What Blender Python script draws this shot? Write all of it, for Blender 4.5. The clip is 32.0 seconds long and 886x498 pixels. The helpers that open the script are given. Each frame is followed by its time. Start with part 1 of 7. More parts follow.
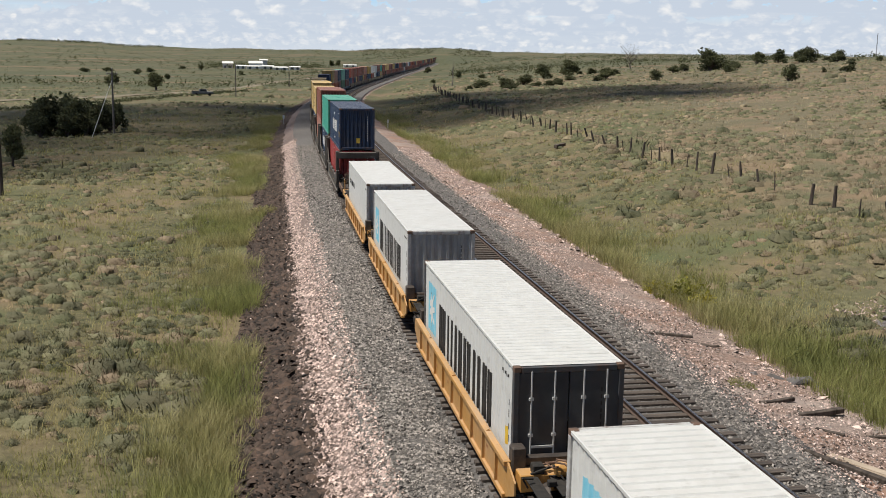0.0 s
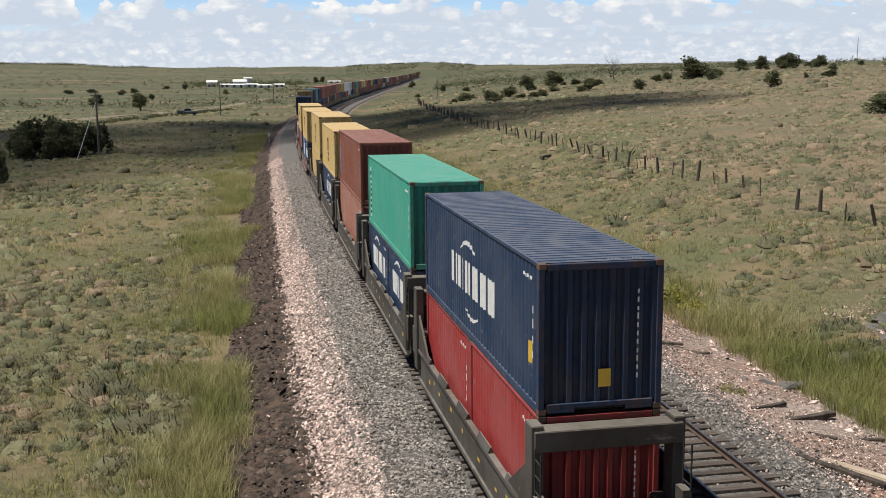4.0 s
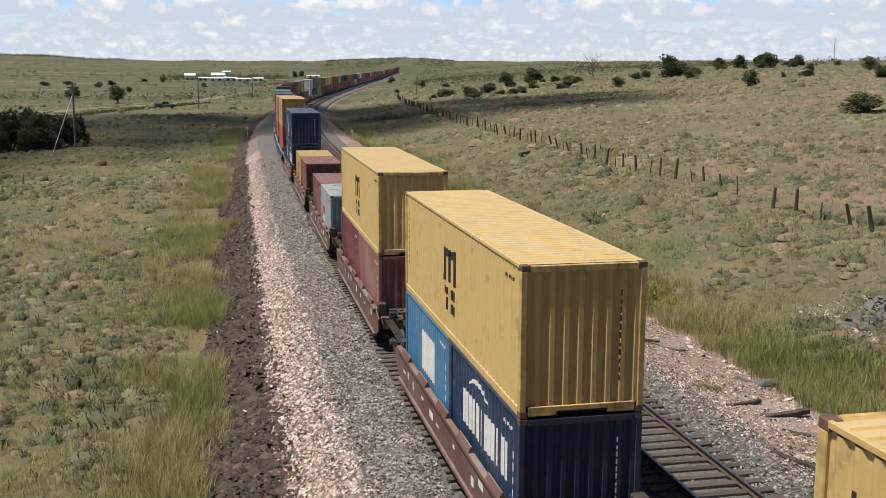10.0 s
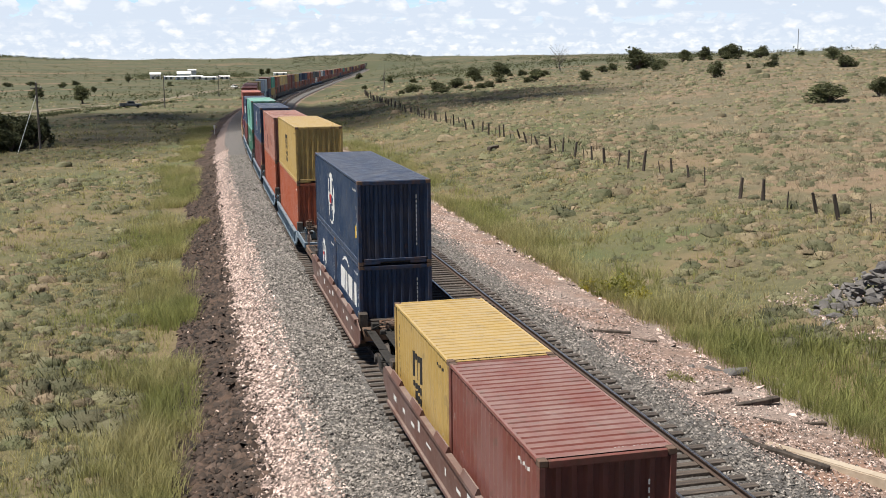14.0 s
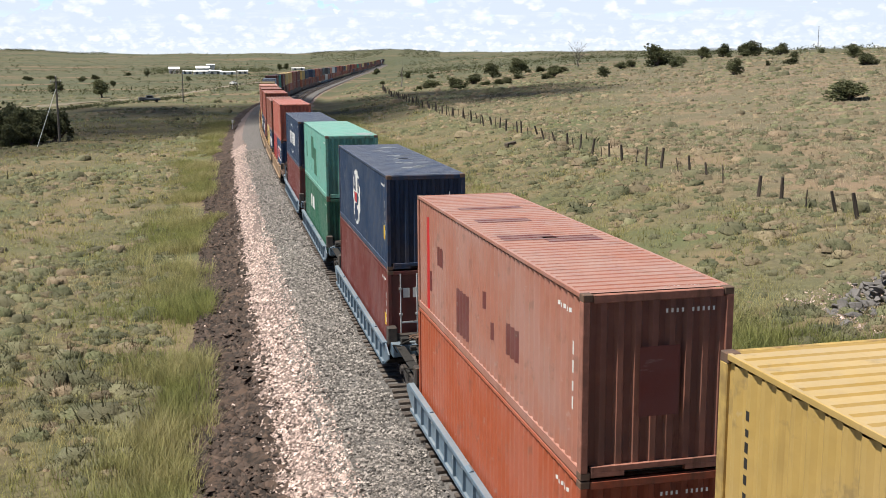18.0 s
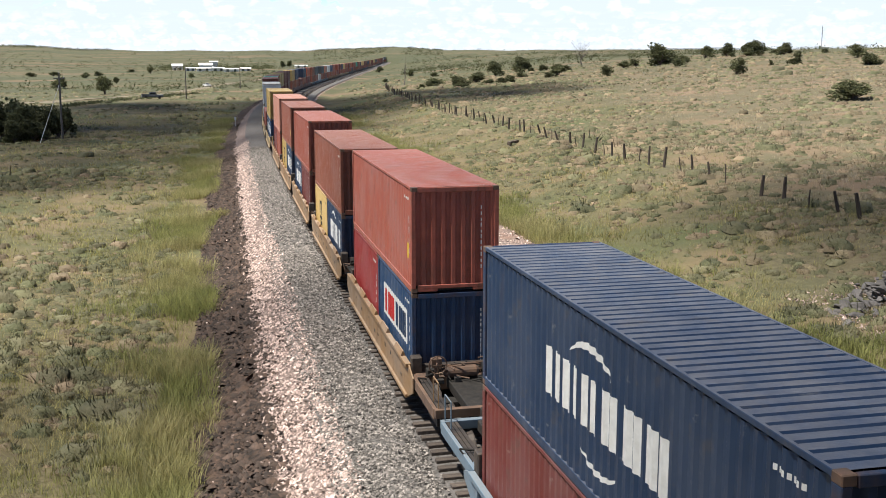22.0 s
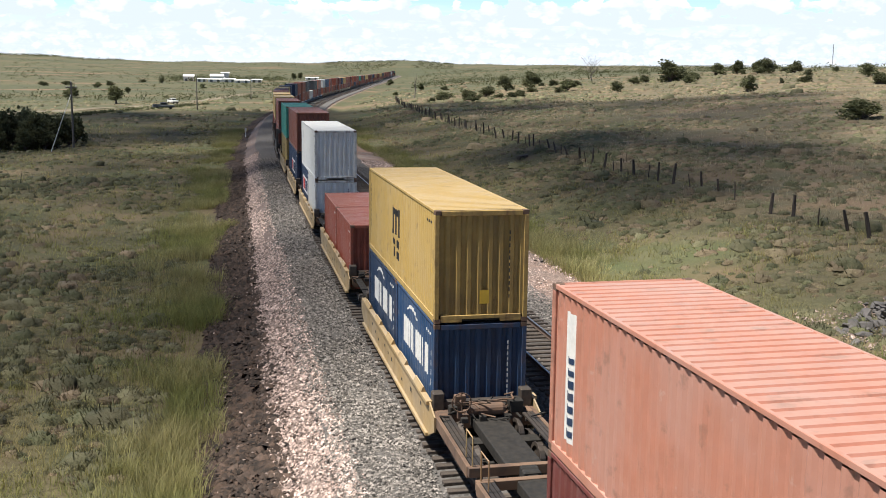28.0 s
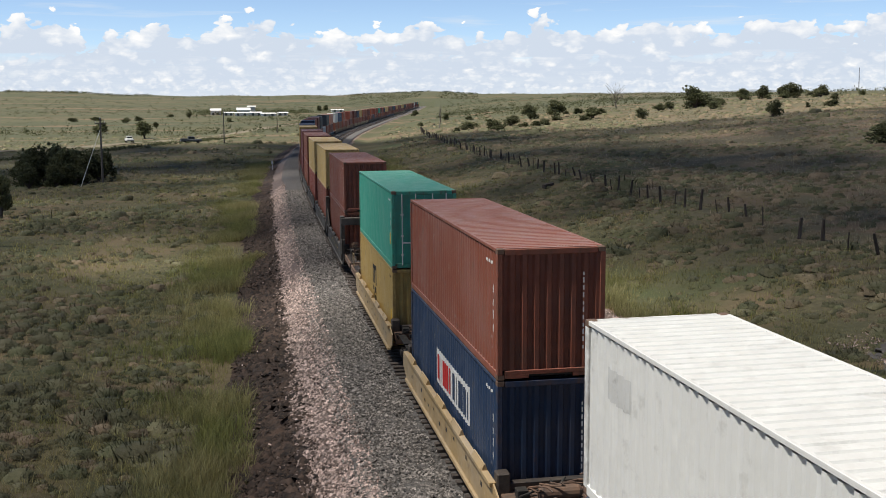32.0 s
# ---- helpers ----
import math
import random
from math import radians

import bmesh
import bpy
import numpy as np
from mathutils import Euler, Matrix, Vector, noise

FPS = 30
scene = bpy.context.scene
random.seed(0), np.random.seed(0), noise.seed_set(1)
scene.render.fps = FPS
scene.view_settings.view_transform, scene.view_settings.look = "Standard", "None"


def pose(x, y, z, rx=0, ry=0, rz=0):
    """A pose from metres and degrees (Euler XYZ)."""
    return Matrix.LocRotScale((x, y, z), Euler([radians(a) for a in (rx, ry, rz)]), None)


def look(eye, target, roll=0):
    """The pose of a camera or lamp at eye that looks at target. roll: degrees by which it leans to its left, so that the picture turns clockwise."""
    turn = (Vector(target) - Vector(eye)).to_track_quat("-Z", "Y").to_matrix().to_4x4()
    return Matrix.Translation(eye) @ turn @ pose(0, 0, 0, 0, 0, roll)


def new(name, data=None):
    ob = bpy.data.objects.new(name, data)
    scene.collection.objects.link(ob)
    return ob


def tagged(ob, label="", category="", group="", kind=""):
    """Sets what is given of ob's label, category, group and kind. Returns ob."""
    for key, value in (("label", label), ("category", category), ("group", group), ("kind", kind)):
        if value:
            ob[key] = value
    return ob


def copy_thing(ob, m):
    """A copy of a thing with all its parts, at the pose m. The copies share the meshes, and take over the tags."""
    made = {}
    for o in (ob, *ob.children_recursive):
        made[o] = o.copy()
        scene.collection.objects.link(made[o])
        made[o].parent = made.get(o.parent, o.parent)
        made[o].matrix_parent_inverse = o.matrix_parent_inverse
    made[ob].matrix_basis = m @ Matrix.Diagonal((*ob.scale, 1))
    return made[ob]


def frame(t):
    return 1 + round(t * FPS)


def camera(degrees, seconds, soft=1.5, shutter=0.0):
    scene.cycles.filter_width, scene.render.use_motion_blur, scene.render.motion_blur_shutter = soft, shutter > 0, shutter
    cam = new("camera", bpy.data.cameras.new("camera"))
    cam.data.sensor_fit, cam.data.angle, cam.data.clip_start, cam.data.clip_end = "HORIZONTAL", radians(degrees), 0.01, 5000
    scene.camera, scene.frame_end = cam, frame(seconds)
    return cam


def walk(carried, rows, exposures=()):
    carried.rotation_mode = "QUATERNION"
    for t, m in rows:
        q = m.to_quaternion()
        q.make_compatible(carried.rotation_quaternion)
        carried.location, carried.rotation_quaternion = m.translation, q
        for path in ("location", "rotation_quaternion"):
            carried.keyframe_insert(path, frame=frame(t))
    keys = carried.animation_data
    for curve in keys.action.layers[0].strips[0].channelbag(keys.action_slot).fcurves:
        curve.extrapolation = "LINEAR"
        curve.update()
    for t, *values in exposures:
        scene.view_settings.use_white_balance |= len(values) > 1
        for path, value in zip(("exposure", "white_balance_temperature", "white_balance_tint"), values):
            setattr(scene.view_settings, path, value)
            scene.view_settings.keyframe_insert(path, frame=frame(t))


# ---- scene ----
# ---- camera: it stands on one spot and is turned by hand ----
EYE = (0.0, 0.0, 9.48)


def aim(yaw, pitch, roll):
    """Yaw clockwise from +Y, pitch up, roll, in degrees."""
    return pose(*EYE, 90 + pitch, 0, -yaw) @ pose(0, 0, 0, 0, 0, roll)


cam = camera(45.06, 32.0, soft=0.9)
VIEW = [
    (0, aim(11.58, -10.11, 0.83)),
    (0.5, aim(11.53, -10.09, 0.63)),
    (1, aim(11.66, -10.14, 0.22)),
    (1.5, aim(11.64, -10.27, -0.28)),
    (2, aim(11.66, -10.23, -0.42)),
    (2.5, aim(11.80, -9.96, -0.79)),
    (3, aim(11.95, -9.57, -1.05)),
    (3.5, aim(11.99, -9.40, -0.69)),
    (5.5, aim(12.47, -9.41, -0.35)),
    (6, aim(12.54, -9.41, -0.36)),
    (6.5, aim(12.54, -9.42, -0.31)),
    (7, aim(12.57, -9.47, -0.26)),
    (7.5, aim(12.77, -9.39, -0.17)),
    (8, aim(12.98, -9.26, 0.02)),
    (8.5, aim(13.15, -9.24, -0.05)),
    (9, aim(13.17, -9.30, -0.00)),
    (9.5, aim(13.26, -9.44, 0.02)),
    (10, aim(13.39, -9.61, 0.15)),
    (10.5, aim(13.42, -9.75, 0.09)),
    (11, aim(13.67, -9.83, 0.03)),
    (11.5, aim(14.10, -9.91, -0.55)),
    (12, aim(14.20, -9.98, -0.82)),
    (12.5, aim(14.51, -10.05, -0.52)),
    (13, aim(14.83, -10.00, -0.63)),
    (13.5, aim(14.99, -9.91, -0.38)),
    (14, aim(14.99, -9.86, -0.61)),
    (14.5, aim(14.87, -9.83, -0.52)),
    (16.5, aim(14.51, -9.70, -0.27)),
    (17, aim(14.39, -9.80, -0.19)),
    (17.5, aim(14.25, -9.91, -0.27)),
    (18, aim(14.09, -10.07, -0.34)),
    (18.5, aim(14.11, -10.17, -0.22)),
    (19, aim(14.17, -10.23, -0.14)),
    (19.5, aim(14.10, -10.25, -0.10)),
    (20, aim(14.10, -10.25, -0.10)),
    (20.5, aim(14.11, -10.24, -0.00)),
    (21, aim(14.09, -10.19, -0.15)),
    (21.5, aim(14.01, -10.15, -0.14)),
    (22, aim(13.97, -10.17, -0.08)),
    (22.5, aim(13.98, -10.21, 0.04)),
    (23, aim(13.86, -10.32, -0.15)),
    (23.5, aim(13.74, -10.49, -0.28)),
    (24, aim(13.63, -10.45, -0.14)),
    (24.5, aim(13.59, -10.28, -0.05)),
    (25, aim(13.52, -10.04, 0.08)),
    (25.5, aim(13.46, -9.87, 0.04)),
    (27.5, aim(13.57, -9.58, 0.60)),
    (28, aim(13.53, -9.45, 0.62)),
    (28.5, aim(13.43, -9.36, 0.48)),
    (29, aim(13.25, -9.23, 0.23)),
    (29.5, aim(13.10, -9.02, 0.29)),
    (30, aim(12.80, -8.65, -0.00)),
    (30.5, aim(12.50, -8.23, -0.21)),
    (31, aim(12.24, -8.00, -0.31)),
    (31.5, aim(12.08, -7.99, -0.26)),
    (32, aim(12.08, -7.87, -0.35)),
]
walk(cam, VIEW, exposures=[(0, 0.12), (3, 0.12), (6, 0.32), (9, 0.2), (11, 0.2), (13, 0.36), (19, 0.56), (25, 0.8), (28, 0.68), (30, 0.64), (31, 0.55), (32, 0.28)])

# ---- world, sun ----
SUN = Vector((-0.40, -0.03, 0.91)).normalized()
world = bpy.data.worlds.new("sky")
scene.world = world
world.use_nodes = True


def build_sky():
    nt = world.node_tree
    N, L = nt.nodes, nt.links
    N.clear()
    out = N.new("ShaderNodeOutputWorld")
    bg = N.new("ShaderNodeBackground")
    sky = N.new("ShaderNodeTexSky")
    sky.sky_type = "NISHITA"
    sky.sun_disc = False
    sky.sun_elevation = math.asin(SUN.z)
    sky.sun_rotation = math.atan2(SUN.x, SUN.y)
    sky.altitude, sky.air_density, sky.dust_density = 1600, 1.0, 0.6
    tc = N.new("ShaderNodeTexCoord")
    sep = N.new("ShaderNodeSeparateXYZ")
    L.new(tc.outputs["Generated"], sep.inputs[0])

    def m(op, a, b=None, c=None, clamp=False):
        n = N.new("ShaderNodeMath")
        n.operation, n.use_clamp = op, clamp
        for i, v in enumerate((a, b, c)):
            if v is None:
                continue
            if isinstance(v, (int, float)):
                n.inputs[i].default_value = v
            else:
                L.new(v, n.inputs[i])
        return n.outputs[0]

    x, y, z = sep.outputs
    az = m("ARCTAN2", x, y)
    el = m("ARCSINE", z)

    def spread(ka, ke, shift=0.0):
        """Azimuth and height as a plane, stretched."""
        cb = N.new("ShaderNodeCombineXYZ")
        L.new(m("MULTIPLY_ADD", az, ka, shift), cb.inputs[0])
        L.new(m("MULTIPLY", el, ke), cb.inputs[1])
        return cb.outputs[0]

    def cloud(at, detail, rough, dist=0.0):
        n = N.new("ShaderNodeTexNoise")
        n.inputs["Scale"].default_value, n.inputs["Detail"].default_value = 1.0, detail
        n.inputs["Roughness"].default_value, n.inputs["Distortion"].default_value = rough, dist
        L.new(at, n.inputs["Vector"])
        return n.outputs["Fac"]

    def heads(at):
        """Round cauliflower heads: 1 in the middle of each, 0 in the creases."""
        off = N.new("ShaderNodeVectorMath")
        off.operation = "MULTIPLY_ADD"
        off.inputs[1].default_value = (0.9, 0.9, 0.0)
        n = N.new("ShaderNodeTexNoise")
        n.inputs["Scale"].default_value, n.inputs["Detail"].default_value = 1.6, 4
        L.new(at, n.inputs["Vector"])
        L.new(n.outputs["Color"], off.inputs[0])
        L.new(at, off.inputs[2])
        v = N.new("ShaderNodeTexVoronoi")
        v.feature, v.voronoi_dimensions = "SMOOTH_F1", "2D"
        v.inputs["Scale"].default_value, v.inputs["Detail"].default_value, v.inputs["Smoothness"].default_value = 1.0, 2.0, 0.35
        L.new(off.outputs[0], v.inputs["Vector"])
        return m("SUBTRACT", 1.0, v.outputs["Distance"])

    def blend(f, a, b):
        n = N.new("ShaderNodeMix")
        n.data_type = "RGBA"
        L.new(f, n.inputs[0])
        for k, v in ((6, a), (7, b)):
            if isinstance(v, tuple):
                n.inputs[k].default_value = (*v, 1)
            else:
                L.new(v, n.inputs[k])
        return n.outputs[2]

    # thin far haze, then banks of cumulus, the farthest and lowest first; blue gaps above
    streak = cloud(spread(9.0, 170.0), 6.0, 0.6, 0.3)
    col, mask = blend(streak, (13.4, 15.2, 17.4), (16.6, 17.4, 18.2)), m("MULTIPLY", m("SUBTRACT", 0.050, el), 60.0, clamp=True)
    for k, (base, top, wave, lump, fq, soft) in enumerate(((0.003, 0.021, 0.014, 0.007, 95.0, 500.0), (0.009, 0.034, 0.022, 0.011, 68.0, 420.0), (0.018, 0.050, 0.030, 0.017, 50.0, 420.0), (0.030, 0.073, 0.055, 0.026, 36.0, 420.0))):
        hd = heads(spread(fq, fq * 1.5, 3.7 * k))
        fr = cloud(spread(fq * 0.8, fq * 1.6, 9.1 * k), 7.0, 0.55)
        rise = m("MULTIPLY_ADD", m("SUBTRACT", cloud(spread(10.0 + 5 * (3 - k), 0.0, 21.3 + 5.3 * k), 3.0, 0.55), 0.5), wave * 2.0, top)
        d = m("SUBTRACT", m("ADD", rise, m("ADD", m("MULTIPLY", m("SUBTRACT", hd, 0.55), lump), m("MULTIPLY", m("SUBTRACT", fr, 0.5), lump * 1.1))), el)
        up = m("ADD", m("SUBTRACT", el, base), m("MULTIPLY", m("SUBTRACT", streak, 0.5), 0.03))
        inside = m("MULTIPLY", m("MULTIPLY", d, soft, clamp=True), m("MULTIPLY", up, 80.0, clamp=True))
        lit = m("ADD", m("MAXIMUM", m("MULTIPLY_ADD", d, -22.0, 0.78), 0.28), m("ADD", m("MULTIPLY", m("SUBTRACT", hd, 0.62), 1.5), m("MULTIPLY", m("SUBTRACT", fr, 0.5), 3.2)), clamp=True)
        col = blend(inside, col, blend(lit, (13.0, 14.6, 16.9), (21.5, 21.2, 20.7)))
        mask = m("MAXIMUM", mask, inside)
    # streaks of ice cloud in the blue
    high = m("MULTIPLY", m("SUBTRACT", cloud(spread(7.0, 95.0, 4.0), 5.0, 0.55, 0.4), 0.56), 5.0, clamp=True)
    mask = m("MAXIMUM", mask, m("MULTIPLY", high, 0.6))
    mix = N.new("ShaderNodeMix")
    mix.data_type = "RGBA"
    L.new(mask, mix.inputs[0])
    hs = N.new("ShaderNodeHueSaturation")
    hs.inputs["Saturation"].default_value = 0.85
    L.new(m("ADD", 0.55, m("MULTIPLY", m("SUBTRACT", 0.35, el, clamp=True), 5.0)), hs.inputs["Value"])
    L.new(sky.outputs[0], hs.inputs["Color"])
    tint = N.new("ShaderNodeMix")
    tint.data_type, tint.blend_type = "RGBA", "MULTIPLY"
    tint.inputs[0].default_value = 1.0
    tint.inputs[7].default_value = (1.02, 1.2, 1.5, 1)
    L.new(hs.outputs[0], tint.inputs[6])
    L.new(tint.outputs[2], mix.inputs[6])
    L.new(col, mix.inputs[7])
    L.new(mix.outputs[2], bg.inputs[0])
    bg.inputs[1].default_value = 0.041
    L.new(bg.outputs[0], out.inputs[0])


build_sky()
sun = new("sun", bpy.data.lights.new("sun", "SUN"))
sun.data.energy, sun.data.angle, sun.data.color = 5.0, radians(0.53), (1.0, 0.945, 0.85)
sun.matrix_world = look(SUN * 100, (0, 0, 0))

# ---- materials ----
def mat(name, cols, scale=4.0, rough=0.8, bump=0.0, metal=0.0, coarse=None, coarse_amt=0.5, stretch=(1, 1, 1), rnd=0.0, rust=0.0,
        bump_scale=None, island=0.0, translucent=0.0, rust_col=(0.12, 0.05, 0.025), dirt=0.0, scuff=0.0, sheen_rough=0.15):
    """Two noises blend the colours; rust adds streaky patches, rnd a change from object to object, island one from piece to piece."""
    ma = bpy.data.materials.new(name)
    ma.use_nodes = True
    nt = ma.node_tree
    N, L = nt.nodes, nt.links
    bs = N["Principled BSDF"]
    tc = N.new("ShaderNodeTexCoord")
    mp = N.new("ShaderNodeMapping")
    mp.inputs["Scale"].default_value = stretch
    L.new(tc.outputs["Object"], mp.inputs[0])

    def nz(sc, det=4.0, ro=0.6):
        n = N.new("ShaderNodeTexNoise")
        n.inputs["Scale"].default_value, n.inputs["Detail"].default_value, n.inputs["Roughness"].default_value = sc, det, ro
        L.new(mp.outputs[0], n.inputs["Vector"])
        return n.outputs["Fac"]

    def mixc(f, a, b):
        n = N.new("ShaderNodeMix")
        n.data_type = "RGBA"
        for s, v in ((0, f), (6, a), (7, b)):
            if isinstance(v, (float, int)):
                n.inputs[s].default_value = v
            elif isinstance(v, tuple):
                n.inputs[s].default_value = (*v[:3], 1)
            else:
                L.new(v, n.inputs[s])
        return n.outputs[2]

    def ramp(f, lo, hi):
        n = N.new("ShaderNodeMapRange")
        n.inputs[1].default_value, n.inputs[2].default_value = lo, hi
        L.new(f, n.inputs[0])
        return n.outputs[0]

    fine = nz(scale, 5.0)
    col = mixc(ramp(fine, 0.36, 0.64), cols[0], cols[1])
    if len(cols) > 2:
        col = mixc(ramp(nz(coarse or scale / 7, 3.0), 0.42, 0.62), col, cols[2])
    if len(cols) > 3:
        col = mixc(ramp(nz((coarse or scale / 7) * 0.37, 3.0), 0.5, 0.66), col, cols[3])
    if island:
        g = N.new("ShaderNodeNewGeometry")
        hsv = N.new("ShaderNodeHueSaturation")
        L.new(ramp(g.outputs["Random Per Island"], 0, 1), hsv.inputs["Value"])
        mr = hsv.inputs["Value"].links[0].from_node
        mr.inputs[3].default_value, mr.inputs[4].default_value = 1 - island, 1 + island
        L.new(col, hsv.inputs["Color"])
        col = hsv.outputs[0]
    if rnd:
        o = N.new("ShaderNodeObjectInfo")
        hsv = N.new("ShaderNodeHueSaturation")
        L.new(ramp(o.outputs["Random"], 0, 1), hsv.inputs["Value"])
        mr = hsv.inputs["Value"].links[0].from_node
        mr.inputs[3].default_value, mr.inputs[4].default_value = 1 - rnd, 1 + rnd
        L.new(col, hsv.inputs["Color"])
        col = hsv.outputs[0]
    if rust:
        rm = N.new("ShaderNodeMapping")
        rm.inputs["Scale"].default_value = (1.0, 1.0, 0.28)
        L.new(tc.outputs["Object"], rm.inputs[0])
        rn = N.new("ShaderNodeTexNoise")
        rn.inputs["Scale"].default_value, rn.inputs["Detail"].default_value, rn.inputs["Roughness"].default_value = 2.2, 8.0, 0.72
        L.new(rm.outputs[0], rn.inputs["Vector"])
        col = mixc(ramp(rn.outputs["Fac"], 0.72 - rust * 0.2, 0.80 - rust * 0.12), col, rust_col)
    if dirt:
        col = mixc(ramp(nz(0.9, 6.0, 0.7), 0.5, 0.5 + 0.6 / max(dirt, 0.05)), col, (0.09, 0.075, 0.06))
    if scuff:
        # worn spots across the roof, fine runs of grime down the sides
        for sc, lo, hi, c, amt in (((1.5, 1.9, 1.9), 0.585, 0.66, (0.10, 0.085, 0.07), scuff), ((5.0, 5.0, 0.22), 0.60, 0.74, (0.13, 0.085, 0.055), scuff * 0.8), ((0.9, 4.0, 4.0), 0.64, 0.70, (0.62, 0.60, 0.56), scuff * 0.5)):
            sm = N.new("ShaderNodeMapping")
            sm.inputs["Scale"].default_value, sm.inputs["Location"].default_value = sc, (lo * 7, hi * 3, sc[2])
            L.new(tc.outputs["Object"], sm.inputs[0])
            sn = N.new("ShaderNodeTexNoise")
            sn.inputs["Scale"].default_value, sn.inputs["Detail"].default_value, sn.inputs["Roughness"].default_value = 1.0, 6.0, 0.65
            L.new(sm.outputs[0], sn.inputs["Vector"])
            f = ramp(sn.outputs["Fac"], lo, hi)
            f.node.inputs[4].default_value = amt
            col = mixc(f, col, c)
        # pale dust on the flat tops, thickened to stand in for sky sheen
        gm, sx = N.new("ShaderNodeNewGeometry"), N.new("ShaderNodeSeparateXYZ")
        L.new(gm.outputs["Normal"], sx.inputs[0])
        du, f = ramp(nz(1.3, 5.0, 0.7), 0.3, 0.75), ramp(sx.outputs[2], 0.75, 0.95)
        du.node.inputs[3].default_value, du.node.inputs[4].default_value = 0.08, 0.42
        mu = N.new("ShaderNodeMath")
        mu.operation = "MULTIPLY"
        L.new(du, mu.inputs[0])
        L.new(f, mu.inputs[1])
        col = mixc(mu.outputs[0], col, (0.36, 0.33, 0.29))
    L.new(col, bs.inputs["Base Color"])
    rr = ramp(nz(scale * 0.7), 0.3, 0.7)
    rn_ = rr.node
    rn_.inputs[3].default_value, rn_.inputs[4].default_value = max(rough - sheen_rough, 0.05), min(rough + sheen_rough, 1)
    L.new(rr, bs.inputs["Roughness"])
    bs.inputs["Metallic"].default_value = metal
    if translucent:
        tr = N.new("ShaderNodeBsdfTranslucent")
        L.new(col, tr.inputs["Color"])
        mx = N.new("ShaderNodeMixShader")
        mx.inputs[0].default_value = translucent
        L.new(bs.outputs[0], mx.inputs[1])
        L.new(tr.outputs[0], mx.inputs[2])
        L.new(mx.outputs[0], N["Material Output"].inputs["Surface"])
    if bump:
        b = N.new("ShaderNodeBump")
        b.inputs["Strength"].default_value, b.inputs["Distance"].default_value = 1.0, bump
        L.new(nz(bump_scale or scale * 2, 6.0), b.inputs["Height"])
        L.new(b.outputs[0], bs.inputs["Normal"])
    return ma


BASE_COLOUR = {}


def paint(name, c, rust=0.25, fade=0.12, rough=0.5, dirt=0.25, scuff=0.32):
    BASE_COLOUR[name] = c
    c2 = tuple(min(1, v * (1 - fade) + fade * 0.35) for v in c)
    return mat("paint_" + name, [c, tuple(v * 0.9 for v in c), c2], scale=3.0, coarse=0.5, rough=rough, rust=rust, rnd=0.05, dirt=dirt, scuff=scuff, bump=0.004, bump_scale=9)


PAINT = {
    "white": paint("white", (0.67, 0.68, 0.67), 0.2, dirt=0.1, scuff=0.16),
    "greywhite": paint("greywhite", (0.55, 0.56, 0.56), 0.2),
    "navy": paint("navy", (0.016, 0.040, 0.095), 0.2, 0.06, scuff=0.3),
    "blue": paint("blue", (0.02, 0.062, 0.15), 0.2, 0.1),
    "skyblue": paint("skyblue", (0.06, 0.20, 0.36), 0.2, 0.12),
    "teal": paint("teal", (0.055, 0.37, 0.27), 0.05, 0.08, scuff=0.1),
    "mint": paint("mint", (0.16, 0.42, 0.345), 0.45, 0.14, scuff=0.5),
    "darkgreen": paint("darkgreen", (0.03, 0.14, 0.085), 0.2),
    "yellow": paint("yellow", (0.645, 0.45, 0.175), 0.22, 0.1),
    "mustard": paint("mustard", (0.50, 0.34, 0.11), 0.2, 0.1),
    "red": paint("red", (0.33, 0.085, 0.054), 0.2, 0.12),
    "orange": paint("orange", (0.42, 0.10, 0.045), 0.2, 0.1),
    "brown": paint("brown", (0.26, 0.08, 0.048), 0.25, 0.1),
    "vermilion": paint("vermilion", (0.46, 0.125, 0.085), 0.2, 0.15),
    "dullred": paint("dullred", (0.205, 0.068, 0.055), 0.3, 0.14, scuff=0.4),
    "maroon": paint("maroon", (0.16, 0.036, 0.032), 0.25, 0.1),
    "crimson": paint("crimson", (0.36, 0.04, 0.04), 0.15, 0.1),
    "pink": paint("pink", (0.50, 0.22, 0.155), 0.25, 0.2),
    "salmon": paint("salmon", (0.40, 0.17, 0.122), 0.25, 0.2),
    "fadedred": paint("fadedred", (0.30, 0.12, 0.10), 0.35, 0.25),
    "rustgrey": paint("rustgrey", (0.36, 0.40, 0.42), 0.75, 0.15),
    "darkgrey": paint("darkgrey", (0.07, 0.08, 0.09), 0.2),
    "bluegrey": paint("bluegrey", (0.12, 0.18, 0.24), 0.3),
    "ttxyellow": paint("ttxyellow", (0.42, 0.29, 0.135), 0.45, 0.2, 0.65, 0.8),
    "tan": paint("tan", (0.29, 0.17, 0.078), 0.5, 0.2, 0.7, 0.9),
    "orangeyellow": paint("orangeyellow", (0.50, 0.26, 0.07), 0.35, 0.15, 0.6, 0.4),
    "olivebrown": paint("olivebrown", (0.052, 0.043, 0.034), 0.4, 0.1, 0.7, 0.4),
    "redbrown": paint("redbrown", (0.13, 0.06, 0.045), 0.4, 0.12, 0.7, 0.4),
}
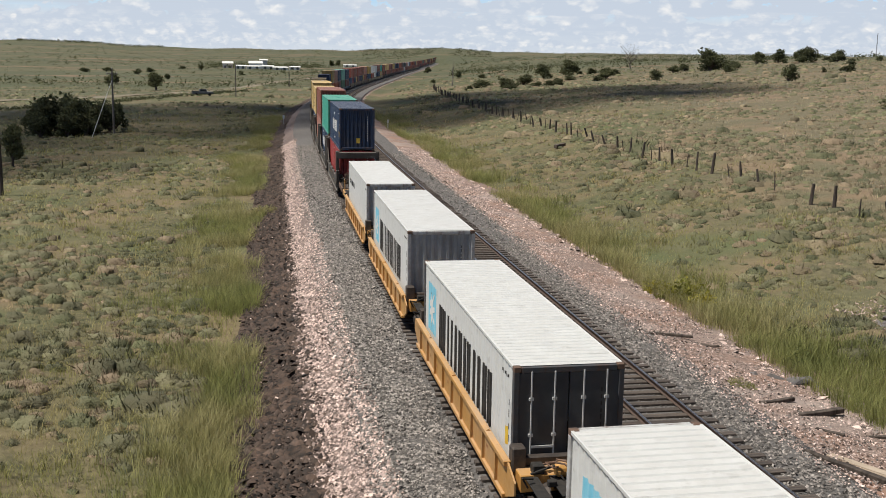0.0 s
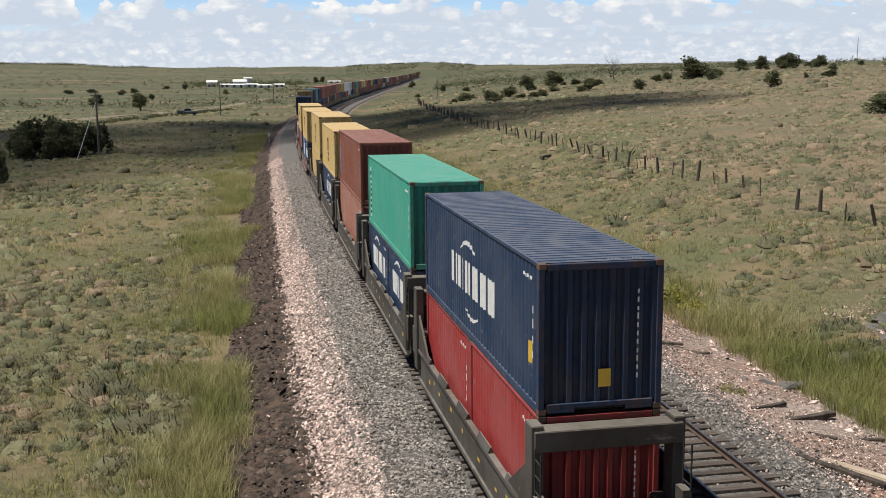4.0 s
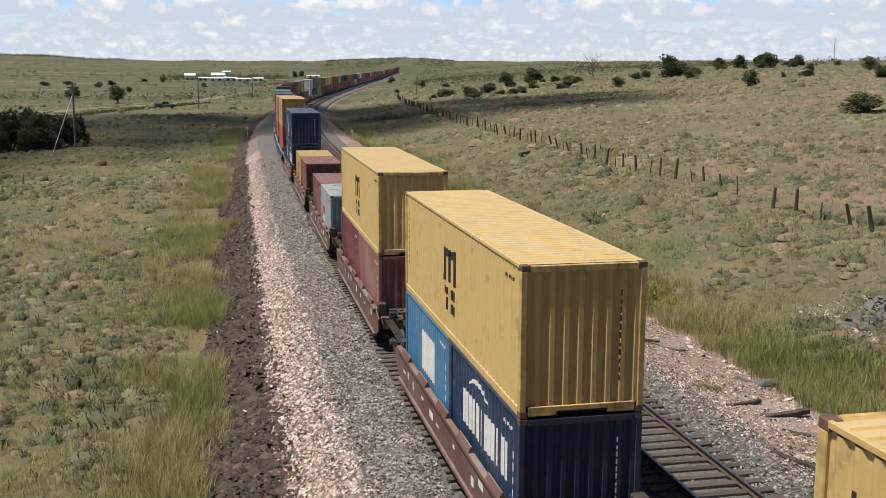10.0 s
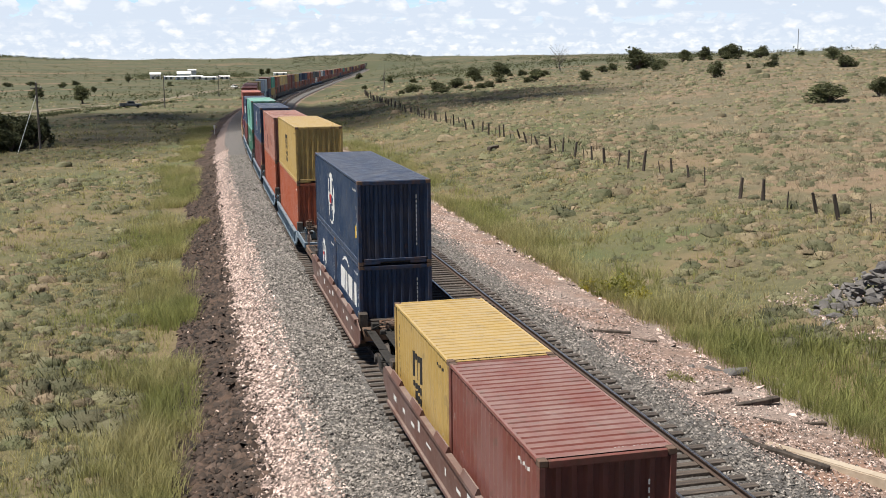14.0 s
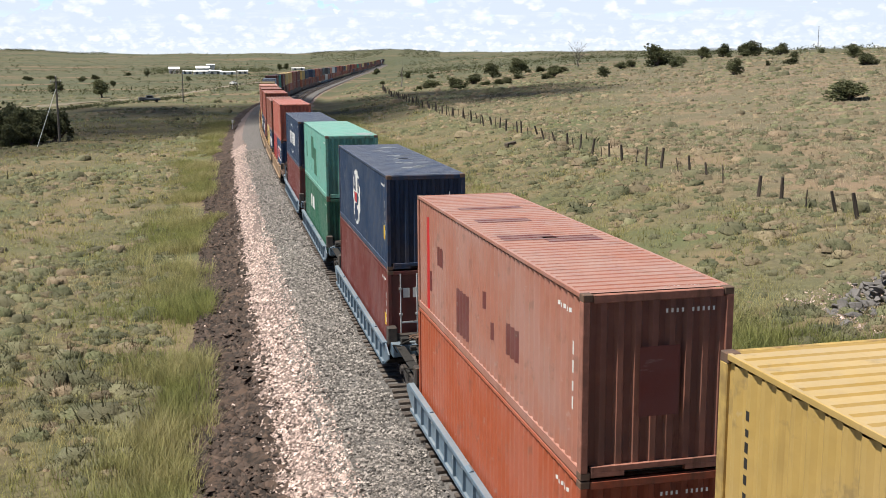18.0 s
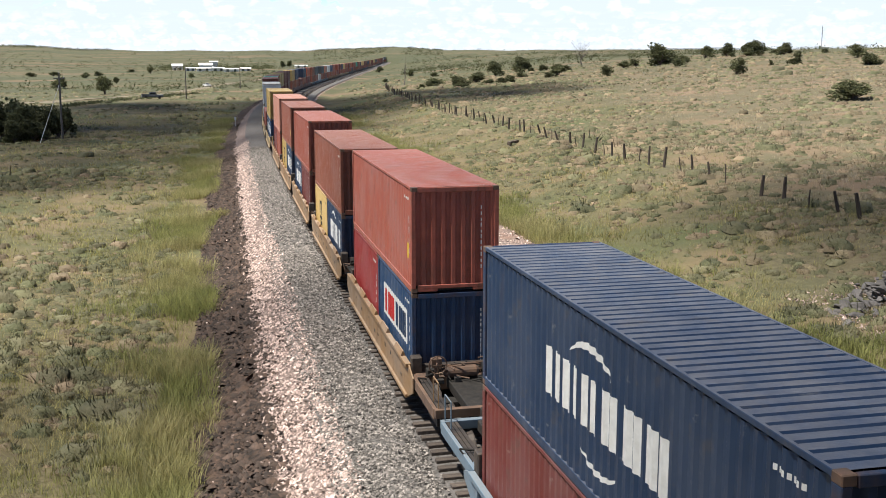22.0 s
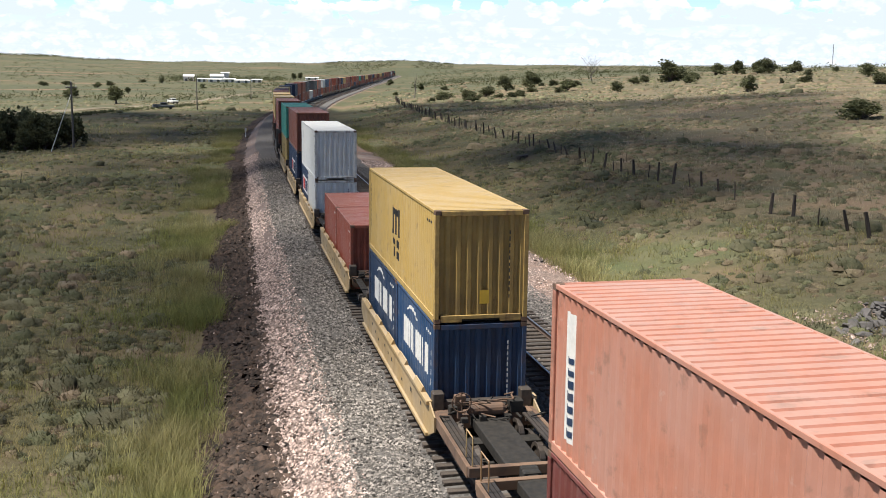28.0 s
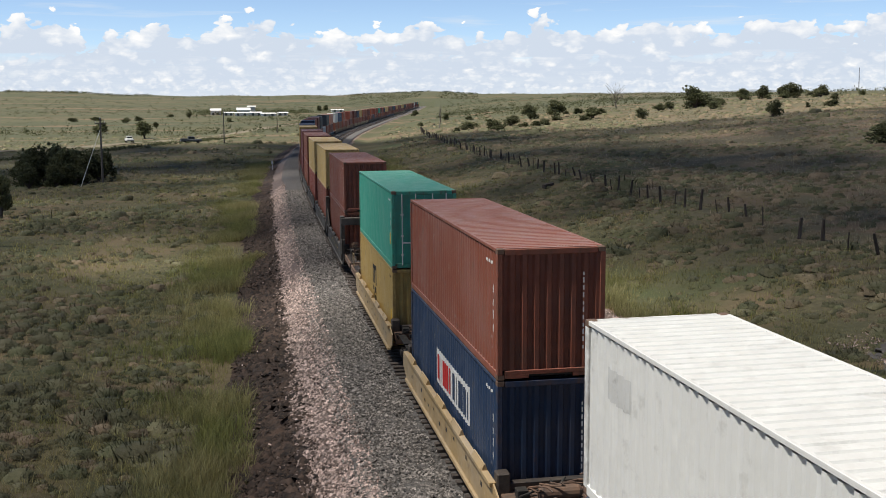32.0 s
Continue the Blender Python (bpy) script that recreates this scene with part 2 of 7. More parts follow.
# end walls: same paint, darkened for their shade, with extra rust and dirt
SHADED_END = {k: mat("end_" + k, [tuple(v * (0.86 if max(c) < 0.6 else 1.0) for v in c), tuple(v * (0.7 if max(c) < 0.6 else 0.92) for v in c), tuple(v * (0.6 if max(c) < 0.6 else 0.85) + q for v, q in zip(c, (0.02, 0.013, 0.01)))], scale=3, coarse=0.8, rough=0.55, rust=0.45 if max(c) < 0.6 else 0.1, rnd=0.06, dirt=0.7 if max(c) < 0.6 else 0.1, bump=0.004, bump_scale=9) for k, c in BASE_COLOUR.items()}
EDGE = {}


def edge_paint(color):
    """The same paint where it is chipped and rusted: posts and headers of the ends."""
    if color not in EDGE:
        c = BASE_COLOUR[color]
        EDGE[color] = mat("chipped_" + color, [c, tuple(v * 0.72 for v in c), tuple(v * 0.5 + q for v, q in zip(c, (0.045, 0.026, 0.018)))], scale=7, coarse=2.2, rough=0.7, rust=0.95, rust_col=(0.10, 0.05, 0.032), dirt=0.5, bump=0.006)
    return EDGE[color]


M_STEEL = mat("worn_steel", [(0.06, 0.05, 0.045), (0.10, 0.08, 0.065), (0.045, 0.04, 0.04)], scale=6, rough=0.6, metal=0.3)
M_BLACK = mat("black_grime", [(0.015, 0.014, 0.013), (0.03, 0.026, 0.022)], scale=8, rough=0.75)
M_RAILTOP = mat("polished_rail", [(0.42, 0.40, 0.38), (0.30, 0.27, 0.25)], scale=20, rough=0.3, metal=0.9)
M_RAIL = mat("rusty_rail", [(0.055, 0.036, 0.028), (0.08, 0.052, 0.04)], scale=14, rough=0.8)
M_TIE = mat("creosoted_wood", [(0.075, 0.058, 0.048), (0.13, 0.105, 0.085), (0.055, 0.045, 0.04)], scale=9, stretch=(1, 9, 1), rough=0.9, bump=0.012, rnd=0.25)
# both ballast beds are darkened: shadow between the loose stones is in the colour
M_BALLAST = mat("gap_shaded_grey_ballast", [(0.17, 0.16, 0.152), (0.05, 0.047, 0.044), (0.14, 0.13, 0.125)], scale=11, coarse=2.2, rough=0.95, bump=0.07, bump_scale=11)
M_PINKSTONE = mat("gap_shaded_pink_ballast", [(0.27, 0.205, 0.18), (0.07, 0.052, 0.046), (0.22, 0.165, 0.145)], scale=9, coarse=2.0, rough=0.95, bump=0.08, bump_scale=9)
M_SLAG = mat("dark_soil", [(0.055, 0.036, 0.026), (0.015, 0.011, 0.008), (0.095, 0.06, 0.042)], scale=5, coarse=1.1, rough=0.95, bump=0.2, bump_scale=3)
M_REDSOIL = mat("reddish_ballast", [(0.33, 0.245, 0.205), (0.11, 0.08, 0.068), (0.27, 0.165, 0.12), (0.31, 0.255, 0.225)], scale=8, coarse=0.45, rough=0.95, bump=0.06, bump_scale=8)
M_STONE_G = mat("ballast_stone", [(0.26, 0.237, 0.218), (0.068, 0.062, 0.057)], scale=7, rough=0.9, island=0.8)
M_STONE_P = mat("pale_stone", [(0.56, 0.44, 0.395), (0.17, 0.122, 0.105)], scale=5, rough=0.9, island=0.75)
M_STONE_D = mat("dark_stone", [(0.075, 0.049, 0.037), (0.032, 0.023, 0.018)], scale=5, rough=0.9, island=0.75)
M_ROCK = mat("basalt_rock", [(0.135, 0.128, 0.125), (0.075, 0.070, 0.070), (0.20, 0.185, 0.175)], scale=3, rough=0.9, bump=0.05, rnd=0.2)
M_CONC = mat("tan_concrete", [(0.50, 0.42, 0.33), (0.42, 0.35, 0.275), (0.36, 0.29, 0.22)], scale=6, rough=0.9, bump=0.01, rust=0.1)
M_WOOD = mat("weathered_wood", [(0.065, 0.05, 0.04), (0.034, 0.027, 0.022), (0.11, 0.088, 0.072)], scale=5, stretch=(6, 6, 0.6), rough=0.9, rnd=0.3)
M_POLE = mat("grey_pole_wood", [(0.17, 0.15, 0.13), (0.11, 0.095, 0.085)], scale=4, stretch=(5, 5, 0.4), rough=0.9)
M_WHITE = mat("white_paint", [(0.78, 0.78, 0.76), (0.66, 0.66, 0.64)], scale=5, rough=0.5)
M_INK = mat("black_paint", [(0.018, 0.017, 0.017), (0.03, 0.028, 0.027)], scale=6, rough=0.55)
M_CYAN = mat("pale_blue_paint", [(0.20, 0.55, 0.72), (0.26, 0.60, 0.75)], scale=4, rough=0.5)
M_REDINK = mat("red_paint", [(0.55, 0.03, 0.03), (0.45, 0.03, 0.03)], scale=4, rough=0.5)
M_YELINK = mat("yellow_decal", [(0.72, 0.48, 0.05), (0.62, 0.40, 0.05)], scale=4, rough=0.5)
M_GRASS = mat("dry_grassland", [(0.155, 0.138, 0.069), (0.056, 0.056, 0.026), (0.175, 0.134, 0.073), (0.085, 0.102, 0.039)], scale=3.2, coarse=0.16, rough=1.0, bump=0.16, bump_scale=1.4)
def drier_rise():
    """The rise east of the fence is drier: straw takes over there."""
    N, L = M_GRASS.node_tree.nodes, M_GRASS.node_tree.links
    bs = N["Principled BSDF"]
    src = bs.inputs["Base Color"].links[0].from_socket
    tc = N.new("ShaderNodeTexCoord")
    sp = N.new("ShaderNodeSeparateXYZ")
    nz = N.new("ShaderNodeTexNoise")
    nz.inputs["Scale"].default_value, nz.inputs["Detail"].default_value = 0.35, 5
    ad = N.new("ShaderNodeMath")
    ad.operation = "MULTIPLY_ADD"
    ad.inputs[1].default_value = 34
    lean = N.new("ShaderNodeMath")
    lean.operation = "MULTIPLY_ADD"
    lean.inputs[1].default_value = -0.33
    mr = N.new("ShaderNodeMapRange")
    mr.inputs[1].default_value, mr.inputs[2].default_value, mr.inputs[4].default_value = 20, 44, 0.72
    mx = N.new("ShaderNodeMix")
    mx.data_type = "RGBA"
    soil = N.new("ShaderNodeMix")
    soil.data_type = "RGBA"
    soil.inputs[6].default_value, soil.inputs[7].default_value = (0.15, 0.126, 0.08, 1), (0.225, 0.155, 0.105, 1)
    n2 = N.new("ShaderNodeTexNoise")
    n2.inputs["Scale"].default_value, n2.inputs["Detail"].default_value = 0.16, 6
    m2 = N.new("ShaderNodeMapRange")
    m2.inputs[1].default_value, m2.inputs[2].default_value = 0.5, 0.6
    L.new(n2.outputs["Fac"], m2.inputs[0])
    L.new(m2.outputs[0], soil.inputs[0])
    L.new(soil.outputs[2], mx.inputs[7])
    L.new(tc.outputs["Object"], sp.inputs[0])
    L.new(tc.outputs["Object"], nz.inputs["Vector"])
    L.new(tc.outputs["Object"], n2.inputs["Vector"])
    L.new(nz.outputs["Fac"], ad.inputs[0])
    L.new(sp.outputs[1], lean.inputs[0])
    L.new(sp.outputs[0], lean.inputs[2])
    L.new(lean.outputs[0], ad.inputs[2])
    L.new(ad.outputs[0], mr.inputs[0])
    L.new(mr.outputs[0], mx.inputs[0])
    L.new(src, mx.inputs[6])
    # broad greener bands on the far plain
    mp = N.new("ShaderNodeMapping")
    mp.inputs["Scale"].default_value = (0.0022, 0.011, 0.0)
    n3 = N.new("ShaderNodeTexNoise")
    n3.inputs["Scale"].default_value, n3.inputs["Detail"].default_value = 1.0, 7
    m3, m4, m5 = N.new("ShaderNodeMapRange"), N.new("ShaderNodeMapRange"), N.new("ShaderNodeMath")
    m3.inputs[1].default_value, m3.inputs[2].default_value, m3.inputs[3].default_value, m3.inputs[4].default_value = 0.40, 0.58, 0.5, 0.95
    m4.inputs[1].default_value, m4.inputs[2].default_value = 160, 420
    m5.operation = "MULTIPLY"
    gm = N.new("ShaderNodeMix")
    gm.data_type = "RGBA"
    gm.inputs[7].default_value = (0.066, 0.074, 0.035, 1)
    L.new(tc.outputs["Object"], mp.inputs[0])
    L.new(mp.outputs[0], n3.inputs["Vector"])
    L.new(n3.outputs["Fac"], m3.inputs[0])
    L.new(sp.outputs[1], m4.inputs[0])
    L.new(m3.outputs[0], m5.inputs[0])
    L.new(m4.outputs[0], m5.inputs[1])
    L.new(m5.outputs[0], gm.inputs[0])
    L.new(mx.outputs[2], gm.inputs[6])
    # bare tan fields between
    n6, m6, m7, tn = N.new("ShaderNodeTexNoise"), N.new("ShaderNodeMapRange"), N.new("ShaderNodeMath"), N.new("ShaderNodeMix")
    n6.inputs["Scale"].default_value, n6.inputs["Detail"].default_value = 2.3, 8
    m6.inputs[1].default_value, m6.inputs[2].default_value, m6.inputs[4].default_value = 0.57, 0.64, 0.8
    m7.operation, tn.data_type = "MULTIPLY", "RGBA"
    tn.inputs[7].default_value = (0.235, 0.15, 0.095, 1)
    L.new(mp.outputs[0], n6.inputs["Vector"])
    L.new(n6.outputs["Fac"], m6.inputs[0])
    L.new(m6.outputs[0], m7.inputs[0])
    L.new(m4.outputs[0], m7.inputs[1])
    L.new(m7.outputs[0], tn.inputs[0])
    L.new(gm.outputs[2], tn.inputs[6])
    L.new(tn.outputs[2], bs.inputs["Base Color"])


drier_rise()
M_BLADE = mat("grass_blades", [(0.42, 0.345, 0.17), (0.26, 0.235, 0.095), (0.47, 0.355, 0.205)], scale=0.5, coarse=0.12, rough=0.95, island=0.5, translucent=0.4)
M_GREENBLADE = mat("green_grass_blades", [(0.315, 0.32, 0.12), (0.21, 0.23, 0.08), (0.385, 0.35, 0.175)], scale=0.4, coarse=0.12, rough=0.95, island=0.35, translucent=0.5)
M_SAGE = mat("sage_leaves", [(0.135, 0.137, 0.072), (0.085, 0.093, 0.042), (0.17, 0.158, 0.09)], scale=5.0, coarse=0.5, rough=0.95, island=0.35, bump=0.08, bump_scale=14)
M_JUNIPER = mat("juniper_foliage", [(0.09, 0.10, 0.048), (0.145, 0.148, 0.075), (0.072, 0.083, 0.04)], scale=0.9, coarse=0.3, rough=0.95, island=0.4, rnd=0.2, translucent=0.42)
M_BARK = mat("shaggy_bark", [(0.11, 0.085, 0.07), (0.06, 0.048, 0.04)], scale=6, rough=0.95)
M_WEEDLEAF = mat("dark_weed_leaves", [(0.17, 0.195, 0.07), (0.11, 0.135, 0.045), (0.23, 0.225, 0.10)], scale=1.5, rough=0.9, island=0.4, translucent=0.35)
M_YFLOWER = mat("yellow_flowering_brush", [(0.36, 0.31, 0.05), (0.19, 0.21, 0.05)], scale=0.8, rough=0.95, island=0.4, translucent=0.4)
M_RUST = mat("orange_rust", [(0.30, 0.12, 0.04), (0.20, 0.075, 0.03), (0.38, 0.2, 0.09)], scale=7, rough=0.9)
def thin_cloud():
    """Thin white cloud that lets part of the sun through."""
    ma = bpy.data.materials.new("thin_cloud")
    ma.use_nodes = True
    N, L = ma.node_tree.nodes, ma.node_tree.links
    tr, mx = N.new("ShaderNodeBsdfTransparent"), N.new("ShaderNodeMixShader")
    N["Principled BSDF"].inputs["Base Color"].default_value = (0.85, 0.86, 0.88, 1)
    N["Principled BSDF"].inputs["Roughness"].default_value = 1.0
    mx.inputs[0].default_value = 0.765
    L.new(N["Principled BSDF"].outputs[0], mx.inputs[1])
    L.new(tr.outputs[0], mx.inputs[2])
    L.new(mx.outputs[0], N["Material Output"].inputs["Surface"])
    return ma


M_ROAD = mat("dirt_road", [(0.19, 0.16, 0.11), (0.14, 0.122, 0.08), (0.22, 0.185, 0.13)], scale=2, rough=0.95, bump=0.02)
M_GLASS = mat("dark_glass", [(0.02, 0.025, 0.03), (0.03, 0.035, 0.04)], scale=2, rough=0.1)
M_MESA = mat("hazy_mesa", [(0.20, 0.23, 0.27), (0.24, 0.265, 0.30)], scale=0.01, rough=1.0)
M_CLOUD = thin_cloud()
M_BLADE2 = mat("greener_field_grass", [(0.33, 0.315, 0.118), (0.22, 0.225, 0.078), (0.39, 0.335, 0.16)], scale=0.5, coarse=0.12, rough=0.95, island=0.5, translucent=0.4)
M_PALEBLADE = mat("pale_straw_blades", [(0.44, 0.395, 0.27), (0.30, 0.275, 0.17), (0.45, 0.37, 0.265)], scale=0.5, coarse=0.15, rough=0.95, island=0.5, translucent=0.4)
M_STRAW = mat("straw_bunch_grass", [(0.22, 0.183, 0.112), (0.145, 0.12, 0.07), (0.235, 0.178, 0.115)], scale=5.0, coarse=0.5, rough=0.95, island=0.35, bump=0.08, bump_scale=14)
M_RUSTSTEEL = mat("rusty_steel", [(0.15, 0.085, 0.055), (0.085, 0.06, 0.048), (0.19, 0.12, 0.08)], scale=5, rough=0.8, rust=0.3)

# ---- small builders ----
def part(name, bm, material, parent, label=""):
    me = bpy.data.meshes.new(name)
    bm.to_mesh(me)
    bm.free()
    return hang(name, me, material, parent, label)


def hang(name, me, material, parent, label="", at=None):
    """Link a mesh as an object of its own under parent."""
    if material is not None and not me.materials:
        me.materials.append(material)
    ob = new(name, me)
    ob.parent = parent
    if at is not None:
        ob.matrix_basis = at
    if label:
        ob["label"] = label
    return ob


def box(bm, x0, x1, y0, y1, z0, z1, bevel=0.0):
    vs = [bm.verts.new(v) for v in ((x0, y0, z0), (x1, y0, z0), (x1, y1, z0), (x0, y1, z0), (x0, y0, z1), (x1, y0, z1), (x1, y1, z1), (x0, y1, z1))]
    fs = [bm.faces.new([vs[i] for i in q]) for q in ((3, 2, 1, 0), (4, 5, 6, 7), (0, 1, 5, 4), (1, 2, 6, 5), (2, 3, 7, 6), (3, 0, 4, 7))]
    if bevel:
        bmesh.ops.bevel(bm, geom=list({e for f in fs for e in f.edges}), offset=bevel, segments=1, affect="EDGES")
    return vs


def boxes(*bs, bevel=0.0):
    bm = bmesh.new()
    for b in bs:
        box(bm, *b, bevel=bevel)
    return bm


def tube(bm, a, b, r0, r1=None, n=8, cap=True):
    a, b = Vector(a), Vector(b)
    r1 = r0 if r1 is None else r1
    q = (b - a).to_track_quat("Z", "Y")
    ring = [[bm.verts.new(p + q @ Vector((math.cos(i * math.tau / n) * r, math.sin(i * math.tau / n) * r, 0))) for i in range(n)] for p, r in ((a, r0), (b, r1))]
    for i in range(n):
        bm.faces.new((ring[0][i], ring[0][(i + 1) % n], ring[1][(i + 1) % n], ring[1][i]))
    if cap:
        bm.faces.new(ring[0][::-1])
        bm.faces.new(ring[1])


def raw(name, verts, faces, material, parent=None):
    me = bpy.data.meshes.new(name)
    me.from_pydata(verts, [], faces)
    if material is not None:
        me.materials.append(material)
    ob = new(name, me)
    ob.parent = parent
    return ob


def raw_np(name, verts, faces, material, n=3):
    """A mesh from arrays; all faces have n corners."""
    me = bpy.data.meshes.new(name)
    me.vertices.add(len(verts))
    me.vertices.foreach_set("co", np.asarray(verts, np.float32).ravel())
    faces = np.asarray(faces, np.int32)
    me.loops.add(faces.size)
    me.loops.foreach_set("vertex_index", faces.ravel())
    me.polygons.add(len(faces))
    me.polygons.foreach_set("loop_start", np.arange(0, faces.size, n, dtype=np.int32))
    me.polygons.foreach_set("loop_total", np.full(len(faces), n, np.int32))
    me.update(calc_edges=True)
    me.materials.append(material)
    return new(name, me)


# ---- the line of the track: curvature along its length ----
BEND_AT = [0, 30, 60, 100, 150, 200, 250, 300, 360, 430, 520, 620, 700, 800]
BEND = [0.00129, 0.00064, 0.00012, 0.0003, 0.00058, 0.00065, 0.00068, 0.00063, 0.00027, 0.00004, 0.00001, 0.00005, 0.00009, 0.00001]
S = np.arange(-520.0, 1900.0, 1.0)
_k = np.where(S < 0, 0, np.where(S > 860, 0, np.interp(S, BEND_AT, BEND)))
TH = np.cumsum(_k)
TH -= TH[520]
TX, TY = np.cumsum(np.sin(TH)), np.cumsum(np.cos(TH))
TX, TY = TX - TX[520] + 6.82, TY - TY[520]
SPACING = 4.49


def on_line(s, l=0.0):
    a = np.interp(s, S, TH)
    return np.interp(s, S, TX) + l * np.cos(a), np.interp(s, S, TY) - l * np.sin(a)


def track_coords(x, y):
    """How far along the line and to its right the places lie."""
    x, y = np.atleast_1d(x).astype(float), np.atleast_1d(y).astype(float)
    X, Y, A, SS = TX[::4], TY[::4], TH[::4], S[::4]
    so, lo = np.empty(len(x)), np.empty(len(x))
    for i in range(0, len(x), 4000):
        d = (x[i:i + 4000, None] - X) ** 2 + (y[i:i + 4000, None] - Y) ** 2
        j = d.argmin(1)
        dx, dy = x[i:i + 4000] - X[j], y[i:i + 4000] - Y[j]
        so[i:i + 4000] = SS[j] + dx * np.sin(A[j]) + dy * np.cos(A[j])
        lo[i:i + 4000] = dx * np.cos(A[j]) - dy * np.sin(A[j])
    return so, lo


def grade(s):
    """Height of the rails: level at first, then a gentle climb far off."""
    return 3.2 * np.clip((np.asarray(s, float) - 480) / 850, 0, 1.6) ** 2


def smooth(v, a, b):
    t = np.clip((v - a) / (b - a), 0, 1)
    return t * t * (3 - 2 * t)


BED_L = [-7.9, -6.5, -5.8, -5.0, -4.7, -4.2, -3.6, -3.3, -1.5, 6.0, 7.0, 7.8, 8.3, 9.6, 10.8, 12.0, 12.5]
BED_Z = [-1.80, -1.56, -1.42, -1.21, -1.03, -0.74, -0.36, -0.30, -0.23, -0.23, -0.30, -0.44, -0.50, -0.68, -0.82, -0.93, -0.95]


def land_z(x, y, rough=1.0):
    """Height of the ground: the bank under the track, the rising right side, the plain, the far ridge."""
    x, y = np.atleast_1d(x).astype(float), np.atleast_1d(y).astype(float)
    s, l = track_coords(x, y)
    d = np.hypot(x, y)
    az = np.degrees(np.arctan2(x, y))
    z = np.interp(l, [-400, -160, -60, -26, -7.2, 12.5, 16, 27, 60, 140, 240, 420], [-2.5, -2.6, -2.4, -1.7, -1.85, -0.95, -0.7, 1.1, 3.4, 9.2, 13.0, 14.5])
    # small swells
    w = rough * smooth(np.abs(l - 2.6), 9, 22)
    z += w * (0.22 * np.sin(x * 0.21 + 1.3 * np.sin(y * 0.11)) * np.sin(y * 0.17 + x * 0.05) + 0.5 * np.sin(x * 0.031 + 2) * np.sin(y * 0.023 + 1))
    ridge = 9.5 + 3000 * np.tan(np.radians(0.34 + 0.16 * np.exp(-((az - 11) / 2.5) ** 2) + 0.25 * np.exp(-((az + 9) / 4) ** 2) + 0.02 * np.sin(az * 1.7)))
    w = (1 - smooth(np.abs(l - 2.6), 8, 60)) * smooth(s, 450, 800)
    z = z * (1 - w) + (grade(s) - 1.6) * w
    f = smooth(d, 650, 3000) * np.where(np.abs(l - 2.6) < 14, smooth(s, 1150, 1700), np.where(np.abs(l - 2.6) < 60, 0.6 + 0.4 * smooth(s, 1000, 1700), 1))
    z = z * (1 - f) + ridge * f
    inside = (l > -7.0) & (l < 12.3) & (s < 1400)
    z = np.where(inside, np.interp(l, BED_L, BED_Z) - 0.35 + grade(s), z)
    return z


def build_ground():
    azs = np.concatenate([np.arange(-180, -16, 4.0), np.arange(-16, 44, 0.35), np.arange(44, 180, 4.0)])
    rs = np.geomspace(3.0, 4600, 190)
    A, Rr = np.meshgrid(np.radians(azs), rs)
    x, y = (np.sin(A) * Rr).ravel(), (np.cos(A) * Rr).ravel()
    z = land_z(x, y)
    near = (Rr.ravel() < 140)
    hum = np.array([noise.noise((a * 0.55, b * 0.55, 0)) * 0.10 + noise.noise((a * 1.7, b * 1.7, 3)) * 0.05 if q else 0 for a, b, q in zip(x, y, near)])
    z += hum
    n, mrow = len(azs), len(rs)
    i, j = np.meshgrid(np.arange(mrow - 1), np.arange(n), indexing="ij")
    a = (i * n + j).ravel()
    b = (i * n + (j + 1) % n).ravel()
    q = np.stack([a, a + n, b + n, b], 1)
    v = np.stack([x, y, z], 1)
    c = len(v)
    v = np.vstack([v, [[0, 0, -2.2]]])
    ob = raw_np("ground", v, q, M_GRASS, 4)
    cap = bmesh.new()
    cap.from_mesh(ob.data)
    cap.verts.ensure_lookup_table()
    for k in range(n):
        cap.faces.new((cap.verts[c], cap.verts[(k + 1) % n], cap.verts[k]))
    bmesh.ops.recalc_face_normals(cap, faces=cap.faces)
    cap.to_mesh(ob.data)
    cap.free()
    tagged(ob, "dry grassland plain with green and tan patches", "ground", kind="structure")
    ob.data.polygons.foreach_set("use_smooth", [True] * len(ob.data.polygons))


def strip(name, ls, zs, material, label, s0=-500, s1=1420, wob=0.25, seed=0, rough=0.05, narrow=1.0):
    """A ribbon of the bank along the track."""
    ss = np.concatenate([np.arange(s0, -10, 10), np.arange(-10, 140, 0.5), np.arange(140, 500, 4.0), np.arange(500, s1, 12.0)])
    V, Fq = [], []
    for i, s in enumerate(ss):
        for k, (l, z) in enumerate(zip(ls, zs)):
            e = wob if k in (0, len(ls) - 1) else wob * 0.3
            dl = e * (noise.noise((s * 0.16, k * 7.1 + seed, 0)) + 0.35 * noise.noise((s * 0.9, k * 3.3 + seed, 5)))
            l = ls[0] + (l - ls[0]) * (1 + (narrow - 1) * float(smooth(s, 110, 230)))
            px, py = on_line(s, l + dl)
            V.append((px, py, z + grade(s) + rough * (noise.noise((s * 0.9, l * 1.1, seed)) + (noise.noise((s * 2.3, l * 3.1, seed + 9)) if rough > 0.06 else 0))))
    m = len(ls)
    for i in range(len(ss) - 1):
        for k in range(m - 1):
            Fq.append((i * m + k, i * m + k + 1, (i + 1) * m + k + 1, (i + 1) * m + k))
    ob = raw(name, V, Fq, material)
    ob.data.polygons.foreach_set("use_smooth", [True] * len(ob.data.polygons))
    return tagged(ob, label, "trackbed", kind="structure")


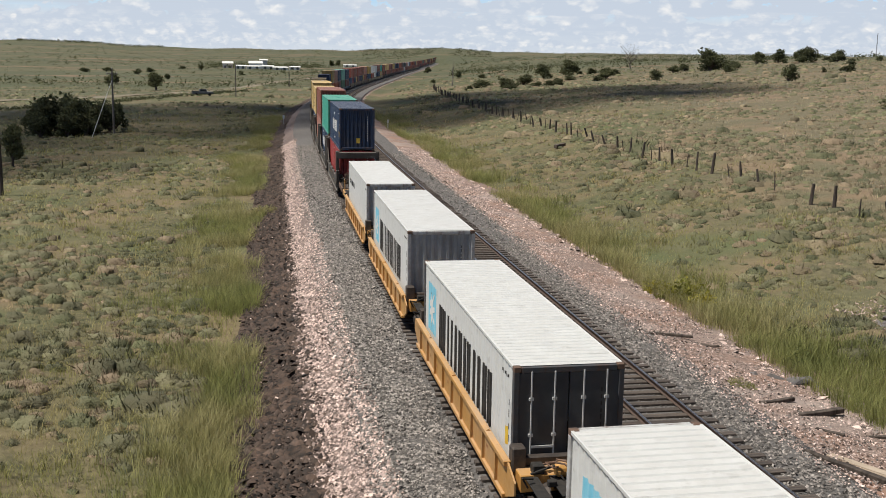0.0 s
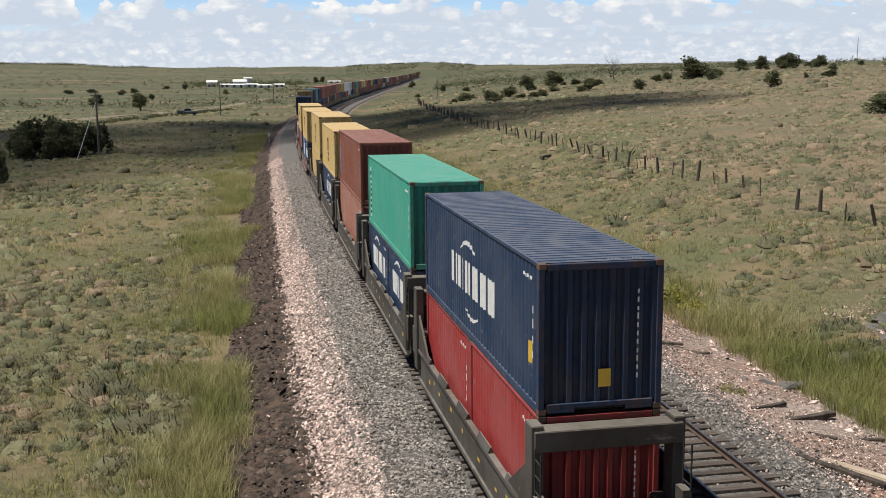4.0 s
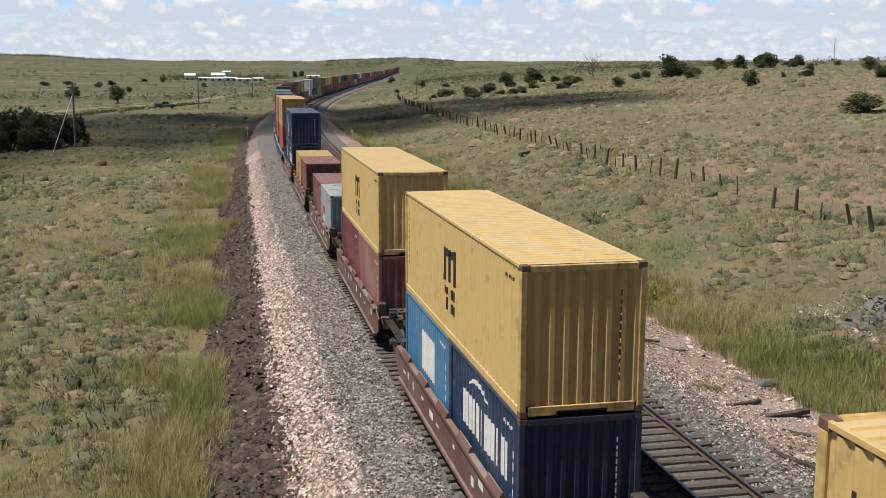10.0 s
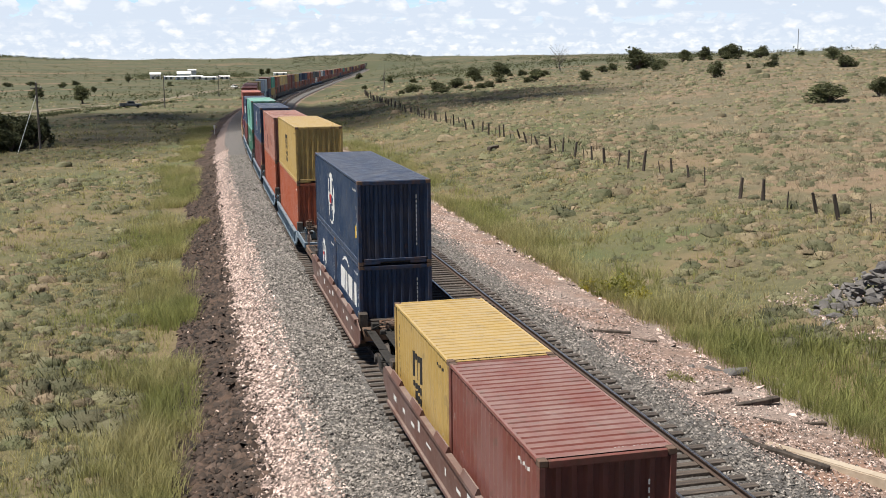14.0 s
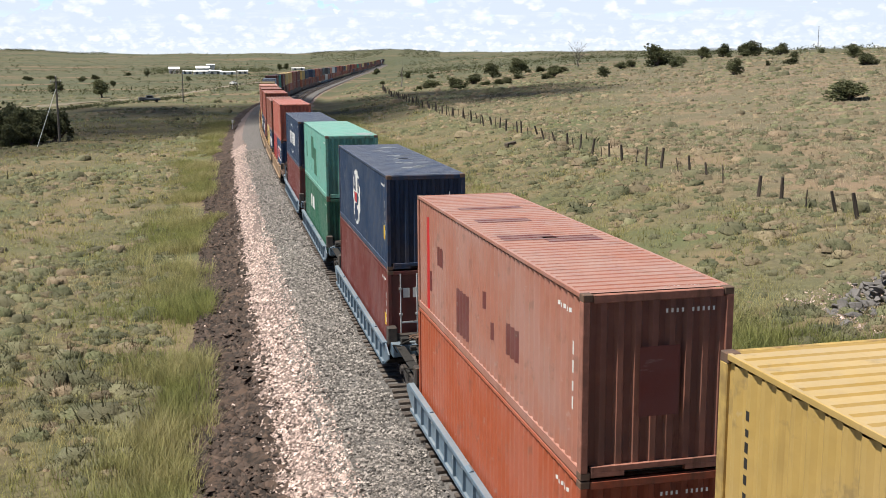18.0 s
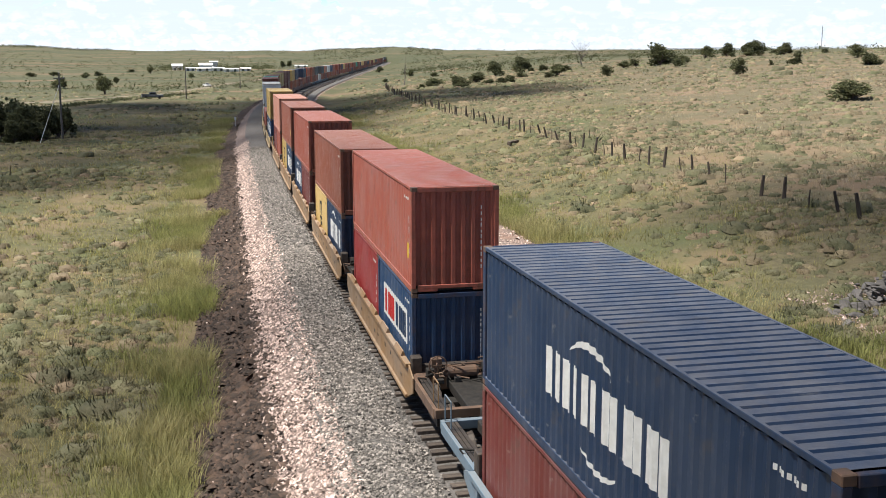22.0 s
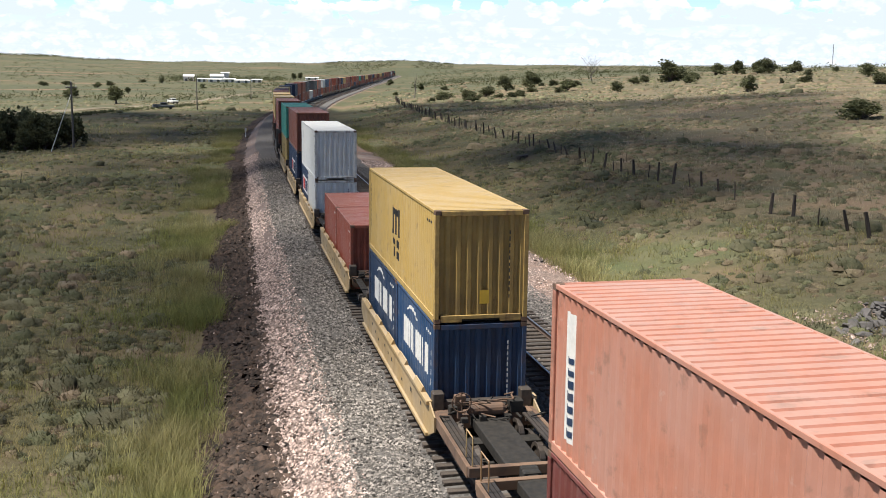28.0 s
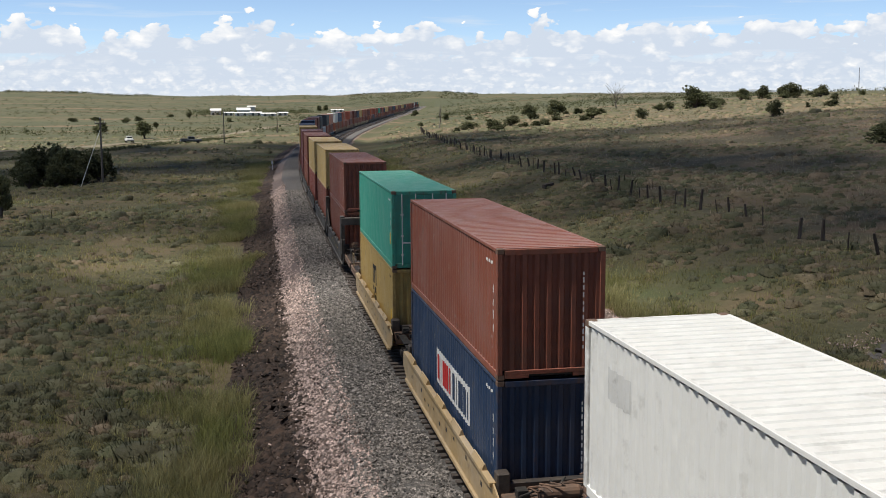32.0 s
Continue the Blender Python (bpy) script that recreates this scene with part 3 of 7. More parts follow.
def build_bed():
    strip("trackbed", [-3.75, -3.3, -2.4, -1.5, 0, 1.5, 2.3, 3, 4.5, 6, 7.0, 7.8], [-0.42, -0.30, -0.25, -0.23, -0.22, -0.23, -0.25, -0.23, -0.22, -0.23, -0.30, -0.46],
          M_BALLAST, "grey crushed-stone ballast under two tracks", wob=0.15)
    strip("trackbed_shoulder", [-5.3, -4.7, -4.2, -3.55], [-1.36, -1.05, -0.74, -0.355], M_PINKSTONE, "pale pinkish ballast shoulder", wob=0.45, seed=3)
    strip("soil_margin", [-7.5, -7.2, -6.9, -6.6, -6.3, -6.0, -5.7, -5.4, -5.0], [-1.92, -1.74, -1.66, -1.59, -1.52, -1.46, -1.39, -1.31, -1.2], M_SLAG, "dark disturbed soil beside the ballast", wob=1.1, seed=5, rough=0.17)
    strip("gravel_margin", [7.0, 8.2, 9.6, 10.8, 12.0], [-0.62, -0.50, -0.66, -0.80, -0.91], M_REDSOIL, "reddish gravel and soil beside the track", wob=0.6, seed=8, narrow=0.3)


def rail_profile():
    h = [(-0.065, -0.16), (0.065, -0.16), (0.065, -0.145), (0.01, -0.12), (0.01, -0.045), (0.037, -0.035), (0.037, -0.003), (0.028, 0.0), (-0.028, 0.0), (-0.037, -0.003), (-0.037, -0.035), (-0.01, -0.045), (-0.01, -0.12), (-0.065, -0.145)]
    return h


def build_track(l0, name, label):
    root = tagged(new(name), label, "railway track", kind="structure")
    pr = rail_profile()
    ss = np.concatenate([np.arange(-500, 0, 20), np.arange(0, 400, 3.0), np.arange(400, 1420, 8)])
    for side in (-0.755, 0.755):
        V, Fq, mi = [], [], []
        m = len(pr)
        for s in ss:
            for u, w in pr:
                px, py = on_line(s, l0 + side + u)
                V.append((px, py, w + float(grade(s))))
        for i in range(len(ss) - 1):
            for k in range(m):
                Fq.append((i * m + k, i * m + (k + 1) % m, (i + 1) * m + (k + 1) % m, (i + 1) * m + k))
                mi.append(1 if pr[k][1] > -0.004 and pr[(k + 1) % m][1] > -0.004 else 0)
        ob = raw("rail", V, Fq, M_RAIL, root)
        ob.data.materials.append(M_RAILTOP)
        ob.data.polygons.foreach_set("material_index", mi)
    # sleepers: those near the eye singly, the rest joined
    bm = boxes((-1.4, 1.4, -0.115, 0.115, -0.34, -0.155), bevel=0.012)
    me = bpy.data.meshes.new("tie")
    bm.to_mesh(me)
    bm.free()
    rnd = random.Random(7 + int(l0))
    s = -20.0
    V, Fq = [], []
    n = 0
    while s < 900:
        px, py = on_line(s, l0 + rnd.uniform(-0.05, 0.05))
        a = -float(np.interp(s, S, TH)) + rnd.uniform(-0.02, 0.02)
        if 8 < s < 150 and n < 270:
            t = hang("tie", me, M_TIE, root, at=Matrix.Translation((px, py, rnd.uniform(-0.015, 0.01))) @ Matrix.Rotation(a, 4, "Z"))
            n += 1
        else:
            b = len(V)
            for vx, vy, vz in ((-1.4, -.11, -.32), (1.4, -.11, -.32), (1.4, .11, -.32), (-1.4, .11, -.32), (-1.4, -.11, -.16), (1.4, -.11, -.16), (1.4, .11, -.16), (-1.4, .11, -.16)):
                V.append((px + vx * math.cos(a) - vy * math.sin(a), py + vx * math.sin(a) + vy * math.cos(a), vz + float(grade(s))))
            Fq += [tuple(b + i for i in q) for q in ((4, 5, 6, 7), (0, 1, 5, 4), (1, 2, 6, 5), (2, 3, 7, 6), (3, 0, 4, 7))]
        s += 0.53
    o = raw("distant_ties", V, Fq, M_TIE, root)
    o["kind"] = "stuff"


build_ground()
build_bed()
build_track(0.0, "railway_track", "railway track with wooden ties under the train")
build_track(SPACING, "railway_track", "empty railway track with wooden ties on ballast")

# ---- containers ----
def to_mesh(name, bm, material):
    me = bpy.data.meshes.new(name)
    bm.to_mesh(me)
    bm.free()
    me.materials.append(material)
    return me


def wave_sheet(length, height, pitch, depth, steps=(0.26, 0.5, 0.755)):
    """A corrugated steel sheet in the plane x=0, from y=0 to length; the troughs lie at +depth."""
    bm = bmesh.new()
    n = max(2, int(round(length / pitch)))
    p = length / n
    us, ds = [0.0], [0.0]
    for i in range(n):
        u = i * p
        for f, d in ((steps[0], 0), (steps[1], depth), (steps[2], depth), (1.0, 0)):
            us.append(u + f * p)
            ds.append(d)
    lo = [bm.verts.new((d, u, 0)) for u, d in zip(us, ds)]
    hi = [bm.verts.new((d, u, height)) for u, d in zip(us, ds)]
    for i in range(len(us) - 1):
        bm.faces.new((lo[i], lo[i + 1], hi[i + 1], hi[i]))
    return bm


W = 2.438
SIDE_DEEP = 0.036
MESHES = {}


def cached(key, make, material):
    k = (key, material.name)
    if k not in MESHES:
        if key not in MESHES:
            MESHES[key] = to_mesh(key[0], make(), material)
            MESHES[k] = MESHES[key]
        else:
            me = MESHES[key].copy()
            me.materials.clear()
            me.materials.append(material)
            MESHES[k] = me
    return MESHES[k]


def decal(parent, name, quads, material, side, label, L, h):
    """Flat painted shapes: quads (u0, u1, v0, v1) on the side ('l', 'r', 'n' near end, 't' roof); u runs along, v up, in metres."""
    bm = bmesh.new()
    for q in quads:
        if len(q) > 4:      # an outline: u, v pairs
            bm.faces.new([bm.verts.new((-W / 2 - 0.006, u, v)) for u, v in q])
            continue
        u0, u1, v0, v1 = q
        if side == "l":
            c = [(-W / 2 - 0.006, u, v) for u, v in ((u0, v0), (u1, v0), (u1, v1), (u0, v1))]
        elif side == "n":
            c = [(u, -0.006, v) for u, v in ((u0, v0), (u1, v0), (u1, v1), (u0, v1))]
        else:
            c = [(u, v, h + 0.012) for u, v in ((u0, v0), (u1, v0), (u1, v1), (u0, v1))]
        bm.faces.new([bm.verts.new(q) for q in c])
    if side == "t":
        # fold the paint over the roof ribs
        n = max(2, int(round((L - 0.24) / 0.265)))
        p = (L - 0.24) / n
        us, ds = [0.0, 0.119], [-0.008, -0.008]
        for i in range(n):
            us += [0.12 + (i + f) * p for f in (0, 0.66, 0.76, 0.9)]
            ds += [0, 0, 0.04, 0.04]
        us, ds = us + [L - 0.12, L], ds + [0, 0]
        lo, hi = min(v.co.y for v in bm.verts), max(v.co.y for v in bm.verts)
        for u in us:
            if lo + 0.002 < u < hi - 0.002:
                bmesh.ops.bisect_plane(bm, geom=bm.verts[:] + bm.edges[:] + bm.faces[:], plane_co=(0, u, 0), plane_no=(0, 1, 0), dist=1e-5)
        for v in bm.verts:
            v.co.z = h + 0.001 - float(np.interp(v.co.y, us, ds))
    if side == "l":
        # fold the paint over the corrugation
        n = max(2, int(round((L - 0.2) / 0.278)))
        p = (L - 0.2) / n
        us, ds = [0.0], [0.0]
        for i in range(n):
            us += [0.1 + (i + f) * p for f in (0, 0.26, 0.5, 0.755)]
            ds += [0, 0, SIDE_DEEP, SIDE_DEEP]
        us, ds = us + [L - 0.1, L], ds + [0, 0]
        lo, hi = min(v.co.y for v in bm.verts), max(v.co.y for v in bm.verts)
        for u in us:
            if lo + 0.002 < u < hi - 0.002:
                bmesh.ops.bisect_plane(bm, geom=bm.verts[:] + bm.edges[:] + bm.faces[:], plane_co=(0, u, 0), plane_no=(0, 1, 0), dist=1e-5)
        for v in bm.verts:
            v.co.x = -W / 2 + 0.009 + float(np.interp(v.co.y, us, ds))
    return part(name, bm, material, parent, label)


def container(color, L, h, label, doors=False, detail=2, end_color=None, group="containers on the train"):
    root = tagged(new("shipping_container"), label, "container", group)
    pm = PAINT[color]
    pe = SHADED_END[end_color or color]
    c = 0.16
    # side walls
    for sx in (-1, 1):
        me = cached(("side_panel", L, h), lambda: wave_sheet(L - 0.2, h - 0.26, 0.278, SIDE_DEEP), pm)
        m = Matrix.Translation((sx * (W / 2 - 0.012), 0.1, 0.16))
        if sx > 0:
            m = Matrix.Translation((W / 2 - 0.012, L - 0.1, 0.16)) @ Matrix.Rotation(math.pi, 4, "Z")
        hang("side_panel", me, pm, root, at=m)
    # roof: cross ribs
    def roof():
        bm = wave_sheet(L - 0.24, W - 0.1, 0.265, 0.04, (0.66, 0.76, 0.9))
        bmesh.ops.rotate(bm, verts=bm.verts, matrix=Matrix.Rotation(math.pi / 2, 3, "Y"))
        return bm
    hang("roof", cached(("roof", L), roof, pm), pm, root, at=Matrix.Translation((-(W - 0.1) / 2, 0.12, h - 0.004)))
    # ends
    def end():
        bm = wave_sheet(W - 0.22, h - 0.34, 0.27, 0.065, (0.32, 0.5, 0.82))
        bmesh.ops.rotate(bm, verts=bm.verts, matrix=Matrix.Rotation(-math.pi / 2, 3, "Z"))
        return bm
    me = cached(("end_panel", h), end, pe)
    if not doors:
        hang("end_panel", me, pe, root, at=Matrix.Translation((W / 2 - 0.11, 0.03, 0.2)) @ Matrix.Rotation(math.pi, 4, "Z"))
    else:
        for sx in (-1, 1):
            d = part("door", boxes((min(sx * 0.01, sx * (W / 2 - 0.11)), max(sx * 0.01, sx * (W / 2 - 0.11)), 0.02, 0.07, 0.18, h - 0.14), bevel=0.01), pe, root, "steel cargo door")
            if detail > 1:
                for rx in (0.32, 0.83):
                    bm = bmesh.new()
                    tube(bm, (sx * rx, -0.015, 0.14), (sx * rx, -0.015, h - 0.1), 0.02, n=6)
                    for zz in (0.5, 1.2, 2.0):
                        box(bm, sx * rx - 0.05, sx * rx + 0.05, -0.03, 0.02, zz, zz + 0.06)
                    part("lock_rod", bm, PAINT["greywhite"], d, "galvanised lock rod")
                part("door_handle", boxes((sx * 0.57 - 0.24, sx * 0.57 + 0.24, -0.035, -0.01, 0.95, 1.0)), PAINT["greywhite"], d)
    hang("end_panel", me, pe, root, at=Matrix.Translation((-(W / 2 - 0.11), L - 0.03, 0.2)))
    if detail < 0:
        return root
    # frame
    pe = edge_paint(end_color or color)
    for sx in (-1, 1):
        for y0 in (0.0, L - c):
            ob = cached(("corner_post", h), lambda: boxes((-0.06, 0.06, 0.0, c, 0.11, h - 0.11), bevel=0.012), pe)
            hang("corner_post", ob, pe, root, at=Matrix.Translation((sx * (W / 2 - 0.06), y0, 0)))
        hang("top_rail", cached(("top_rail", L), lambda: boxes((-0.03, 0.03, c, L - c, -0.075, 0.0), bevel=0.008), pm), pm, root, at=Matrix.Translation((sx * (W / 2 - 0.03), 0, h)))
        hang("bottom_rail", cached(("bottom_rail", L), lambda: boxes((-0.03, 0.03, c, L - c, 0.0, 0.17), bevel=0.01), pm), pm, root, at=Matrix.Translation((sx * (W / 2 - 0.03), 0, 0.01)))
    for y0 in (0.0, L - 0.09):
        hang("end_header", cached(("end_header",), lambda: boxes((-W / 2 + 0.17, W / 2 - 0.17, 0.0, 0.09, -0.14, -0.01), bevel=0.01), pe), pe, root, at=Matrix.Translation((0, y0, h)))
        hang("end_sill", cached(("end_sill",), lambda: boxes((-W / 2 + 0.17, W / 2 - 0.17, 0.0, 0.09, 0.11, 0.21), (-W / 2 + 0.17, -0.5, 0.0, 0.09, 0.03, 0.12), (0.5, W / 2 - 0.17, 0.0, 0.09, 0.03, 0.12), bevel=0.01), pe), pe, root, at=Matrix.Translation((0, y0, 0)))
    if detail > 0:
        for sx in (-1, 1):
            for y0 in (0.0, L - 0.178):
                for z0 in (0.0, h - 0.118):
                    def cast():
                        bm = boxes((-0.081, 0.081, 0, 0.178, 0, 0.118), bevel=0.012)
                        return bm
                    hang("corner_casting", cached(("corner_casting",), cast, M_RUSTSTEEL), None, root,
                         at=Matrix.Translation((sx * (W / 2 - 0.081), y0, z0)))
    hang("floor", cached(("floor", L), lambda: boxes((-W / 2 + 0.06, W / 2 - 0.06, 0.08, L - 0.08, 0.05, 0.15)), M_BLACK), M_BLACK, root)
    return root

# ---- well cars ----
L40, L20 = 12.19, 6.06
STYLE = {  # paint, top of the side sill, ribs, tall end frames
    "orange": dict(paint="orangeyellow", top=1.12, ribs=9, tall=False, label="weathered orange-yellow articulated well car"),
    "olive": dict(paint="olivebrown", top=1.25, ribs=0, tall=True, label="dark olive-brown well car with tall end frames"),
    "redbrown": dict(paint="redbrown", top=1.25, ribs=0, tall=False, label="red-brown well car with painted marks on its side"),
    "bluegrey": dict(paint="bluegrey", top=0.98, ribs=14, tall=False, label="blue-grey well car with low ribbed sides"),
    "tan": dict(paint="tan", top=1.25, ribs=0, tall=False, label="weathered tan-yellow well car with scuffed sides"),
    "yellow": dict(paint="ttxyellow", top=1.22, ribs=0, tall=False, label="faded yellow well car with black marks"),
}


def wheel_mesh():
    bm = bmesh.new()
    prof = [(0.0, 0.07), (0.10, 0.07), (0.12, 0.03), (0.33, 0.02), (0.36, 0.06), (0.42, 0.065), (0.44, -0.045), (0.455, -0.05), (0.455, -0.07), (0.36, -0.07), (0.33, -0.02), (0.12, -0.03), (0.10, -0.06), (0.0, -0.06)]
    n = 14
    rings = []
    for r, xx in prof:
        if r == 0:
            rings.append([bm.verts.new((xx, 0, 0))])
        else:
            rings.append([bm.verts.new((xx, r * math.cos(i * math.tau / n), r * math.sin(i * math.tau / n))) for i in range(n)])
    for a, b in zip(rings, rings[1:]):
        for i in range(n):
            q = [a[i % len(a)], b[i % len(b)], b[(i + 1) % len(b)], a[(i + 1) % len(a)]]
            q = list(dict.fromkeys(q))
            if len(q) > 2:
                bm.faces.new(q)
    bmesh.ops.recalc_face_normals(bm, faces=bm.faces)
    return bm


def frame_mesh():
    """A cast side frame of a bogie, with journal boxes and a spring nest."""
    bm = bmesh.new()
    pts = [(-1.12, 0.36), (-1.12, 0.56), (-0.7, 0.66), (0.7, 0.66), (1.12, 0.56), (1.12, 0.36), (0.68, 0.38), (0.42, 0.22), (-0.42, 0.22), (-0.68, 0.38)]
    a = [bm.verts.new((-0.06, y, z)) for y, z in pts]
    b = [bm.verts.new((0.06, y, z)) for y, z in pts]
    bm.faces.new(a[::-1])
    bm.faces.new(b)
    for i in range(len(pts)):
        j = (i + 1) % len(pts)
        bm.faces.new((a[i], a[j], b[j], b[i]))
    for y in (-0.89, 0.89):
        tube(bm, (-0.1, y, 0.455), (0.13, y, 0.455), 0.13, n=10)
    for y in (-0.18, 0, 0.18):
        tube(bm, (0, y, 0.26), (0, y, 0.5), 0.07, n=8)
    bmesh.ops.recalc_face_normals(bm, faces=bm.faces)
    return bm


def truck(root, y):
    t = hang("truck", cached(("bolster",), lambda: boxes((-1.1, 1.1, -0.2, 0.2, 0.42, 0.72), (-0.72, 0.72, -0.95, -0.83, 0.4, 0.5), (-0.72, 0.72, 0.83, 0.95, 0.4, 0.5), bevel=0.02), M_BLACK), M_BLACK, root, "grimy steel bogie", at=Matrix.Translation((0, y, 0)))
    for sx in (-1, 1):
        hang("side_frame", cached(("side_frame",), frame_mesh, M_STEEL), M_STEEL, t, at=Matrix.Translation((sx * 1.0, 0, 0)) @ Matrix.Rotation(0 if sx > 0 else math.pi, 4, "Z"))
        for dy in (-0.89, 0.89):
            hang("wheel", cached(("wheel",), wheel_mesh, M_STEEL), M_STEEL, t, at=Matrix.Translation((sx * 0.755, dy, 0.455)) @ Matrix.Rotation(0 if sx > 0 else math.pi, 4, "Z"))
    return t


def sill_mesh(top, y0, y1, ribs, seed):
    """Side of the well: plate with flanges, cut down at both ends."""
    bm = bmesh.new()
    # outline along y: the sill rises from the end platform
    prof = [(y0 - 0.9, 0.62), (y0 - 0.9, top - 0.22), (y0 - 0.2, top), (y1 + 0.2, top), (y1 + 0.9, top - 0.22), (y1 + 0.9, 0.62), (y1 + 0.1, 0.28), (y0 - 0.1, 0.28)]
    a = [bm.verts.new((-0.02, y, z)) for y, z in prof]
    b = [bm.verts.new((0.02, y, z)) for y, z in prof]
    bm.faces.new(a)
    bm.faces.new(b[::-1])
    for i in range(len(prof)):
        j = (i + 1) % len(prof)
        bm.faces.new((a[j], a[i], b[i], b[j]))
    box(bm, -0.10, 0.06, y0 - 0.25, y1 + 0.25, top - 0.10, top + 0.012, bevel=0.012)
    box(bm, -0.09, 0.05, y0 - 0.1, y1 + 0.1, 0.25, 0.35, bevel=0.01)
    rnd = random.Random(seed)
    for i in range(ribs):
        y = y0 + (i + 0.5) * (y1 - y0) / ribs
        box(bm, -0.085, -0.018, y - 0.04, y + 0.04, 0.34, top - 0.09)
    # container guides: leaning flaps along the top edge, open at their ends
    n = 3 if ribs else 5
    for i in range(n):
        y = y0 + (i + 0.5 + rnd.uniform(-0.1, 0.1)) * (y1 - y0) / n
        w, up = (0.18, 0.05) if ribs else (0.55, 0.15)
        q = [bm.verts.new((dx, y + e * w, top + dz)) for e in (-1, 1) for dx, dz in ((-0.1, 0.0), (0.055, 0.0), (0.0, up), (-0.03, up))]
        for fc in ((0, 1, 2, 3), (7, 6, 5, 4), (0, 3, 7, 4), (3, 2, 6, 7), (2, 1, 5, 6)):
            bm.faces.new([q[k] for k in fc])
    bmesh.ops.recalc_face_normals(bm, faces=bm.faces)
    return bm


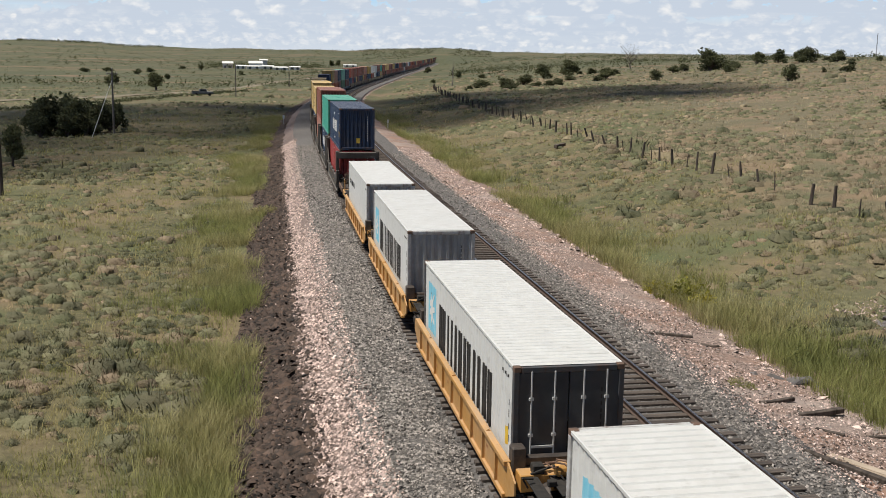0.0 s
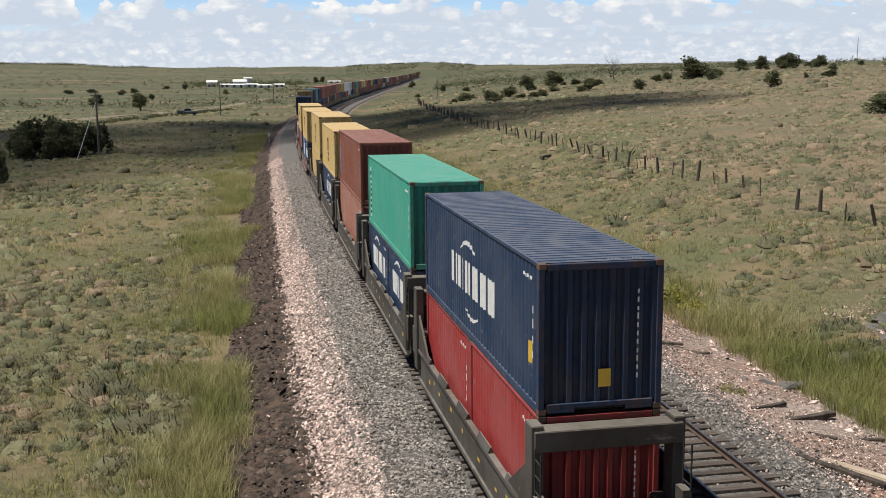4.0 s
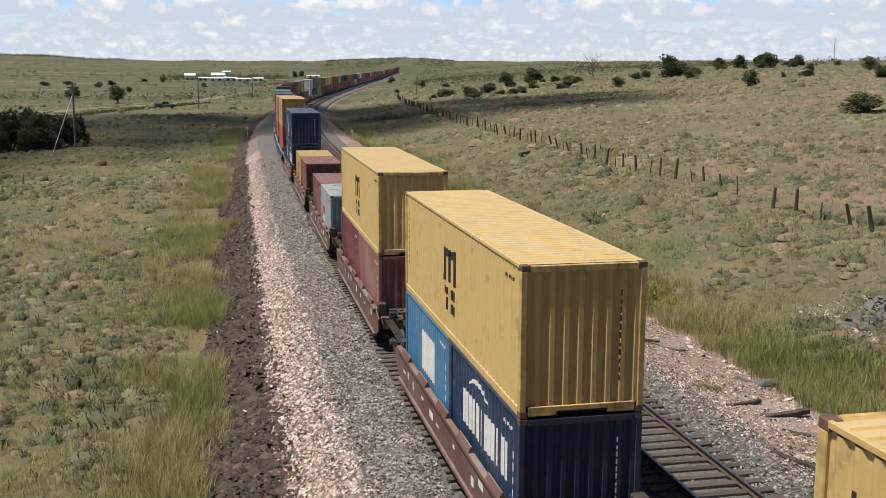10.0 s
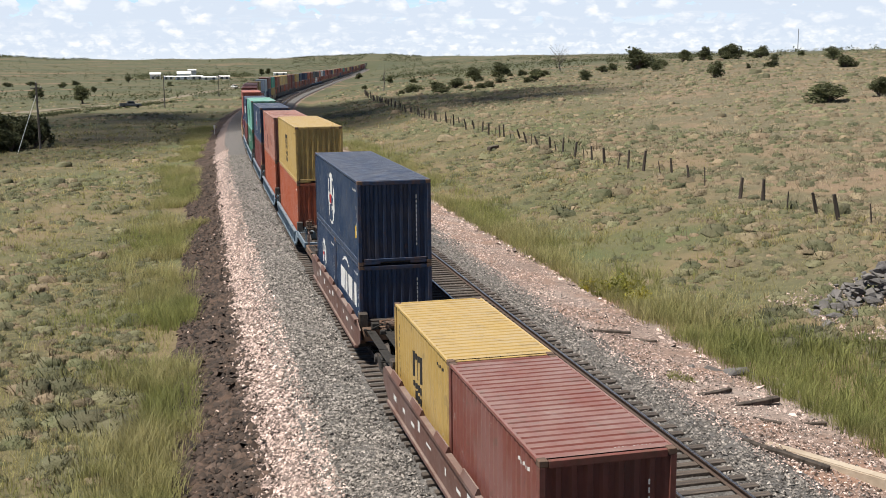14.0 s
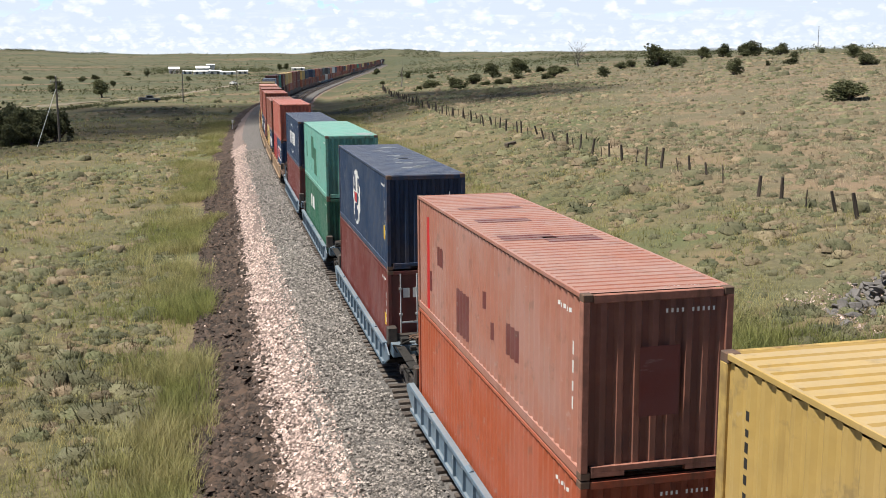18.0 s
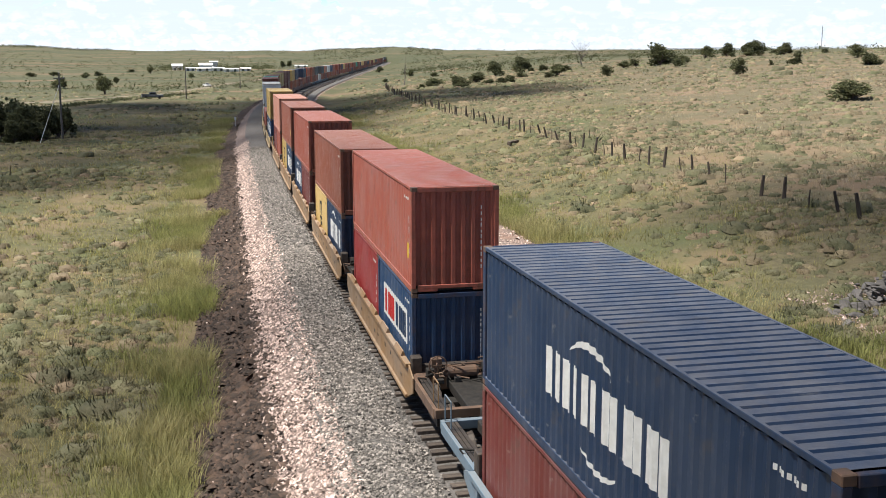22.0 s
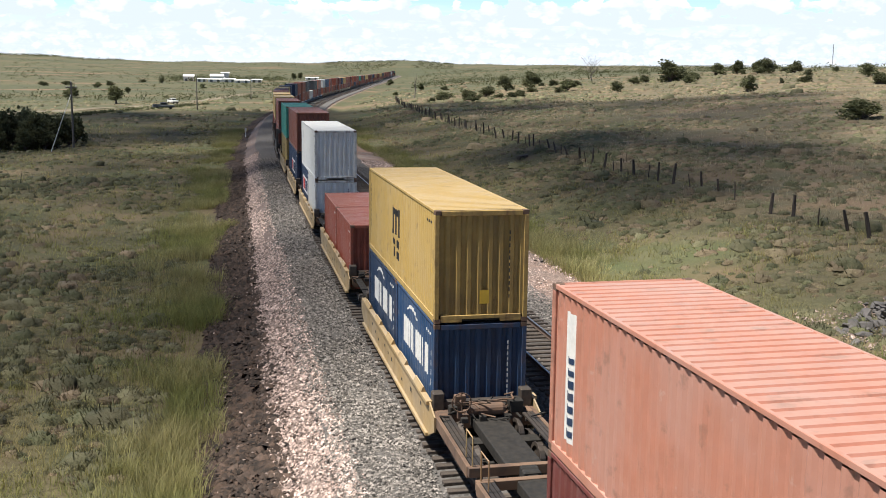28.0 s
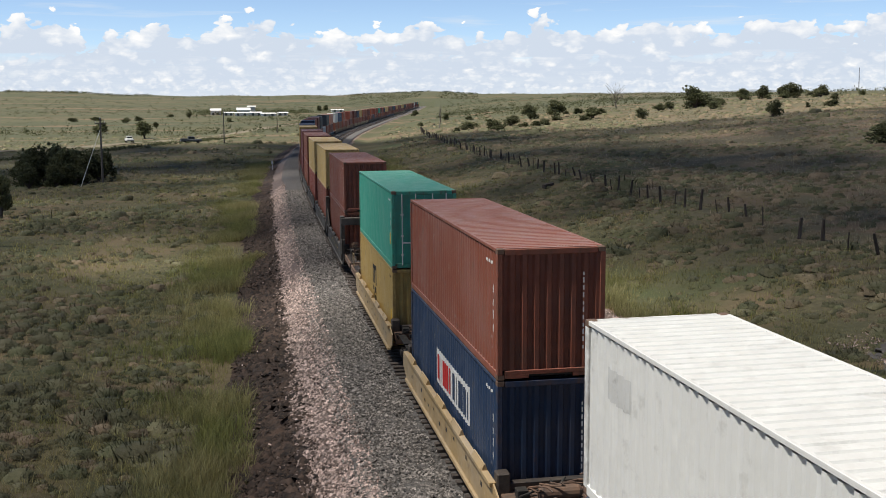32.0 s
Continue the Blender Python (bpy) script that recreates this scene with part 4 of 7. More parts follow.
def well_unit(style, nov, fov, first, last, detail=2):
    """One well of an articulated car: nov and fov are the overhangs past the container at its near and far end."""
    st = STYLE[style]
    pm = PAINT[st["paint"]]
    top = st["top"]
    root = tagged(new("well_car"), st["label"], "railway car", "well cars of the train")
    for sx in (-1, 1):
        me = cached(("side_sill", top, st["ribs"]), lambda: sill_mesh(top, 0.0, L40, st["ribs"], 3), pm)
        o = hang("side_sill", me, pm, root, at=Matrix.Translation((-1.36, 0, 0)) if sx < 0 else Matrix.Translation((1.36, L40, 0)) @ Matrix.Rotation(math.pi, 4, "Z"))
    for y in (0.1, 2.9, 5.9, 8.9, 11.7) if detail > 0 else (5.9,):
        hang("cross_beam", cached(("cross_beam",), lambda: boxes((-1.34, 1.34, 0, 0.35, 0.22, 0.345), bevel=0.01), M_BLACK), M_BLACK, root, at=Matrix.Translation((0, y, 0)))
    if detail > 0:
        # painted marks on the sill
        rnd = random.Random(int(nov * 10) + len(style))
        mk = {"redbrown": M_WHITE, "olive": M_YELINK, "tan": M_BLACK, "yellow": M_BLACK, "orange": M_RUST, "bluegrey": M_WHITE}[style]
        bm = bmesh.new()
        y = 0.8
        while y < 11.4:
            w = rnd.uniform(0.12, 0.5) if style == "redbrown" else rnd.uniform(0.1, 0.22)
            z = rnd.uniform(0.55, 0.8)
            hh = rnd.uniform(0.06, 0.3) if style == "redbrown" else rnd.uniform(0.07, 0.14)
            bm.faces.new([bm.verts.new((-1.386, a, b)) for a, b in ((y, z), (y + w, z), (y + w, min(z + hh, top - 0.13)), (y, min(z + hh, top - 0.13)))])
            y += rnd.uniform(0.5, 1.9)
        part("sill_marking", bm, mk, root, "painted and scuffed marks on the sill")["kind"] = "stuff"
    for near, ov, is_end in ((True, nov, first), (False, fov, last)):
        e = round(ov - (0.35 if is_end else 0.06), 2)
        pl = pm if style in ("orange", "bluegrey") else M_RUSTSTEEL
        spin = Matrix.Identity(4) if near else Matrix.Translation((0, L40, 0)) @ Matrix.Rotation(math.pi, 4, "Z")
        hang("end_platform", cached(("end_platform",), lambda: boxes((-1.22, 1.22, -0.75, -0.02, 0.62, 1.0), bevel=0.02), pl), None, root, at=spin)
        hang("centre_sill", cached(("centre_sill", e), lambda: boxes((-0.42, 0.42, -e, -0.74, 0.70, 0.97), bevel=0.02), M_BLACK), None, root, at=spin)
        if detail >= 0:
            if is_end:
                hang("end_beam", cached(("end_beam", e), lambda: boxes((-1.3, 1.3, -e - 0.05, -e + 0.12, 0.78, 1.0), bevel=0.01), pl), None, root, at=spin)
                for sx in (-1, 1):
                    hang("deck_plate", cached(("deck_plate", e), lambda: boxes(*[(-0.14 + 0.1 * q, -0.06 + 0.1 * q, -e + 0.12, -0.76, 0.94, 0.985) for q in range(3)], (-0.16, 0.16, -1.2, -1.12, 0.88, 0.94), (-0.16, 0.16, -2.4, -2.32, 0.88, 0.94)), M_STEEL), None, root, at=spin @ Matrix.Translation((sx * 1.06, 0, 0)))
                    hang("side_beam", cached(("side_beam", e), lambda: boxes((-0.05, 0.05, -e + 0.1, -0.3, 0.72, 0.99), bevel=0.01), pl), None, root, at=spin @ Matrix.Translation((sx * 1.27, 0, 0)))
            else:
                hang("deck_plate", cached(("joint_plate", e), lambda: boxes((-0.62, 0.62, -e, -0.76, 0.95, 0.99), (-1.12, -0.85, -e, -0.76, 0.93, 0.97), (0.85, 1.12, -e, -0.76, 0.93, 0.97), bevel=0.01), M_BLACK), None, root, at=spin)
        if detail > 0:
            # end stops of the well
            for sx in (-1, 1):
                hang("end_stop", cached(("end_stop",), lambda: boxes((-0.15, 0.15, -0.35, -0.03, 0.9, 1.45), bevel=0.03), M_STEEL), M_STEEL, root, at=spin @ Matrix.Translation((sx * 1.15, 0, 0)))
            hang("bulkhead_beam", cached(("bulkhead_beam",), lambda: boxes((-1.0, 1.0, -0.25, -0.06, 1.0, 1.2), bevel=0.02), M_STEEL), M_STEEL, root, at=spin)
            if st["tall"]:
                def tall():
                    bm = boxes((-1.5, -1.26, -0.55, -0.1, 0.6, 3.1), (1.26, 1.5, -0.55, -0.1, 0.6, 3.1), (-1.45, 1.45, -0.6, -0.15, 2.6, 3.0), (-1.2, 1.2, -0.7, -0.1, 1.0, 1.22), bevel=0.02)
                    for sx in (-1.4, 1.4):
                        q = [bm.verts.new((sx + dx, y, z)) for dx in (-0.03, 0.03) for y, z in ((-0.1, 1.2), (1.6, 1.2), (-0.1, 2.3))]
                        for fc in ((0, 1, 2), (5, 4, 3), (0, 3, 4, 1), (1, 4, 5, 2), (2, 5, 3, 0)):
                            bm.faces.new([q[n] for n in fc])
                    for sx in (-1.39, 1.39):
                        box(bm, sx - 0.09, sx + 0.09, -0.95, -0.6, 1.0, 1.8)
                    return bm
                hang("end_frame", cached(("end_frame",), tall, pm), pm, root, at=spin)
                for sx in (-1, 1):
                    def ladder():
                        bm = bmesh.new()
                        for z in np.arange(1.0, 2.7, 0.3):
                            tube(bm, (0, -0.62, z), (0, -0.98, z), 0.014, n=5)
                        for y in (-0.62, -0.98):
                            tube(bm, (0, y, 0.7), (0, y, 2.7), 0.018, n=5)
                        return bm
                    hang("ladder", cached(("ladder",), ladder, M_BLACK), M_BLACK, root, at=spin @ Matrix.Translation((sx * 1.44, 0, 0)))
            if is_end:
                def coupler():
                    bm = boxes((-0.14, 0.14, -ov - 0.02, -ov + 0.6, 0.72, 0.98), (-0.2, 0.2, -ov - 0.0, -ov + 0.22, 0.66, 1.04), bevel=0.03)
                    return bm
                hang("coupler", cached(("coupler", round(ov, 1)), coupler, M_BLACK), M_BLACK, root, at=spin)
                def rails():
                    bm = bmesh.new()
                    tube(bm, (0, -ov + 0.4, 1.0), (0, -ov + 0.4, 1.65), 0.017, n=5)
                    tube(bm, (0, -ov + 1.0, 1.0), (0, -ov + 1.0, 1.65), 0.017, n=5)
                    tube(bm, (0, -ov + 0.4, 1.65), (0, -ov + 1.0, 1.65), 0.017, n=5)
                    return bm
                for sx in (-1.2, 1.2):
                    hang("handrail", cached(("handrail", round(ov, 1)), rails, pm), pm, root, at=spin @ Matrix.Translation((sx, 0, 0)))
            # air reservoir and brake gear
            def tank():
                bm = bmesh.new()
                tube(bm, (-0.45, -0.9, 1.16), (0.35, -0.9, 1.16), 0.16, n=14)
                tube(bm, (-0.53, -0.9, 1.16), (-0.45, -0.9, 1.16), 0.1, 0.16, n=14)
                tube(bm, (0.35, -0.9, 1.16), (0.43, -0.9, 1.16), 0.16, 0.1, n=14)
                return bm
            # levers, hoses and slack-adjuster rods round the joint
            def rigging():
                bm = bmesh.new()
                rs = random.Random(17)
                for k in range(9):
                    p = Vector((rs.uniform(-1.1, 1.1), rs.uniform(-1.5, -0.45), rs.uniform(0.96, 1.1)))
                    q = p + Vector((rs.uniform(-0.5, 0.5), rs.uniform(-0.5, 0.3), rs.uniform(-0.05, 0.32)))
                    tube(bm, p, q, 0.025, n=5)
                    tube(bm, q, q + Vector((rs.uniform(-0.2, 0.2), rs.uniform(-0.3, 0.1), -0.25)), 0.02, n=5)
                for k in range(6):
                    x, y = rs.uniform(-1.0, 1.0), rs.uniform(-1.4, -0.5)
                    box(bm, x - 0.09, x + 0.09, y - 0.07, y + 0.07, 0.97, 1.05 + rs.uniform(0, 0.22), bevel=0.015)
                return bm
            hang("brake_rigging", cached(("brake_rigging",), rigging, M_BLACK), None, root, "black rods, hoses and boxes of the brake gear", at=spin)["kind"] = "stuff"
            if near:
                hang("air_tank", cached(("air_tank",), tank, pm if style == "orange" else M_RUSTSTEEL), None, root, at=spin)
                def hoses():
                    bm = bmesh.new()
                    rs = random.Random(5)
                    for k in range(7):
                        p = Vector((rs.uniform(-0.6, 0.6), rs.uniform(-1.3, -0.6), rs.uniform(1.05, 1.4)))
                        for j in range(5):
                            q = p + Vector((rs.uniform(-0.3, 0.3), rs.uniform(-0.2, 0.2), 0.06 * math.sin(j)))
                            tube(bm, p, q, 0.022, n=5)
                            p = q
                    return bm
                hang("brake_piping", cached(("brake_piping",), hoses, M_RUSTSTEEL), None, root, "rusty bent brake piping", at=spin)["kind"] = "stuff"
                if is_end:
                    def handwheel():
                        bm = bmesh.new()
                        n, m = 24, 6
                        ring = []
                        for k in range(n):
                            a = k * math.tau / n
                            ring.append([bm.verts.new(((0.24 + 0.018 * math.cos(b * math.tau / m)) * math.cos(a), 0.018 * math.sin(b * math.tau / m), (0.24 + 0.018 * math.cos(b * math.tau / m)) * math.sin(a))) for b in range(m)])
                        for k in range(n):
                            for b in range(m):
                                bm.faces.new((ring[k][b], ring[(k + 1) % n][b], ring[(k + 1) % n][(b + 1) % m], ring[k][(b + 1) % m]))
                        for k in range(4):
                            tube(bm, (0, 0, 0), (0.24 * math.cos(k * 1.57), 0, 0.24 * math.sin(k * 1.57)), 0.012, n=4)
                        tube(bm, (0, 0, 0), (0, 0.3, 0), 0.03, n=6)
                        return bm
                    hang("brake_wheel", cached(("brake_wheel",), handwheel, M_RUSTSTEEL), None, root, "rusty brown hand-brake wheel", at=spin @ Matrix.Translation((-0.75, -1.2, 1.45)))
                    hang("brake_stand", cached(("brake_stand",), lambda: boxes((-0.06, 0.06, 0.0, 0.1, 0.0, 0.6), (-0.14, 0.14, -0.02, 0.16, 0.35, 0.6), bevel=0.01), M_RUSTSTEEL), None, root, at=spin @ Matrix.Translation((-0.75, -1.05, 0.98)))
                def gear():
                    bm = boxes((0.6, 0.95, -0.8, -0.45, 1.0, 1.3), (-0.95, -0.7, -0.75, -0.5, 1.0, 1.2), bevel=0.02)
                    tube(bm, (-0.8, -0.6, 1.1), (0.7, -0.62, 1.1), 0.025, n=6)
                    tube(bm, (0.75, -0.9, 1.0), (0.75, -1.3, 1.02), 0.03, n=6)
                    return bm
                hang("brake_valve", cached(("brake_valve",), gear, M_BLACK), M_BLACK, root, at=spin)
        if detail < 0:
            continue
        ty = 1.9 if is_end else ov
        if near or is_end:
            truck(root, -ty if near else L40 + ty)
    return root

# ---- the train: what each well carries, from the nearest on ----
Q = [4.85, 20.90, 37.03, 52.78, 73.96, 89.18, 104.61, 120.62, 136.04, 157.82, 175.58, 193.51, 211.74, 230.08, 251.31, 267.62,
     284.57, 302.09, 318.55, 338.40, 354.56, 370.42, 386.13, 401.60, 423.21, 441.29, 459.84, 477.92, 494.79]
HC, STD = 2.896, 2.591
# (style, upper, upper height, lower list [(colour, length)], lower height, top) nearest lower box first
LOAD = [
    ("orange", None, [("white", 40)], 3.15), ("orange", None, [("white", 40)], 3.1), ("orange", None, [("white", 40)], 3.4), ("orange", None, [("white", 40)], 3.25),
    ("olive", "navy", [("crimson", 20), ("crimson", 20)], 6.0), ("olive", "teal", [("navy", 20), ("navy", 20)], 6.0), ("olive", "brown", [("salmon", 40)], 6.3),
    ("olive", "yellow", [("navy", 40)], 6.0), ("olive", "yellow", [("yellow", 40)], 6.27),
    ("redbrown", "yellow", [("navy", 20), ("skyblue", 20)], 5.95), ("redbrown", "yellow", [("fadedred", 20), ("maroon", 20)], 5.95),
    ("redbrown", None, [("rustgrey", 20), ("dullred", 20)], 3.05), ("redbrown", None, [("dullred", 20), ("mustard", 20)], 3.1),
    ("redbrown", "navy", [("navy", 20), ("navy", 20)], 5.75),
    ("bluegrey", "mustard", [("orange", 40)], 6.33), ("bluegrey", "salmon", [("orange", 40)], 6.05), ("bluegrey", "navy", [("maroon", 40)], 6.05),
    ("bluegrey", "mint", [("darkgreen", 40)], 6.05), ("bluegrey", "navy", [("maroon", 40)], 5.8),
    ("tan", "vermilion", [("blue", 20), ("crimson", 20)], 6.05), ("tan", "brown", [("navy", 20), ("yellow", 20)], 5.75), ("tan", "red", [("maroon", 20), ("navy", 20)], 6.0),
    ("tan", "brown", [("navy", 20), ("mustard", 20)], 6.05), ("tan", "pink", [("red", 20), ("maroon", 20)], 6.1),
    ("yellow", "mustard", [("blue", 20), ("navy", 20)], 6.05), ("yellow", None, [("red", 20), ("red", 20)], 3.1),
    ("yellow", "white", [("white", 20), ("navy", 20)], 6.0), ("yellow", "brown", [("navy", 40)], 6.33), ("yellow", "teal", [("mustard", 40)], 6.2),
]
FAR_TOPS = ["brown", "yellow", "yellow", "brown", "maroon", "mustard", "navy", "maroon", "navy", "orange", "brown", "darkgrey", "greywhite", "darkgrey", "pink", "white", "blue", "red", "brown", "red",
            "maroon", "navy", "yellow", "red", "brown", "maroon", "orange", "navy", "red", "brown", "teal", "maroon", "red", "navy", "yellow"]
FAR_TOPS += [FAR_TOPS[(3 * k + 1) % 35] for k in range(36)]
FAR_STYLES = ["olive", "redbrown", "bluegrey", "tan", "yellow"]
BASE = 0.36
NAMES = {"vermilion": "bright red", "dullred": "dark red", "white": "white", "navy": "navy blue", "crimson": "crimson red", "teal": "bright green", "brown": "brown-red", "salmon": "faded salmon-red", "yellow": "yellow", "skyblue": "light blue",
         "fadedred": "faded pinkish-red", "maroon": "dark maroon", "rustgrey": "rust-streaked grey", "red": "rusty red", "mustard": "mustard yellow", "orange": "orange-red", "mint": "patched pale green",
         "darkgreen": "dark green", "blue": "mid-blue", "pink": "faded pink", "greywhite": "pale grey", "darkgrey": "dark grey"}
MOVERS = []   # (thing, train place, offset along, height)


def along(t):
    return 13.837 * t + 0.01294 * t * t


def unit_pose(q, t):
    s = q - along(t)
    a, b = on_line(s), on_line(s + L40)
    return Matrix.Translation((a[0], a[1], float(grade(s + 6)))) @ Matrix.Rotation(-math.atan2(b[0] - a[0], b[1] - a[1]), 4, "Z")


def make_train():
    q = list(Q)
    load = list(LOAD)
    x = q[-1]
    for i, c in enumerate(FAR_TOPS):
        x += 21.4 if i % 5 == 0 else 16.6
        q.append(x)
        st = FAR_STYLES[(i // 5) % 5]
        if c in ("greywhite",) or i in (7, 18, 27):
            load.append((st, None, [(c, 40)], 3.2))
        else:
            load.append((st, c, [(FAR_TOPS[(i * 7 + 3) % 35], 40)], 6.1))
    # the unit that has already passed
    q.insert(0, q[0] - 16.0)
    load.insert(0, ("orange", None, [("white", 40)], 3.1))
    n = len(q)
    for i in range(n):
        st, up, low, topz = load[i]
        far = i > len(Q) + 1
        gap_n = (q[i] - q[i - 1] - L40) / 2 if i else 1.9
        gap_f = (q[i + 1] - q[i] - L40) / 2 if i < n - 1 else 1.9
        first, last = gap_n > 3.5, gap_f > 3.5
        gap_n, gap_f = (max(round(g, 1), 1.4) for g in (gap_n, gap_f))
        car = well_unit(st, gap_n, gap_f, first, last, detail=(-1 if i > len(Q) + 36 else 0) if far else 2)
        MOVERS.append((car, q[i], 0, 0))
        hl = min(topz - BASE, HC) if up is None else (STD if topz < 6.1 else HC)
        base = topz - hl if up is None else topz - HC - hl - 0.02 if topz - HC - hl - 0.02 > 0.3 else BASE
        hu = topz - base - hl - 0.02
        y = 0.0
        for k, (c, ln) in enumerate(low):
            Lc = L40 if ln == 40 else L20
            dr = i == 2 or (up is not None and c == "maroon" and ln == 40)
            # white boxes get grey ends, the shade there put into the paint
            ob = container(c, Lc, round(hl, 3), "%s %d-foot steel shipping container %s" % (NAMES[c], ln, "in the well of a car" if up is None else "under another container"), doors=dr, detail=(-1 if i > len(Q) + 36 else 0) if far else 2,
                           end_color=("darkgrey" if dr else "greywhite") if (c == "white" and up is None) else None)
            MOVERS.append((ob, q[i], y, base))
            dress(ob, i - 1, "low", k, c, Lc, hl, far)
            y += L40 - L20
        if up:
            ob = container(up, L40, round(hu, 3), "%s 40-foot steel shipping container stacked on top" % NAMES[up], doors=(i == 29), detail=(-1 if i > len(Q) + 36 else 0) if far else 2)
            MOVERS.append((ob, q[i], 0, base + hl + 0.02))
            dress(ob, i - 1, "up", 0, up, L40, hu, far)


def glyphs(u0, u1, v0, v1, n, seed, gap=0.2):
    """A row of plain blocks and bars in place of lettering."""
    r = random.Random(seed)
    out = []
    w = (u1 - u0) / n
    H = v1 - v0
    for i in range(n):
        a, b = u0 + i * w, u0 + (i + 1) * w - w * gap
        k = a + (b - a) * r.uniform(0.38, 0.56)
        out += [(a, k - w * 0.05, v0, v1), (k + w * 0.05, b, v0, v1)]
    return out


def column(u, v0, v1, n, w=0.09, seed=0):
    """A column of small bars, as on the serial marks."""
    r = random.Random(seed)
    st = (v1 - v0) / n
    return [(u - w / 2, u + w / 2, v0 + k * st, v0 + (k + r.uniform(0.45, 0.75)) * st) for k in range(n)]


def arc(cu, cv, r, a0, a1, th, n=12):
    """A crescent stroke as one outline."""
    out, back = [], []
    for k in range(n + 1):
        a = a0 + (a1 - a0) * k / n
        w = th * math.sin(math.pi * k / n) + 0.015
        out.append((cu + (r + w / 2) * math.cos(a), cv + (r + w / 2) * 0.55 * math.sin(a)))
        back.append((cu + (r - w / 2) * math.cos(a), cv + (r - w / 2) * 0.55 * math.sin(a)))
    return [tuple(out + back[::-1])]


def disc(cu, cv, r, squash=0.9):
    """A round outline."""
    return [tuple((cu + squash * r * math.cos(k * math.tau / 40), cv + r * math.sin(k * math.tau / 40)) for k in range(40))]


def blobs(cu, cv, r, seed):
    """Uneven patches within a round emblem."""
    rs, out = random.Random(seed), []
    for a, q, w in ((0.9, 0.6, 0.3), (2.4, 0.72, 0.24), (5.2, 0.62, 0.34), (4.2, 0.75, 0.2), (3.2, 0.35, 0.2)):
        x, y = cu + 0.9 * q * r * math.cos(a), cv + q * r * math.sin(a)
        p = [rs.uniform(0.65, 1.15) for _ in range(11)]
        o = []
        for k in range(11):
            e, f = x + w * r * p[k] * math.cos(k * math.tau / 11), y + w * r * p[k] * 1.2 * math.sin(k * math.tau / 11)
            d = math.hypot((e - cu) / 0.9, f - cv)
            g = min(1, 0.94 * r / max(d, 1e-6))
            o.append((cu + (e - cu) * g, cv + (f - cv) * g))
        out.append(tuple(o))
    return out


def lift(o):
    o.location.x = -0.008
    o["kind"] = "stuff"


DARK_ON = ("white", "yellow", "mustard", "greywhite", "rustgrey")


